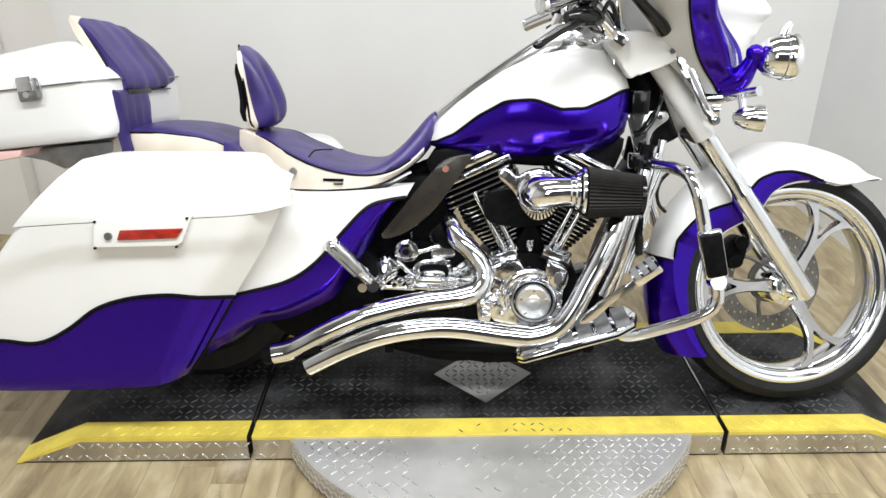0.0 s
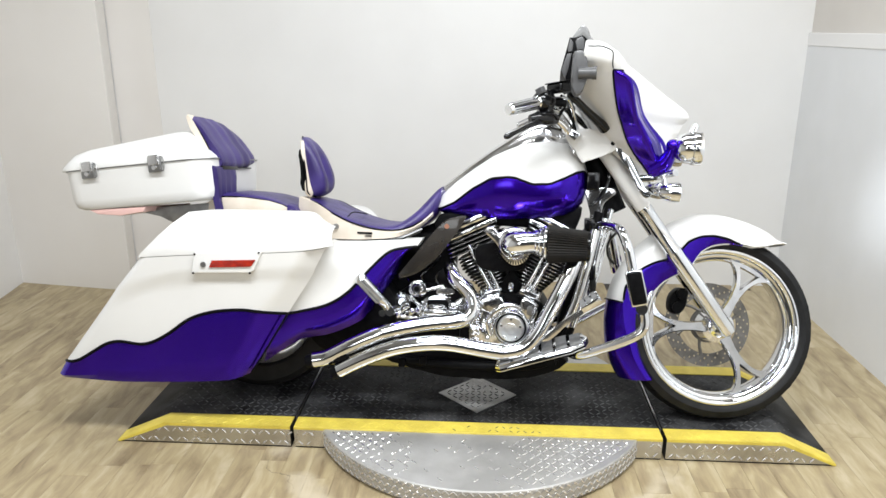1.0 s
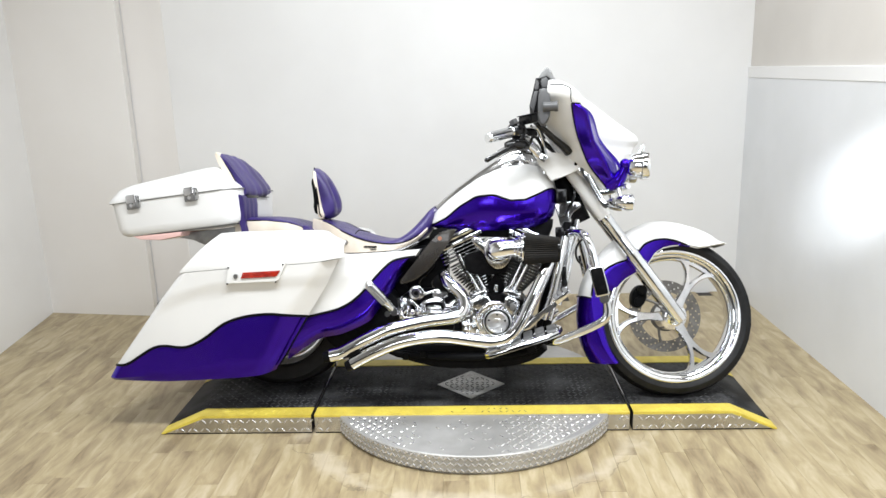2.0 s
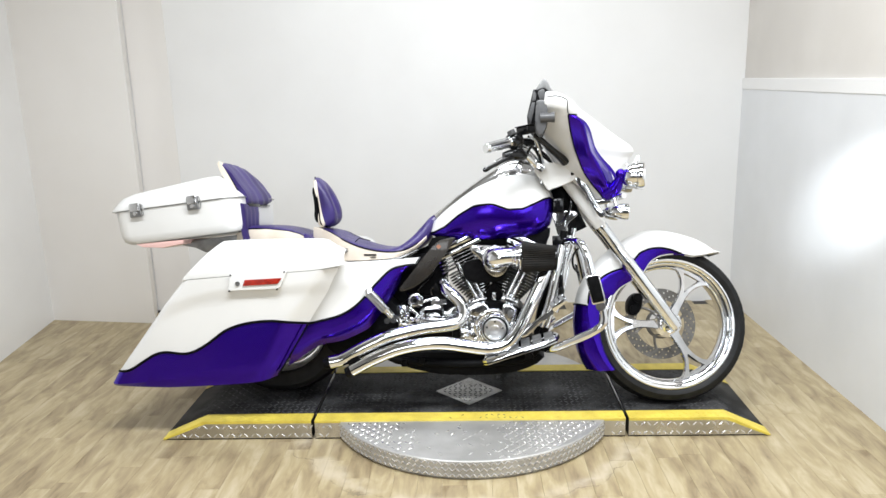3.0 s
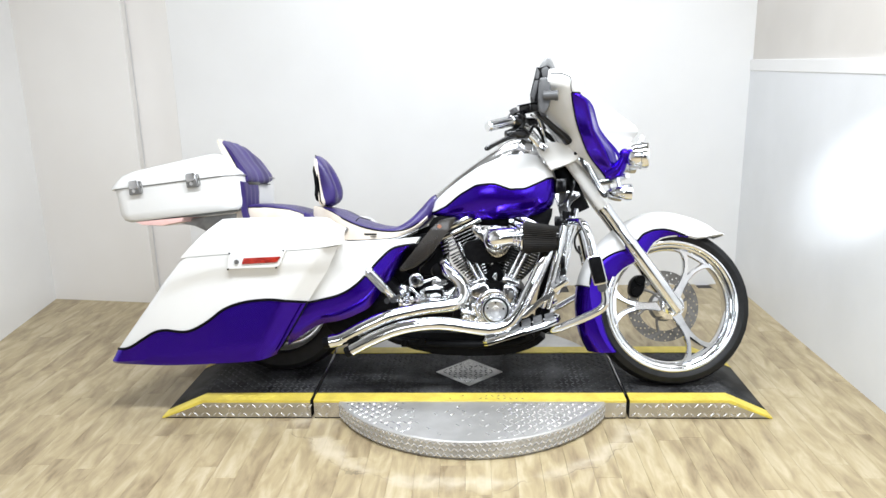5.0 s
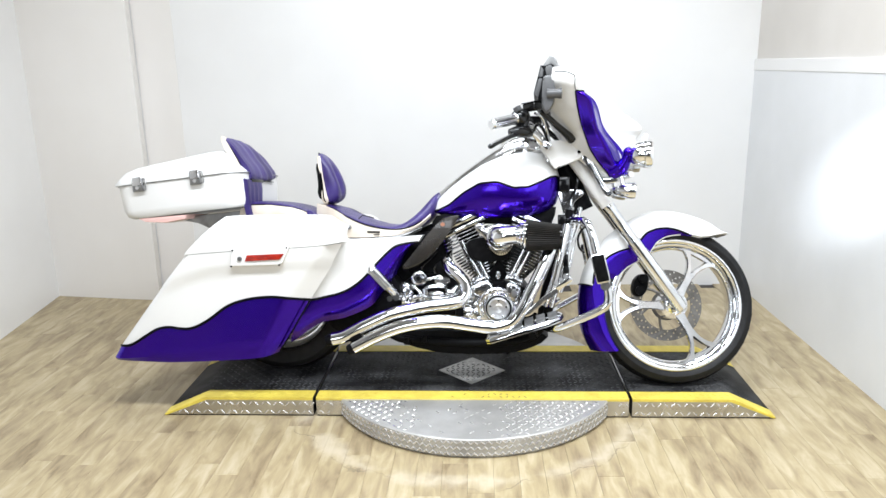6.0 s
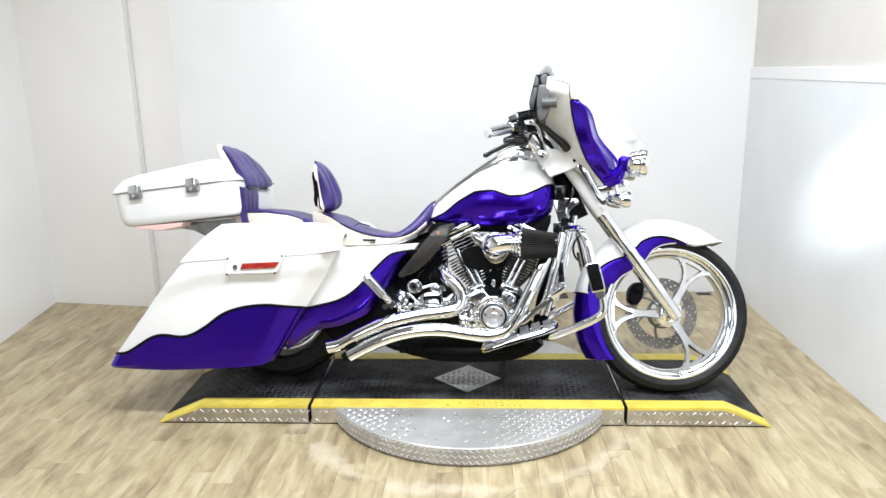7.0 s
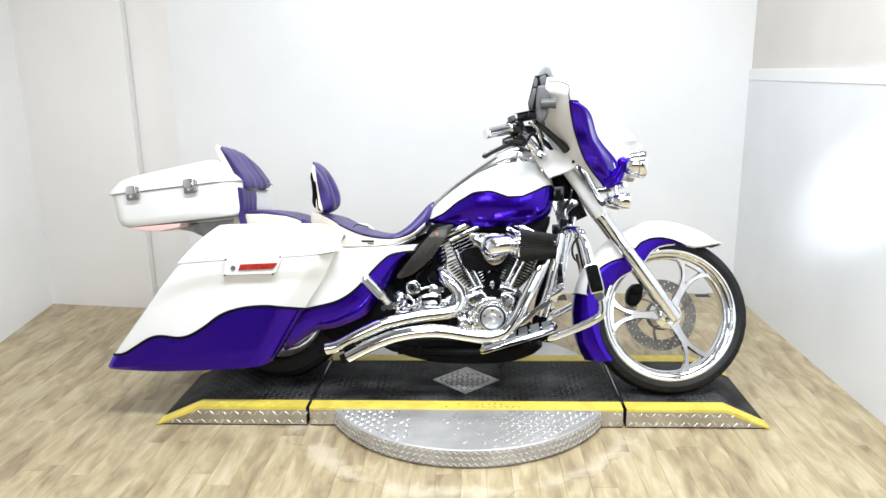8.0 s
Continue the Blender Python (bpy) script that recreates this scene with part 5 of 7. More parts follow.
for s in (-1, 1):
    outer, back = [], []
    NR, NC = 36, 22
    for i in range(NR + 1):
        v = i / NR
        r = 0.15 + 6.85 * v
        # round the top of the panel off towards the nose
        trim = 0.60 * max(0.0, (v - 0.74) / 0.26) ** 2.6
        row, row2 = [], []
        for k in range(NC + 1):
            u = k / NC
            c = 3.98 - (1.92 - trim * 1.92) * u
            p, n = on_fairing(r, c, s)
            swell = 0.030 * math.exp(-((u - 0.40) / 0.24) ** 2) - 0.008 * (1 - v) * math.exp(-((u - 0.80) / 0.14) ** 2) + 0.006 * math.exp(-((u - 1.0) / 0.08) ** 2)
            fade = min(1, v / 0.10, (1 - v) / 0.08) ** 0.6 * min(1, u / 0.10, (1 - u) / 0.05 + 0.5) if 0 < v < 1 else 0
            row.append(p + n * (0.0035 + swell * fade))
            row2.append(p - n * 0.001)
        outer.append(row)
        back.append(row2)
    bm = bmesh.new()
    rings(bm, [a + list(reversed(b)) for a, b in zip(outer, back)])
    panel = part("side_panel", bm, PURPLE, fairing, "purple dished side panel", 50)
    rim = [outer[i][0] for i in range(0, NR + 1, 3)] + [outer[NR][k] for k in range(2, NC + 1, 4)]
    pinstripe([tuple(p) for p in rim], fairing, 0.003, 60)
    seam = [on_fairing(r, 3.98, s) for r in (7.1, 7.8, 8.5, 9.0)] + [on_fairing(9.35, c, s) for c in (4.2, 4.6, 4.95)]
    bm = bmesh.new()
    tube(bm, [p + n * 0.0012 for p, n in seam], 0.0016, 26, 6)
    part("seam", bm, STRIPE, fairing, "dark seam between inner and outer fairing")
# white inner fairing between the two rear edges
secs = []
for r in np.linspace(1.2, 7.4, 18):
    (p, _), z = on_fairing(r, 4.98, 1), glide(r, FZ)
    row = []
    for k in range(17):
        u = -1 + k / 8
        row.append((p.x + 0.004 + 0.055 * (1 - abs(u) ** 3), p.y * u * 0.985, z))
    secs.append(row + [(x + 0.006, y, z) for x, y, z in reversed(row)])
bm = bmesh.new()
rings(bm, secs)
part("inner_fairing", bm, WHITE, fairing, "white inner fairing", 60)
# inner dash with its panels, side pods and short grey screen edge
bm = bmesh.new()
plate(bm, [(0.276, 1.150), (0.256, 1.180), (0.272, 1.246), (0.281, 1.287), (0.301, 1.286), (0.322, 1.294), (0.335, 1.284), (0.341, 1.250), (0.341, 1.181), (0.308, 1.164)], -0.22, 0.22, 0.006)
dash = part("dash", bm, BLACK, fairing, "black inner dash", 30)
for s in (-1, 1):
    for outline in ([(0.299, 1.272), (0.304, 1.281), (0.320, 1.288), (0.328, 1.279), (0.329, 1.247), (0.306, 1.246)], [(0.283, 1.283), (0.293, 1.268), (0.291, 1.242), (0.279, 1.238), (0.275, 1.247)], [(0.275, 1.234), (0.289, 1.236), (0.283, 1.194), (0.272, 1.155), (0.258, 1.180)], [(0.293, 1.232), (0.300, 1.238), (0.300, 1.222), (0.292, 1.198)]):
        bm = bmesh.new()
        plate(bm, outline, min(s * 0.214, s * 0.227), max(s * 0.214, s * 0.227), 0.003)
        part("dash_panel", bm, GREYPLASTIC, dash, "grey dash panel", 30)
bm = bmesh.new()
plate(bm, smooth_outline([(0.285, 1.286), (0.305, 1.318), (0.318, 1.336), (0.328, 1.338), (0.340, 1.325), (0.352, 1.300), (0.377, 1.270), (0.361, 1.260), (0.343, 1.285), (0.325, 1.301), (0.300, 1.290)], 40), -0.16, 0.16, 0.006)
part("screen_edge", bm, SCREEN, fairing, "short rounded grey windscreen edge", 50)
for s in (-1, 1):
    bm = bmesh.new()
    plate(bm, smooth_outline([(0.292, 1.206), (0.302, 1.218), (0.324, 1.217), (0.332, 1.200), (0.336, 1.140), (0.326, 1.104), (0.306, 1.086), (0.290, 1.116)], 36), min(s * 0.30, s * 0.39), max(s * 0.30, s * 0.39), 0.010)
    pod = part("speaker_pod", bm, GREYPLASTIC, fairing, "grey plastic side pod", 50)
    bm = bmesh.new()
    rod(bm, (0.309, s * 0.392, 1.150), (0.356, s * 0.396, 1.150), 0.0176, sides=28)
    rod(bm, (0.350, s * 0.3955, 1.150), (0.362, s * 0.3965, 1.150), 0.0195, sides=28)
    part("pod_drum", bm, GREYPLASTIC, pod, "round grey drum of the pod", 40)
    bm = bmesh.new()
    tube(bm, [(0.284, s * 0.27, 1.100), (0.310, s * 0.262, 1.082), (0.350, s * 0.235, 1.048), (0.388, s * 0.205, 1.018), (0.409, s * 0.18, 1.001)], [0.009, 0.012, 0.013, 0.016, 0.020], 20, 16)
    part("air_deflector", bm, GLOSSBLACK, fairing, "glossy black curved handle", 60)

# -- passing lamps and turn signals on the chrome bar --
for s in (-1, 1):
    at = (0, s * 0.185, 0.941)
    bm = bmesh.new()
    lathe(bm, [(0.001, 0.636), (0.030, 0.639), (0.043, 0.650), (0.049, 0.668), (0.050, 0.684), (0.053, 0.690), (0.055, 0.696), (0.055, 0.714), (0.052, 0.719), (0.048, 0.714), (0.048, 0.708), (0.001, 0.708)], at, "x", 48, False)
    lamp = part("passing_lamp", bm, CHROME, bike, "round chrome passing lamp")
    bm = bmesh.new()
    lathe(bm, [(0.0505, 0.6865), (0.0535, 0.6875), (0.0535, 0.6890), (0.0505, 0.6900)], at, "x", 44)
    part("rim_groove", bm, STEEL, lamp, "dark groove behind the rim")
    bm = bmesh.new()
    lathe(bm, [(0.001, 0.713), (0.035, 0.716), (0.047, 0.713), (0.047, 0.709), (0.001, 0.709)], at, "x", 40, False)
    part("lens", bm, GLASS, lamp, "clear lamp glass")
    bm = bmesh.new()
    tube(bm, [(0.688, s * 0.185, 0.990), (0.692, s * 0.185, 1.004), (0.699, s * 0.185, 1.018)], [0.014, 0.011, 0.008], 8, 12)
    part("bulb_cover", bm, CHROME, lamp)
    # purple mount: a rounded knuckle on a curved arm
    bm = bmesh.new()
    lathe(bm, [(0.0005, -0.021), (0.010, -0.019), (0.018, -0.011), (0.021, 0.0), (0.018, 0.011), (0.010, 0.019), (0.0005, 0.021)], (0.631, s * 0.170, 0.950), "x", 24, False)
    tube(bm, [(0.631, s * 0.168, 0.945), (0.622, s * 0.158, 0.915), (0.604, s * 0.146, 0.886), (0.572, s * 0.132, 0.866)], [0.015, 0.022, 0.030, 0.026], 16, 14)
    part("lamp_mount", bm, PURPLE, lamp, "purple painted lamp mount", 60)
    at = (0, s * 0.185, 0.797)
    bm = bmesh.new()
    lathe(bm, [(0.001, 0.590), (0.014, 0.593), (0.025, 0.606), (0.031, 0.626), (0.034, 0.642), (0.034, 0.658), (0.031, 0.661), (0.029, 0.653), (0.001, 0.653)], at, "x", 32, False)
    p = part("turn_signal", bm, CHROME, bike, "small chrome bullet turn signal")
    bm = bmesh.new()
    lathe(bm, [(0.001, 0.661), (0.022, 0.659), (0.029, 0.655), (0.029, 0.653), (0.001, 0.653)], at, "x", 28, False)
    part("lens", bm, GLASS, p, "clear lamp glass")
    bm = bmesh.new()
    rod(bm, (0.612, s * 0.185, 0.82), (0.606, s * 0.18, 0.852), 0.010)
    part("lamp_stem", bm, CHROME, p)
bm = bmesh.new()
tube(bm, [(0.640, -0.20, 0.862), (0.628, -0.18, 0.858), (0.600, -0.14, 0.848), (0.560, -0.06, 0.838), (0.560, 0.06, 0.838), (0.600, 0.14, 0.848), (0.628, 0.18, 0.858), (0.640, 0.20, 0.862)], 0.012, 30, 14)
part("lamp_bar", bm, CHROME, bike, "chrome lamp bar")
for y in (-0.13, 0.13):
    bm = bmesh.new()
    plate(bm, smooth_outline([(0.520, 0.842), (0.560, 0.848), (0.625, 0.862), (0.640, 0.856), (0.610, 0.838), (0.560, 0.828), (0.525, 0.832)], 26), y - 0.012, y + 0.012, 0.004)
    part("fork_trim", bm, CHROME, bike, "chrome trim plate", 50)

# -- handlebar --
bar = assembly("handlebar", "chrome handlebar with grips and levers")
bm = bmesh.new()
half = [(0.315, 0.06, 0.985), (0.29, 0.12, 1.01), (0.245, 0.19, 1.055), (0.21, 0.25, 1.066), (0.16, 0.315, 1.052), (0.105, 0.385, 1.03)]
tube(bm, [(x, -y, z) for x, y, z in reversed(half)] + half, 0.0125, 50, 14)
part("bar", bm, CHROME, bar)
for s in (-1, 1):
    bm = bmesh.new()
    a, b = Vector((0.190, s * 0.287, 1.072)), Vector((0.102, s * 0.392, 1.038))
    d = (b - a).normalized()
    tube(bm, [a, a + d * 0.006, a + d * 0.01, b - d * 0.012, b - d * 0.01, b], [0.021, 0.021, 0.0175, 0.0175, 0.019, 0.015], 6, 20, True, False)
    grip = part("grip", bm, CHROME, bar, "ribbed chrome grip")
    up = Vector((0, 0, 1))
    side = d.cross(up).normalized()
    up = side.cross(d)
    for k in range(7):
        q = 2 * math.pi * k / 7
        o = (up * math.cos(q) + side * math.sin(q)) * 0.0168
        bm = bmesh.new()
        rod(bm, a + d * 0.015 + o, b - d * 0.018 + o, 0.0024, sides=8)
        part("rubber_rib", bm, GREYRUBBER, grip, "grey rubber rib")
    # two-piece switch housing round the bar, its buttons and the fluid reservoir above
    bm = bmesh.new()
    tube(bm, [a + d * 0.004, a - d * 0.002, a - d * 0.010, a - d * 0.040, a - d * 0.052, a - d * 0.058], [0.022, 0.028, 0.032, 0.033, 0.029, 0.018], 8, 22, True, False)
    housing = part("switch_housing", bm, GLOSSBLACK, bar, "rounded black switch housing", 40)
    bm = bmesh.new()
    box(bm, (-0.014, -0.010, -0.010), (0.014, 0.010, 0.010), 0.004, pose(0.196, s * 0.292, 1.108, 20, -15, s * 50))
    part("switch", bm, GREYPLASTIC, housing, "grey thumb switch")
    bm = bmesh.new()
    box(bm, (-0.032, -0.026, -0.020), (0.032, 0.026, 0.014), 0.010, pose(0.252, s * 0.236, 1.126, 10, -4, s * 38), seg=3)
    reservoir = part("fluid_reservoir", bm, GLOSSBLACK, bar, "black brake fluid reservoir", 40)
    bm = bmesh.new()
    box(bm, (-0.034, -0.028, 0.013), (0.034, 0.028, 0.017), 0.003, pose(0.252, s * 0.236, 1.126, 10, -4, s * 38))
    part("lid", bm, BLACK, reservoir, "black reservoir lid")
    bm = bmesh.new()
    tube(bm, [(0.248, s * 0.240, 1.020), (0.226, s * 0.262, 1.024), (0.196, s * 0.288, 1.022), (0.166, s * 0.304, 1.018)], [0.016, 0.024, 0.022, 0.013], 12, 14)
    tube(bm, [(0.226, s * 0.262, 1.070), (0.222, s * 0.262, 1.050), (0.220, s * 0.264, 1.025)], [0.018, 0.016, 0.018], 8, 12)
    part("lever_perch", bm, GLOSSBLACK, bar, "black lever perch", 50)
    bm = bmesh.new()
    pts = [(0.205, s * 0.285, 1.014), (0.176, s * 0.330, 1.001), (0.128, s * 0.372, 0.973), (0.102, s * 0.390, 0.958), (0.094, s * 0.395, 0.954)]
    tube(bm, pts, [0.012, 0.0095, 0.008, 0.0105, 0.006], 18, 12)
    lever = part("lever", bm, GLOSSBLACK, bar, "black hand lever with a ball end")
    # Bright tube laid along the lever as its edge highlight.
    bm = bmesh.new()
    tube(bm, [(x - 0.003, y - 0.006, z + 0.005) for x, y, z in pts[1:4]], [0.0025, 0.0035, 0.003], 10, 8)
    part("edge_highlight", bm, STEEL, lever, "bright tube for the highlight along the lever")
    bm = bmesh.new()
    rod(bm, (0.318, s * 0.06, 0.90), (0.315, s * 0.06, 0.985), 0.018)
    box(bm, (-0.028, -0.022, -0.018), (0.028, 0.022, 0.018), 0.006, pose(0.315, s * 0.06, 0.987, 0, 20, 0))
    part("riser", bm, CHROME, bar, "chrome riser")
    # control cables curl from the housings down to the neck
    for r, mat, way in ((0.0055, GLOSSBLACK, ((0.256, 0.222, 1.030), (0.276, 0.190, 1.062), (0.302, 0.140, 1.030), (0.325, 0.085, 0.975))),
                        (0.0050, CHROME, ((0.262, 0.220, 1.100), (0.290, 0.185, 1.085), (0.312, 0.140, 1.030), (0.335, 0.080, 0.970))),
                        (0.0045, GLOSSBLACK, ((0.200, 0.275, 1.040), (0.228, 0.245, 1.000), (0.262, 0.190, 0.992), (0.300, 0.120, 0.985)))):
        bm = bmesh.new()
        tube(bm, [(x, s * y, z) for x, y, z in way], r, 24, 10)
        part("cable", bm, mat, bar, "control cable")
    # chrome elbow and its clamp with two bolts
    bm = bmesh.new()
    tube(bm, [(0.236, s * 0.215, 1.098), (0.215, s * 0.212, 1.082), (0.212, s * 0.208, 1.060), (0.230, s * 0.200, 1.036), (0.266, s * 0.190, 1.012), (0.294, s * 0.180, 0.984)], [0.011, 0.015, 0.016, 0.016, 0.014, 0.014], 26, 16)
    part("elbow", bm, CHROME, bar, "chrome elbow of the handlebar")
    bm = bmesh.new()
    box(bm, (-0.024, -0.020, -0.014), (0.024, 0.020, 0.014), 0.004, pose(0.305, s * 0.172, 0.982, 0, 38, s * 8))
    clamp = part("clamp", bm, CHROME, bar, "chrome bar clamp")
    for k in (-1, 1):
        bm = bmesh.new()
        rod(bm, (0.305 + 0.012 * k, s * 0.190, 0.982 - 0.010 * k), (0.305 + 0.012 * k, s * 0.198, 0.982 - 0.010 * k), 0.006, sides=6)
        part("bolt", bm, STEEL, clamp)

# -- engine --
engine = assembly("engine", "black and chrome air-cooled V-twin engine")
bm = bmesh.new()
plate(bm, smooth_outline([(-0.03, 0.20), (0.20, 0.20), (0.26, 0.27), (0.25, 0.36), (0.19, 0.42), (0.03, 0.42), (-0.03, 0.36), (-0.06, 0.28)], 28), -0.12, 0.15, 0.012)
part("crankcase", bm, BLACK, engine, "black crankcase", 40)
bm = bmesh.new()
plate(bm, smooth_outline([(0.018, 0.262), (0.050, 0.246), (0.110, 0.240), (0.165, 0.244), (0.197, 0.276), (0.204, 0.330), (0.206, 0.376), (0.188, 0.392), (0.150, 0.386), (0.125, 0.392), (0.090, 0.386), (0.055, 0.400), (0.022, 0.392), (0.014, 0.34)], 52), -0.186, -0.10, 0.012)
part("cam_cover", bm, MOTTLED, engine, "chrome cam cover", 40)
TC = (0.127, 0.318)         # centre of the timer cover
bm = bmesh.new()
lathe(bm, [(0.050, -0.186), (0.052, -0.203), (0.056, -0.207), (0.061, -0.203), (0.066, -0.186)], (TC[0], 0, TC[1]), "y", 56)
part("timer_bezel", bm, CHROME, engine, "raised chrome rim round the timer cover", 60)
# Black ring fills the bezel gap with the dark tone of its shade.
bm = bmesh.new()
lathe(bm, [(0.044, -0.198), (0.0525, -0.198), (0.0525, -0.184), (0.044, -0.184)], (TC[0], 0, TC[1]), "y", 48)
part("shaded_gap_ring", bm, GLOSSBLACK, engine, "black ring for the shaded gap round the timer cover")
bm = bmesh.new()
lathe(bm, [(0.0005, -0.2195), (0.010, -0.2205), (0.018, -0.2215), (0.020, -0.2200), (0.030, -0.2208), (0.0405, -0.2215), (0.0445, -0.218), (0.0462, -0.208), (0.0466, -0.190), (0.0005, -0.190)], (TC[0], 0, TC[1]), "y", 64, False)
part("timer_cover", bm, BRUSHED, engine, "round brushed timer cover", 30)
for k in range(5):
    q = 2 * math.pi * k / 5 + 0.3
    bm = bmesh.new()
    rod(bm, (TC[0] + 0.034 * math.cos(q), -0.225, TC[1] + 0.034 * math.sin(q)), (TC[0] + 0.034 * math.cos(q), -0.217, TC[1] + 0.034 * math.sin(q)), 0.0042, sides=8)
    part("bolt", bm, CHROME, engine)
# chrome bulge over the gears, left and above the timer cover
bm = bmesh.new()
tube(bm, [(TC[0] + 0.078 * math.cos(radians(q)), -0.182, TC[1] + 0.074 * math.sin(radians(q))) for q in (60, 90, 120, 150, 180, 210)], [0.006, 0.014, 0.019, 0.018, 0.013, 0.005], 30, 14)
part("gear_bulge", bm, MOTTLED, engine, "rounded chrome bulge of the gear case", 60)
for q in (14, 50, 132, 170, 214, 262, 312, 346):
    bm = bmesh.new()
    c = (TC[0] + 0.084 * math.cos(radians(q)) - 0.012, TC[1] + 0.080 * math.sin(radians(q)))
    lathe(bm, [(0.0005, -0.196), (0.0035, -0.196), (0.0065, -0.194), (0.0075, -0.188), (0.0095, -0.184), (0.0005, -0.180)], (c[0], 0, c[1]), "y", 12, False)
    part("case_bolt", bm, CHROME, engine)
bm = bmesh.new()
plate(bm, smooth_outline([(-0.014, 0.250), (0.016, 0.246), (0.024, 0.31), (0.020, 0.392), (-0.006, 0.396), (-0.020, 0.32)], 20), -0.178, -0.10, 0.006)
part("case_side", bm, MOTTLED, engine, "polished case side", 40)
for k in range(7):
    bm = bmesh.new()
    box(bm, (-0.012, -0.192, 0.262 + 0.0185 * k), (0.016, -0.172, 0.269 + 0.0185 * k), 0.003)
    part("case_rib", bm, MOTTLED, engine, "chrome case rib")
# tappet housings: chrome blocks over the cam cover, the forward one with a cast recess
for pts, name in (([(0.016, 0.406), (0.078, 0.424), (0.104, 0.398), (0.100, 0.372), (0.060, 0.362), (0.024, 0.374)], "rear"), ([(0.156, 0.410), (0.170, 0.421), (0.212, 0.402), (0.214, 0.366), (0.197, 0.343), (0.176, 0.352), (0.160, 0.378)], "front")):
    bm = bmesh.new()
    plate(bm, smooth_outline(pts, 30), -0.196, -0.11, 0.008)
    housing = part("tappet_housing", bm, MOTTLED, engine, "chrome tappet housing", 40)
    if name == "front":
        bm = bmesh.new()
        plate(bm, smooth_outline([(0.180, 0.368), (0.192, 0.366), (0.200, 0.380), (0.194, 0.396), (0.180, 0.392)], 18), -0.1985, -0.190, 0.001)
        part("recess", bm, STEEL, housing, "grey cast recess", 30)
CRANK, VEE = (0.115, 0.310), 25.0


def fin(bm, m, z, w, d, r, half=0.0030, cut=0.0016):
    flat = rounded_rect(-w, w, d, r, 4)
    rings(bm, [[m @ Vector((x * q, y * q, z + h)) for x, y in flat] for h, q in ((-half, 0.975), (-cut, 1.0), (cut, 1.0), (half, 0.975))], True, True, lambda i, j: 1 if i == 1 else 0)


def cylinder(angle):
    """A finned cylinder leaning by angle (degrees, forward plus) from the crank."""
    m = pose(CRANK[0], 0, CRANK[1], 0, angle, 0)
    bm = bmesh.new()
    rod(bm, m @ Vector((0, 0, 0.10)), m @ Vector((0, 0, 0.36)), 0.047, sides=28)
    part("barrel", bm, BLACK, engine, "black cylinder barrel")
    for k in range(11):
        bm = bmesh.new()
        w = 0.054 + 0.031 * min(1, k / 7)
        fin(bm, m, 0.150 + k * 0.0128, w, min(0.108, w + 0.030), w * 0.6)
        part("cooling_fin", bm, [BLACK, POLISHED], engine, "black cooling fin with a bright cut edge", 0)
    for k in range(4):
        bm = bmesh.new()
        fin(bm, m, 0.298 + k * 0.0150, 0.106 - 0.002 * k, 0.118, 0.026, 0.0036, 0.0020)
        part("head_fin", bm, [BLACK, POLISHED], engine, "broad black head fin with a bright cut edge", 0)
    # rocker box: a broad lower tray, a gasket line and a rounded lid with bolts
    for z0, z1, hx, hy, mat, bev in ((0.352, 0.372, 0.106, 0.112, MOTTLED, 0.006), (0.372, 0.375, 0.103, 0.110, BLACK, 0.0), (0.375, 0.405, 0.100, 0.108, MOTTLED, 0.013)):
        bm = bmesh.new()
        box(bm, (-hx, -hy, z0), (hx, hy, z1), bev, m, 3)
        part("rocker_box", bm, mat, engine, "rocker box layer", 50)
    for x in (-0.082, -0.028, 0.028, 0.082):
        bm = bmesh.new()
        lathe(bm, [(0.0005, -0.008), (0.005, -0.008), (0.006, -0.003), (0.009, 0.002), (0.0005, 0.004)], (0, 0, 0), "y", 10, False)
        bmesh.ops.transform(bm, matrix=m @ pose(x, -0.110, 0.362), verts=bm.verts)
        part("bolt", bm, CHROME, engine)


cylinder(-VEE)
cylinder(VEE)
for a, b in (((0.050, -0.122, 0.432), (-0.036, -0.118, 0.588)), ((0.076, -0.104, 0.428), (-0.006, -0.104, 0.590)), ((0.169, -0.120, 0.436), (0.224, -0.116, 0.556)), ((0.189, -0.122, 0.431), (0.246, -0.118, 0.545))):
    bm = bmesh.new()
    va, vb = Vector(a), Vector(b)
    tube(bm, [va, va.lerp(vb, 0.07), va.lerp(vb, 0.08), va.lerp(vb, 0.20), va.lerp(vb, 0.21), va.lerp(vb, 0.52), va.lerp(vb, 0.53), vb], [0.014, 0.014, 0.011, 0.011, 0.0088, 0.0088, 0.0072, 0.0072], 6, 14, True, False)
    part("pushrod_tube", bm, CHROME, engine, "chrome pushrod tube")
for x, z, turn in ((0.047, 0.424, -18), (0.186, 0.429, 18)):
    m = pose(x, -0.135, z, 0, turn, 0)
    bm = bmesh.new()
    box(bm, (-0.037, -0.022, -0.012), (0.037, 0.030, 0.010), 0.004, m)
    block = part("lifter_block", bm, MOTTLED, engine, "chrome lifter block")
    for dx in (-0.030, -0.010, 0.010, 0.030):
        bm = bmesh.new()
        rod(bm, m @ Vector((dx, -0.014, 0.008)), m @ Vector((dx, -0.014, 0.019)), 0.0068, sides=6)
        part("bolt", bm, CHROME, block)
    bm = bmesh.new()
    box(bm, (-0.043, -0.030, -0.018), (0.043, 0.020, -0.012), 0.002, m)
    part("gasket", bm, STRIPE, engine, "black gasket line")
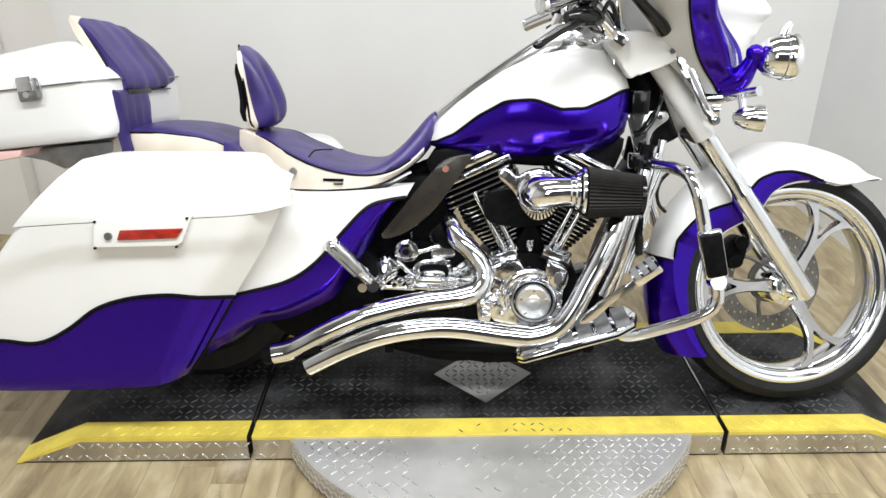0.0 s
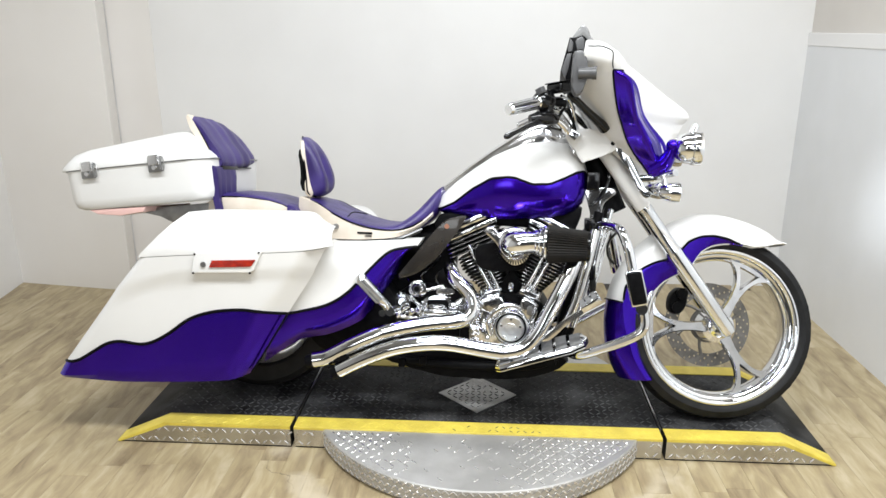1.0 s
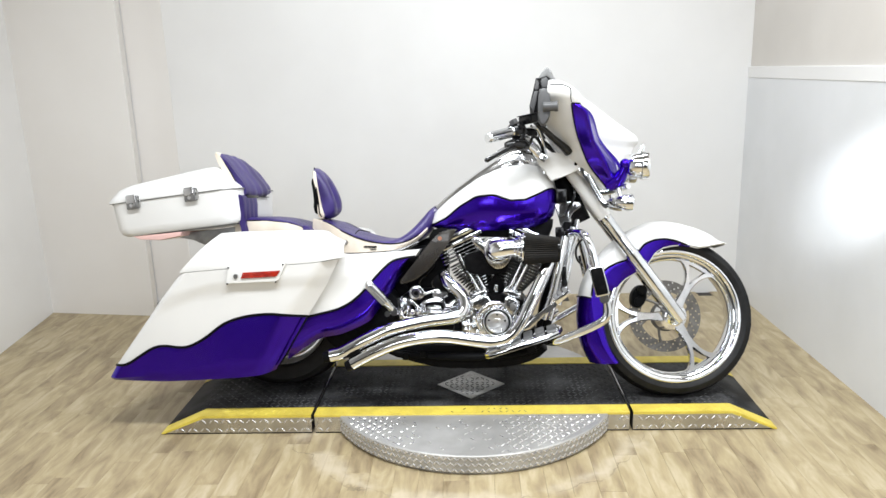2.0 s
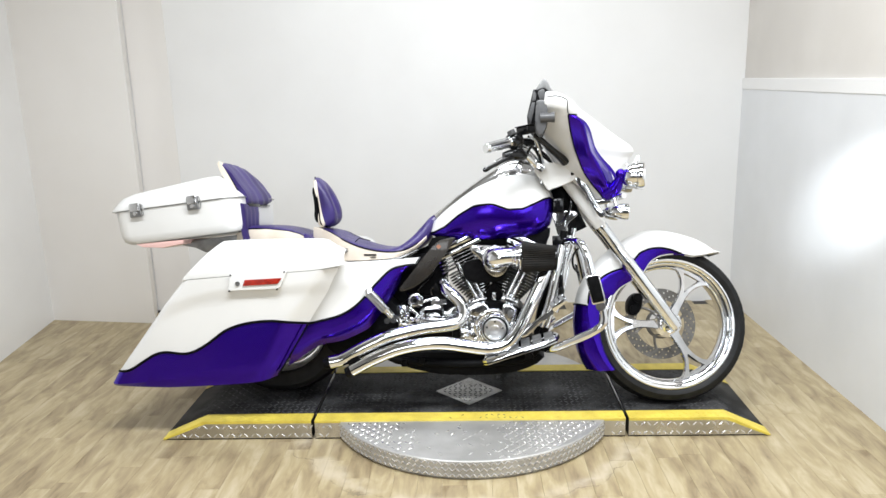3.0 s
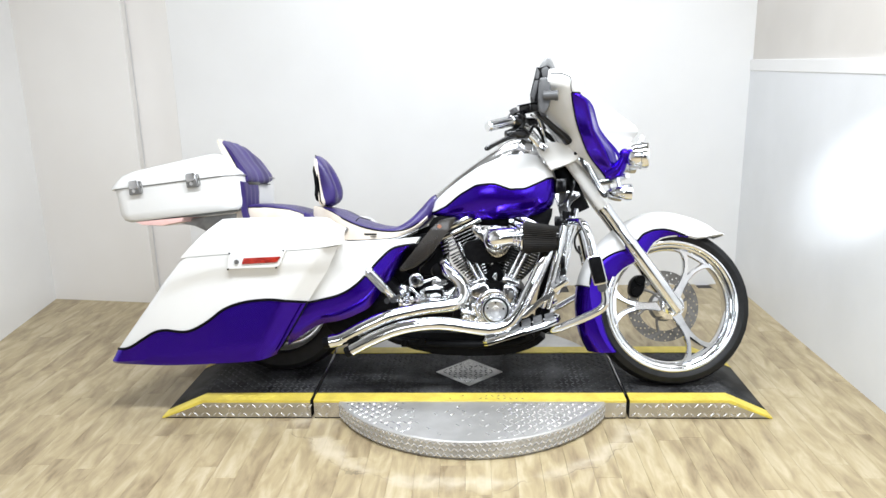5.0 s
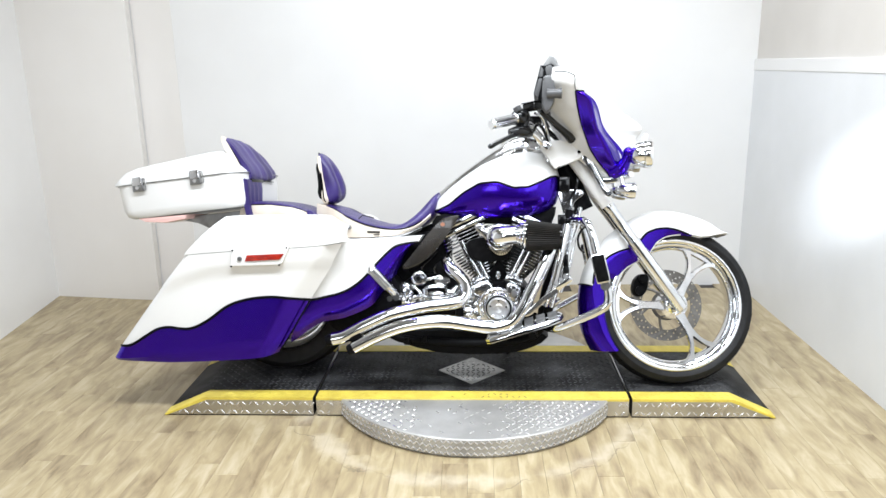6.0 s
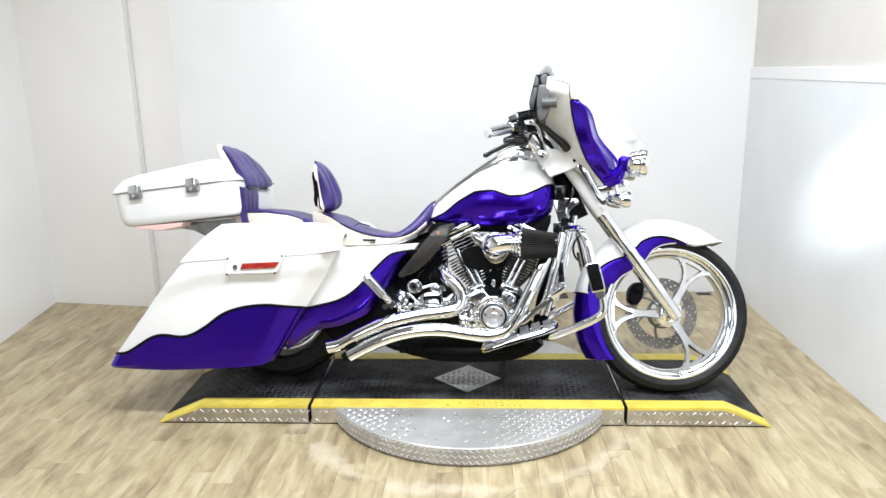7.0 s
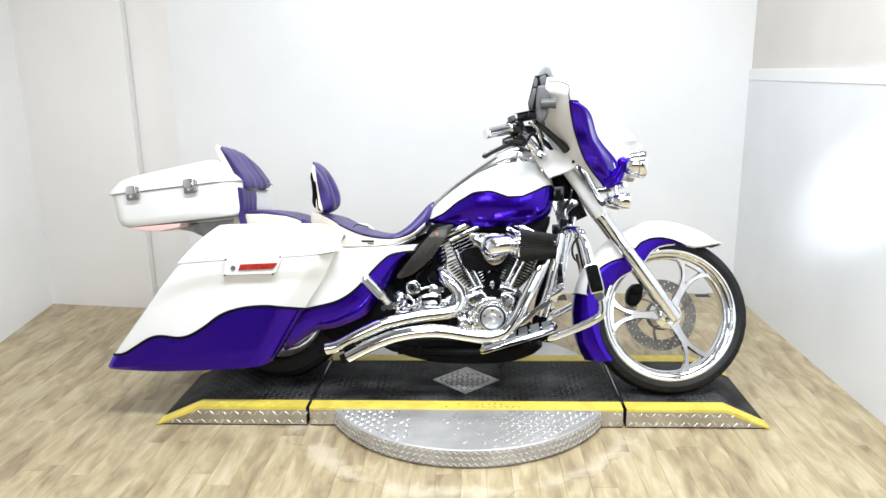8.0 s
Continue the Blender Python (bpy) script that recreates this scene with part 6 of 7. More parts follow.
# black horn cover between the cylinders
bm = bmesh.new()
plate(bm, smooth_outline([(-0.008, 0.584), (0.030, 0.600), (0.100, 0.602), (0.165, 0.590), (0.172, 0.545), (0.158, 0.513), (0.110, 0.506), (0.034, 0.505), (-0.004, 0.525), (-0.010, 0.555)], 40), -0.152, -0.06, 0.010)
part("coil_cover", bm, BLACK, engine, "black horn cover between the cylinders", 40)
bm = bmesh.new()
plate(bm, [(0.06, 0.40), (0.175, 0.40), (0.15, 0.46), (0.118, 0.52), (0.085, 0.46)], -0.10, 0.05, 0.006)
part("valley_cover", bm, BLACK, engine)
bm = bmesh.new()
lathe(bm, [(0.0005, 0.0), (0.010, 0.0), (0.013, 0.006), (0.010, 0.030), (0.0005, 0.034)], (0.118, -0.105, 0.430), "z", 14, False)
part("oil_sender", bm, CHROME, engine, "small round sender between the cylinders")

# -- air cleaner --
intake = assembly("air_intake", "chrome forward intake with a black cone filter")
bm = bmesh.new()
plate(bm, smooth_outline([(0.026, 0.650), (0.036, 0.664), (0.054, 0.660), (0.074, 0.645), (0.094, 0.655), (0.124, 0.664), (0.158, 0.655), (0.184, 0.620), (0.184, 0.580), (0.160, 0.543), (0.124, 0.533), (0.092, 0.556), (0.070, 0.598), (0.048, 0.622), (0.030, 0.636)], 56), -0.200, -0.176, 0.007)
part("backing_plate", bm, MOTTLED, intake, "chrome backing plate", 40)
bm = bmesh.new()
rod(bm, (0.042, -0.204, 0.648), (0.042, -0.196, 0.648), 0.007, sides=12)
part("bolt", bm, STEEL, intake)
for k in range(17):
    q = radians(195 + 130 * k / 16)
    bm = bmesh.new()
    rod(bm, (0.128 + 0.056 * math.cos(q), -0.2015, 0.604 + 0.056 * math.sin(q)), (0.128 + 0.068 * math.cos(q), -0.2005, 0.604 + 0.068 * math.sin(q)), 0.0022, sides=6)
    part("groove", bm, BLACK, intake, "dark groove of the backing plate")
bm = bmesh.new()
lathe(bm, [(0.040, -0.198), (0.050, -0.198), (0.054, -0.206), (0.052, -0.214), (0.046, -0.218), (0.040, -0.214)], (0.128, 0, 0.606), "y", 44)
part("collar", bm, CHROME, intake, "chrome collar under the elbow", 60)
bm = bmesh.new()
tube(bm, [(0.128, -0.190, 0.606), (0.128, -0.226, 0.607), (0.134, -0.250, 0.610), (0.152, -0.261, 0.615), (0.180, -0.263, 0.619), (0.222, -0.263, 0.620)], [0.045, 0.045, 0.043, 0.039, 0.036, 0.036], 30, 32)
part("elbow", bm, CHROME, intake, "polished chrome elbow", 60)
for x, r in ((0.205, 0.041), (0.217, 0.049), (0.232, 0.060)):
    bm = bmesh.new()
    lathe(bm, [(0.034, x - 0.006), (r - 0.003, x - 0.006), (r, x - 0.003), (r, x + 0.003), (r - 0.003, x + 0.006), (0.034, x + 0.006)], (0, -0.263, 0.619), "x", 44)
    part("clamp_ring", bm, CHROME, intake, "chrome clamp ring", 40)
bm = bmesh.new()
secs = []
for k in range(9):
    t = k / 8
    x = 0.240 + 0.136 * t
    r = 0.0605 - 0.0155 * t
    secs.append([(x, -0.263 + (r + (0.0030 if q % 2 else -0.0012)) * math.cos(2 * math.pi * q / 88), 0.618 - 0.003 * t + (r + (0.0030 if q % 2 else -0.0012)) * math.sin(2 * math.pi * q / 88)) for q in range(88)])
rings(bm, secs)
part("cone_filter", bm, FILTER, intake, "black pleated cone filter", 0)
bm = bmesh.new()
lathe(bm, [(0.001, 0.378), (0.040, 0.378), (0.048, 0.375), (0.048, 0.366), (0.001, 0.366)], (0, -0.263, 0.615), "x", 36, False)
part("filter_cap", bm, GLOSSBLACK, intake, "black filter end cap")

# -- exhaust --
exhaust = assembly("exhaust", "pair of swept chrome exhaust pipes")
PIPE_U = [(-0.102, -0.085, 0.512), (-0.094, -0.140, 0.500), (-0.072, -0.180, 0.474), (-0.038, -0.202, 0.450), (-0.009, -0.215, 0.416), (-0.004, -0.228, 0.376), (-0.030, -0.246, 0.346), (-0.075, -0.256, 0.336), (-0.150, -0.268, 0.327), (-0.240, -0.281, 0.308), (-0.318, -0.294, 0.286), (-0.405, -0.305, 0.246), (-0.486, -0.312, 0.202), (-0.534, -0.317, 0.190)]
PIPE_L = [(0.318, -0.120, 0.590), (0.330, -0.200, 0.572), (0.318, -0.245, 0.532), (0.288, -0.264, 0.462), (0.254, -0.275, 0.392), (0.222, -0.285, 0.325), (0.180, -0.294, 0.274), (0.111, -0.300, 0.254), (0.041, -0.302, 0.260), (-0.067, -0.304, 0.272), (-0.156, -0.306, 0.268), (-0.259, -0.308, 0.246), (-0.357, -0.312, 0.206), (-0.445, -0.317, 0.160)]


def pipe(points, r, label):
    radii = [r * 0.78] + [r] * (len(points) - 1)
    bm = bmesh.new()
    vs = tube(bm, points, radii, 76, 28, False)
    c = sum((v.co for v in vs[-1]), Vector()) / len(vs[-1])
    lip = [bm.verts.new(c + (v.co - c) * 0.93) for v in vs[-1]]
    d = Vector(points[-2]) - Vector(points[-1])
    deep = [bm.verts.new(v.co + d.normalized() * 0.12) for v in lip]
    n = len(lip)
    for k in range(n):
        j = (k + 1) % n
        bm.faces.new((vs[-1][k], vs[-1][j], lip[j], lip[k]))
        bm.faces.new((lip[k], lip[j], deep[j], deep[k])).material_index = 1
    bm.faces.new(deep).material_index = 1
    bm.faces.new(vs[0])
    ob = part("pipe", bm, [CHROME, STRIPE], exhaust, label, 60)
    # black inner tip that stands out of the cut end
    bm = bmesh.new()
    out = -d.normalized()
    a = Vector(points[-1])
    tube(bm, [a - out * 0.05, a + out * 0.018, a + out * 0.026], [r * 0.90, r * 0.90, r * 0.80], 6, 24, True, False)
    part("inner_tip", bm, STRIPE, ob, "black inner tip")
    return ob


pipe(PIPE_U, 0.0255, "upper swept chrome pipe")
pipe(PIPE_L, 0.0250, "lower swept chrome pipe")
# long half shells over the pipes, with an open lower edge
for pts in (PIPE_U[6:], PIPE_L[7:]):
    path = smooth_path(pts, 40)
    secs = []
    for i, p in enumerate(path):
        a, b = path[max(i - 1, 0)], path[min(i + 1, len(path) - 1)]
        t = Vector(b - a).normalized()
        side = Vector((0, -1, 0))
        side = (side - t * side.dot(t)).normalized()
        up = side.cross(t)
        if up.z < 0:
            up = -up
        ring = []
        for rr, angles in ((0.0285, range(-24, 121, 12)), (0.0268, range(120, -25, -12))):
            for q in angles:
                ring.append(Vector(p) + (side * math.cos(radians(q)) + up * math.sin(radians(q))) * rr)
        secs.append(ring)
    bm = bmesh.new()
    rings(bm, secs)
    part("heat_shield", bm, CHROME, exhaust, "chrome half-shell heat shield", 50)

# -- transmission and starter clutter behind the engine --
gearbox = assembly("gearbox", "chrome and black gearbox with linkage")
bm = bmesh.new()
plate(bm, smooth_outline([(-0.30, 0.25), (-0.05, 0.25), (-0.03, 0.38), (-0.10, 0.44), (-0.25, 0.43), (-0.31, 0.36)], 24), -0.085, 0.16, 0.01)
part("case", bm, BLACK, gearbox, "black gearbox case", 40)
# chrome side cover: a low tray, a stepped body and a raised bar
bm = bmesh.new()
plate(bm, smooth_outline([(-0.212, 0.322), (-0.206, 0.360), (-0.178, 0.398), (-0.110, 0.402), (-0.088, 0.380), (-0.060, 0.400), (-0.032, 0.386), (-0.028, 0.346), (-0.042, 0.322), (-0.120, 0.314)], 44), -0.128, -0.08, 0.008)
part("side_cover", bm, MOTTLED, gearbox, "chrome gearbox cover", 40)
bm = bmesh.new()
plate(bm, smooth_outline([(-0.176, 0.366), (-0.172, 0.386), (-0.112, 0.389), (-0.098, 0.368), (-0.104, 0.356), (-0.120, 0.372), (-0.160, 0.372)], 30), -0.131, -0.120, 0.002)
part("slot", bm, BLACK, gearbox, "black recess")
for x0, x1, z in ((-0.188, -0.052, 0.344), (-0.196, -0.120, 0.326), (-0.166, -0.116, 0.360)):
    bm = bmesh.new()
    box(bm, (x0, -0.142, z - 0.006), (x1, -0.124, z + 0.006), 0.004)
    part("cover_rib", bm, CHROME, gearbox, "chrome cover rib")
for x, z in ((-0.206, 0.326), (-0.198, 0.372), (-0.100, 0.394), (-0.036, 0.378), (-0.036, 0.330), (-0.120, 0.320), (-0.066, 0.360)):
    bm = bmesh.new()
    lathe(bm, [(0.0005, -0.142), (0.005, -0.142), (0.0065, -0.139), (0.0085, -0.130), (0.0005, -0.126)], (x, 0, z), "y", 12, False)
    part("bolt", bm, CHROME, gearbox)
# knurled filler, round knuckles and the linkage behind them
for x, z, r, y in ((-0.264, 0.380, 0.029, -0.145), (-0.284, 0.334, 0.018, -0.150), (-0.244, 0.334, 0.014, -0.142), (-0.228, 0.346, 0.012, -0.150), (-0.206, 0.352, 0.013, -0.146)):
    bm = bmesh.new()
    lathe(bm, [(0.0005, y - 0.010), (r * 0.45, y - 0.010), (r * 0.55, y - 0.004), (r * 0.85, y - 0.002), (r, y + 0.006), (r, y + 0.05), (0.0005, y + 0.05)], (x, 0, z), "y", 24, False)
    part("knuckle", bm, MOTTLED, gearbox, "round chrome boss", 40)
bm = bmesh.new()
for k in range(14):
    q = 2 * math.pi * k / 14
    rod(bm, (-0.264 + 0.029 * math.cos(q), -0.146, 0.380 + 0.029 * math.sin(q)), (-0.264 + 0.029 * math.cos(q), -0.110, 0.380 + 0.029 * math.sin(q)), 0.004, sides=6)
part("knurling", bm, CHROME, gearbox, "knurled edge of the filler cap")
bm = bmesh.new()
plate(bm, smooth_outline([(-0.244, 0.430), (-0.232, 0.452), (-0.206, 0.458), (-0.184, 0.442), (-0.180, 0.418), (-0.192, 0.400), (-0.220, 0.396), (-0.242, 0.410)], 32), -0.140, -0.105, 0.006)
hub = part("linkage_plate", bm, MOTTLED, gearbox, "chrome linkage plate", 40)
bm = bmesh.new()
lathe(bm, [(0.010, -0.152), (0.016, -0.152), (0.022, -0.146), (0.023, -0.130), (0.010, -0.130)], (-0.213, 0, 0.427), "y", 6)
part("hex_nut", bm, CHROME, hub, "large chrome hexagon nut", 20)
bm = bmesh.new()
lathe(bm, [(0.0005, -0.149), (0.0098, -0.149), (0.0098, -0.135), (0.0005, -0.135)], (-0.213, 0, 0.427), "y", 16, False)
part("bore", bm, STRIPE, hub, "dark bore")
for a, b, r in (((-0.284, -0.14, 0.334), (-0.240, -0.14, 0.366), 0.009), ((-0.240, -0.13, 0.396), (-0.200, -0.13, 0.360), 0.008), ((-0.186, -0.125, 0.420), (-0.130, -0.115, 0.436), 0.007), ((-0.300, -0.13, 0.322), (-0.190, -0.13, 0.320), 0.008), ((-0.200, -0.13, 0.330), (-0.176, -0.13, 0.370), 0.007)):
    bm = bmesh.new()
    rod(bm, a, b, r)
    part("link", bm, CHROME, gearbox)
bm = bmesh.new()
plate(bm, smooth_outline([(-0.150, 0.408), (-0.128, 0.446), (-0.100, 0.440), (-0.082, 0.412), (-0.110, 0.404)], 22), -0.112, -0.100, 0.003)
part("bracket", bm, POLISHED, gearbox, "pale metal bracket", 40)
for k in range(3):
    bm = bmesh.new()
    y, x = -0.105 + 0.012 * k, -0.13 - 0.055 * k
    tube(bm, [(x, y, 0.43), (x - 0.02, y - 0.015, 0.47), (x + 0.02, y, 0.51), (x + 0.05, y + 0.03, 0.55)], 0.0055, 14, 8)
    part("hose", bm, GLOSSBLACK, gearbox, "black hose")
bm = bmesh.new()
tube(bm, [(-0.13, -0.09, 0.48), (-0.10, -0.10, 0.46), (-0.075, -0.10, 0.455)], [0.035, 0.036, 0.030], 8, 20, True, False)
part("starter", bm, BLACK, gearbox, "black starter motor")
# dark shield plate in front of the side cover
bm = bmesh.new()
plate(bm, smooth_outline([(-0.276, 0.478), (-0.250, 0.512), (-0.224, 0.545), (-0.172, 0.612), (-0.124, 0.668), (-0.098, 0.684), (-0.050, 0.695), (-0.043, 0.688), (-0.060, 0.656), (-0.098, 0.600), (-0.140, 0.545), (-0.198, 0.494), (-0.240, 0.474), (-0.268, 0.468)], 56), -0.176, -0.166, 0.003)
part("heat_deflector", bm, SMOKE, bike, "dark smoked plastic heat deflector", 30)
bm = bmesh.new()
rod(bm, (-0.108, -0.181, 0.656), (-0.108, -0.170, 0.656), 0.0085, sides=14)
part("rivet", bm, COPPER, bike, "copper-coloured rivet")

# -- frame, boards, guards --
frame_tubes = assembly("frame_tubes", "black tubular frame")
for pts, r in (([(0.41, -0.10, 0.72), (0.385, -0.11, 0.55), (0.33, -0.12, 0.32), (0.27, -0.13, 0.20), (0.1, -0.14, 0.165), (-0.25, -0.14, 0.165), (-0.34, -0.14, 0.22), (-0.36, -0.13, 0.45), (-0.40, -0.12, 0.57)], 0.017),
               ([(0.36, 0, 0.86), (0.22, 0, 0.73), (0.0, 0, 0.69), (-0.2, 0, 0.62), (-0.36, 0, 0.52)], 0.024),
               ([(-0.36, -0.13, 0.52), (-0.6, -0.14, 0.60), (-0.95, -0.14, 0.62)], 0.014)):
    for s in ((1, -1) if pts[1][1] else (1,)):
        bm = bmesh.new()
        tube(bm, [(x, y * s, z) for x, y, z in pts], r, 50, 12)
        part("tube", bm, BLACK, frame_tubes)
bm = bmesh.new()
plate(bm, smooth_outline([(-0.31, 0.165), (-0.22, 0.128), (-0.05, 0.110), (0.10, 0.116), (0.20, 0.125), (0.30, 0.165), (0.32, 0.205), (0.16, 0.21), (-0.28, 0.20)], 36), -0.13, 0.13, 0.014)
part("oil_pan", bm, BLACK, bike, "black oil pan")
for x, z in ((-0.255, 0.165), (-0.18, 0.178)):
    bm = bmesh.new()
    box(bm, (x - 0.012, -0.185, z - 0.014), (x + 0.012, -0.16, z + 0.014), 0.004)
    part("pan_bracket", bm, BLACK, bike)
# added black filler for dark parts and shade behind engine and under tank
bm = bmesh.new()
plate(bm, smooth_outline([(-0.15, 0.625), (0.0, 0.655), (0.16, 0.655), (0.31, 0.64), (0.345, 0.69), (0.33, 0.735), (0.0, 0.705), (-0.15, 0.69)], 30), -0.085, 0.085, 0.01)
part("under_tank_filler", bm, BLACK, bike, "black filler block under the tank", 40)
bm = bmesh.new()
plate(bm, smooth_outline([(-0.36, 0.30), (-0.22, 0.30), (-0.12, 0.36), (-0.10, 0.52), (-0.13, 0.62), (-0.30, 0.60), (-0.40, 0.56)], 26), -0.075, 0.10, 0.012)
part("behind_engine_filler", bm, BLACK, bike, "black filler block behind the engine", 40)
bm = bmesh.new()
plate(bm, smooth_outline([(0.285, 0.25), (0.335, 0.26), (0.395, 0.50), (0.405, 0.62), (0.365, 0.66), (0.345, 0.52), (0.30, 0.38)], 24), -0.075, 0.075, 0.01)
part("down_tube_filler", bm, BLACK, bike, "black filler block on the down tubes", 40)
# Black plate added so the shaded space under the side cover stays dark.
bm = bmesh.new()
plate(bm, smooth_outline([(-0.60, 0.235), (-0.50, 0.170), (-0.36, 0.175), (-0.29, 0.24), (-0.29, 0.40), (-0.38, 0.46), (-0.52, 0.44), (-0.60, 0.36)], 28), -0.165, 0.165, 0.01)
part("dark_filler_plate", bm, BLACK, bike, "black plate added to darken the space ahead of the rear wheel", 40)
# swing arm and shock
for s in (-1, 1):
    bm = bmesh.new()
    tube(bm, [(-0.36, s * 0.12, 0.30), (-0.6, s * 0.13, 0.29), (RX, s * 0.13, RZ)], [0.03, 0.026, 0.024], 12, 14)
    part("swing_arm", bm, BLACK, bike)
# front down-tubes with chrome covers and oil lines
for pts, r in (([(0.432, -0.12, 0.70), (0.405, -0.13, 0.56), (0.395, -0.135, 0.50)], 0.015), ([(0.452, -0.08, 0.73), (0.43, -0.09, 0.60), (0.412, -0.10, 0.50), (0.375, -0.115, 0.38)], 0.010), ([(0.398, -0.15, 0.66), (0.375, -0.17, 0.55), (0.345, -0.17, 0.42), (0.31, -0.17, 0.33)], 0.016)):
    bm = bmesh.new()
    tube(bm, pts, r, 24, 14)
    part("down_tube_cover", bm, CHROME, bike, "chrome down-tube cover")
bm = bmesh.new()
box(bm, (0.385, -0.155, 0.47), (0.405, -0.12, 0.54), 0.006)
part("horn_bracket", bm, GLOSSBLACK, bike)
bm = bmesh.new()
box(bm, (0.36, -0.15, 0.66), (0.395, -0.10, 0.70), 0.006)
part("horn_bracket", bm, GLOSSBLACK, bike)
bm = bmesh.new()
tube(bm, [(0.480, -0.10, 0.672), (0.474, -0.10, 0.654), (0.452, -0.10, 0.627), (0.444, -0.10, 0.597), (0.451, -0.10, 0.564), (0.471, -0.095, 0.543)], 0.0048, 26, 8)
part("brake_hose", bm, GLOSSBLACK, bike)


def guard(s):
    bm = bmesh.new()
    pts = [(0.395, 0.10, 0.672), (0.425, 0.20, 0.680), (0.462, 0.30, 0.676), (0.482, 0.33, 0.640), (0.497, 0.335, 0.590), (0.522, 0.34, 0.490), (0.545, 0.34, 0.428), (0.550, 0.34, 0.372), (0.515, 0.335, 0.336), (0.430, 0.305, 0.290), (0.355, 0.26, 0.252), (0.315, 0.15, 0.240)]
    tube(bm, [(x, y * s, z) for x, y, z in pts], 0.0155, 70, 16)
    return part("engine_guard", bm, CHROME, bike, "bent chrome engine guard bar", 60)


for s in (-1, 1):
    g = guard(s)
    bm = bmesh.new()
    box(bm, (-0.022, -0.016, -0.050), (0.022, 0.016, 0.050), 0.006, pose(0.514, s * 0.398, 0.506, 0, -14, 0))
    pegp = part("peg_pad", bm, BLACK, g, "black rubber highway peg pad")
    bm = bmesh.new()
    box(bm, (-0.026, -0.010, -0.056), (0.026, 0.012, 0.056), 0.006, pose(0.516, s * 0.386, 0.504, 0, -14, 0))
    rod(bm, (0.538, s * 0.34, 0.43), (0.534, s * 0.39, 0.44), 0.018)
    part("peg_mount", bm, CHROME, g, "chrome highway peg mount")
# footboards
for s in (-1, 1):
    tilt = pose(0.230, s * 0.255, 0.262, -s * 6.0, -18.5, 0)
    outline = [(-0.155, -0.056), (-0.14, -0.072), (0.10, -0.072), (0.145, -0.05), (0.16, 0.0), (0.145, 0.05), (0.10, 0.072), (-0.14, 0.072), (-0.155, 0.056)]
    bm = bmesh.new()
    rings(bm, [[tilt @ Vector((x * k, y * k, z)) for x, y in outline] for z, k in ((-0.020, 0.93), (-0.017, 1.0), (0.0, 1.0), (0.003, 0.97))])
    board = part("footboard", bm, CHROME, bike, "chrome footboard with grey rubber pads", 40)
    bm = bmesh.new()
    rings(bm, [[tilt @ Vector((x * k, y * k, z)) for x, y in outline] for z, k in ((-0.013, 1.004), (-0.007, 1.004))])
    part("board_seam", bm, STRIPE, board, "dark seam round the board")
    for k in range(6):
        bm = bmesh.new()
        x = -0.138 + 0.048 * k
        box(bm, (x, -0.060 + 0.006 * max(0, k - 4), 0.001), (x + 0.036, 0.060 - 0.012 * max(0, k - 4), 0.0080), 0.002, tilt)
        part("rubber_pad", bm, GREYRUBBER, board, "grey rubber pad")
    bm = bmesh.new()
    rod(bm, (0.265, s * 0.27, 0.222), (0.265, s * 0.23, 0.228), 0.016)
    box(bm, (0.25, min(s * 0.15, s * 0.24), 0.205), (0.285, max(s * 0.15, s * 0.24), 0.235), 0.006)
    part("board_mount", bm, BLACK, board, "black board mount")
# brake pedal: a broad flat strap with a ribbed pad on its end
bm = bmesh.new()
plate(bm, smooth_outline([(0.233, 0.312), (0.258, 0.345), (0.300, 0.380), (0.345, 0.416), (0.368, 0.436), (0.382, 0.424), (0.345, 0.392), (0.306, 0.360), (0.270, 0.322), (0.246, 0.308)], 36), -0.336, -0.324, 0.003)
pedal = part("brake_pedal", bm, POLISHED, bike, "broad chrome brake pedal strap", 40)
bm = bmesh.new()
tilt = pose(0.378, -0.335, 0.446, 12, -38, 0)
box(bm, (-0.034, -0.030, -0.012), (0.036, 0.030, 0.008), 0.005, tilt)
part("pedal_pad", bm, CHROME, pedal, "chrome pedal pad")
for k in range(3):
    bm = bmesh.new()
    box(bm, (-0.029 + 0.021 * k, -0.026, 0.007), (-0.013 + 0.021 * k, 0.026, 0.012), 0.002, tilt)
    part("rubber_pad", bm, GREYRUBBER, pedal, "grey rubber pad")
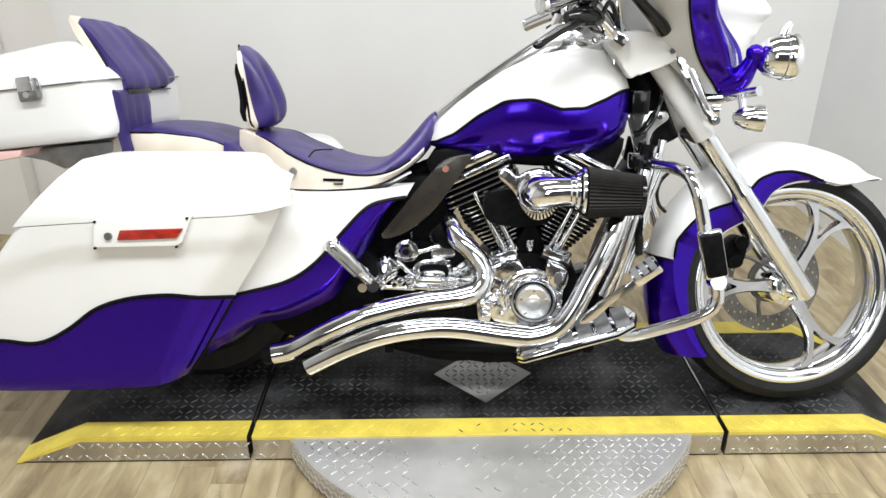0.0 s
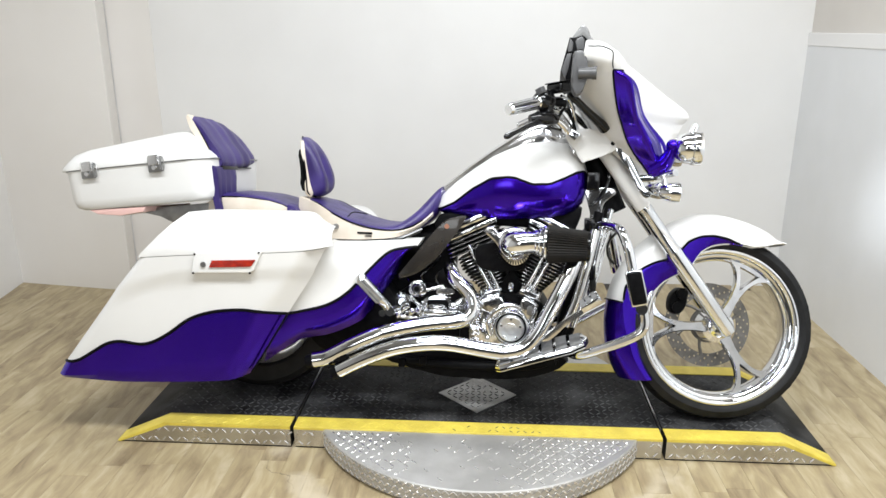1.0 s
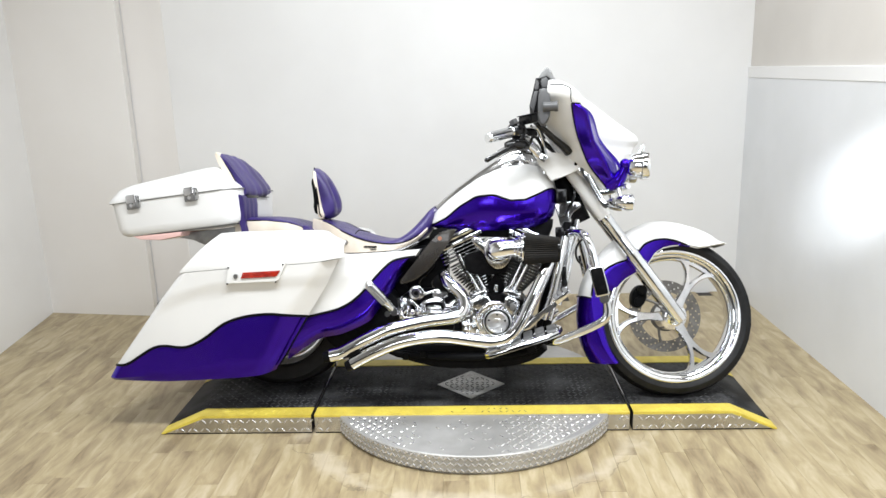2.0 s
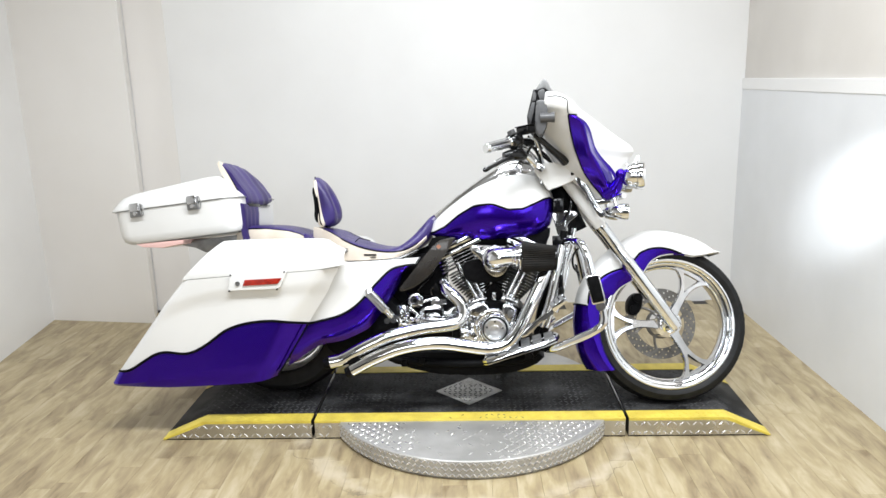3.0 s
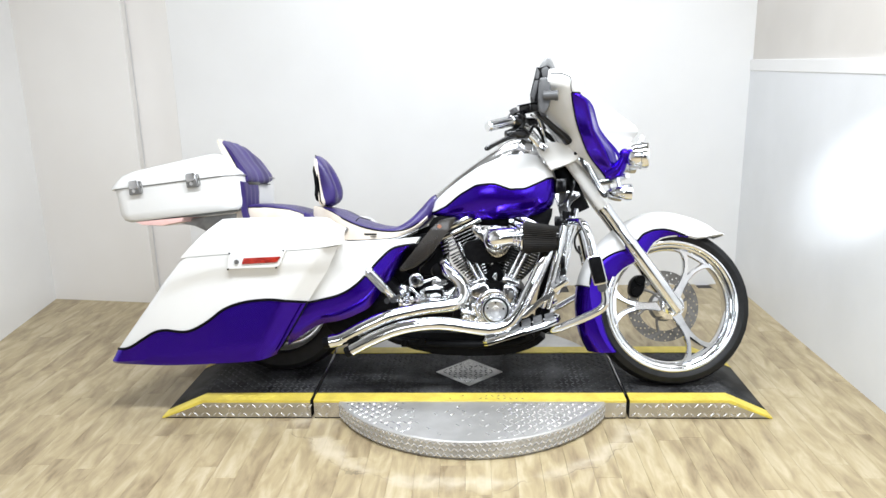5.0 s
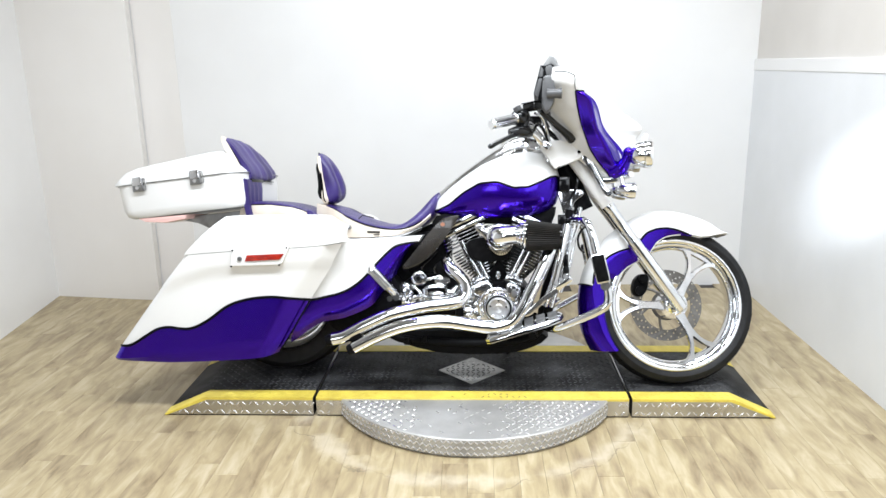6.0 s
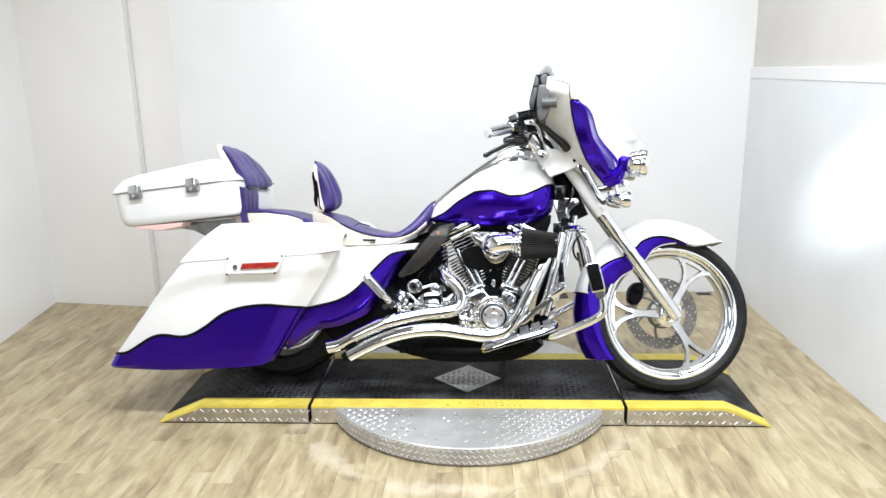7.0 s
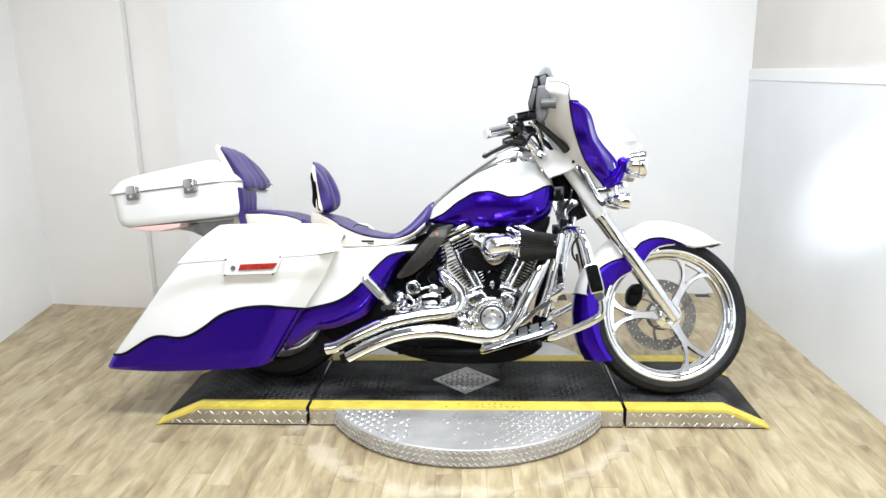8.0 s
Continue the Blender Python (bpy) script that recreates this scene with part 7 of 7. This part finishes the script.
# rear folding peg
bm = bmesh.new()
a, b = Vector((-0.290, -0.245, 0.368)), Vector((-0.388, -0.285, 0.480))
tube(bm, [a, a.lerp(b, 0.16), a.lerp(b, 0.18), a.lerp(b, 0.5), a.lerp(b, 0.86), a.lerp(b, 0.97), a.lerp(b, 1.04), a.lerp(b, 1.07)], [0.014, 0.015, 0.017, 0.021, 0.023, 0.021, 0.014, 0.005], 8, 20, True, False)
peg = part("passenger_peg", bm, CHROME, bike, "folded chrome passenger peg")
bm = bmesh.new()
d = (b - a).normalized()
for k in (-1, 0, 1):
    o = Vector((0.008 * k, -0.0225, 0.006 * k))
    rod(bm, a.lerp(b, 0.28) + o, a.lerp(b, 0.9) + o, 0.004, sides=8)
part("rubber_strip", bm, GREYRUBBER, peg)
bm = bmesh.new()
rod(bm, (-0.285, -0.16, 0.355), (-0.285, -0.26, 0.362), 0.016)
rod(bm, (-0.315, -0.225, 0.352), (-0.315, -0.245, 0.352), 0.012)
part("peg_clevis", bm, CHROME, peg)
# kick stand on the far side
bm = bmesh.new()
tube(bm, [(0.10, 0.16, 0.19), (0.12, 0.20, 0.12), (0.15, 0.235, 0.052)], [0.014, 0.013, 0.012], 12, 12)
part("kick_stand", bm, BLACK, bike, "black kick stand")


# ---- floor planks ----
PW, PL = 0.0905, 0.62


def plank_mesh(length, width, thick=0.006):
    bm = bmesh.new()
    box(bm, (-width / 2, -length / 2, -thick), (width / 2, length / 2, 0), 0.0004, seg=1)
    me = bpy.data.meshes.new("plank")
    bm.to_mesh(me)
    bm.free()
    me.materials.append(OAK)
    return me


LONG = plank_mesh(PL - 0.0005, PW - 0.0005)
rng = random.Random(4)
far_verts, far_faces = [], []
for i in range(49):
    x = XL - 0.06 + i * PW
    y = YB - 0.2 - rng.random() * PL + PL / 2
    while y > -6.25:
        if -1.75 < y and -2.0 < x < 1.75:
            ob = new("plank", LONG)
            ob.parent = floor
            ob.location = (x, y, 0)
        else:
            k = len(far_verts)
            hx, hy = (PW - 0.001) / 2, (PL - 0.001) / 2
            far_verts += [(x + a * hx, y + b * hy, z) for z in (-0.006, 0) for a, b in ((-1, -1), (1, -1), (1, 1), (-1, 1))]
            far_faces += [[k + q for q in f] for f in ((4, 5, 6, 7), (0, 1, 5, 4), (1, 2, 6, 5), (2, 3, 7, 6), (3, 0, 4, 7))]
        y -= PL
me = bpy.data.meshes.new("planks")
me.from_pydata(far_verts, [], far_faces)
me.materials.append(OAK)
ob = new("planks", me)
ob.parent = floor
tagged(ob, "outer planks of the floor", kind="stuff")
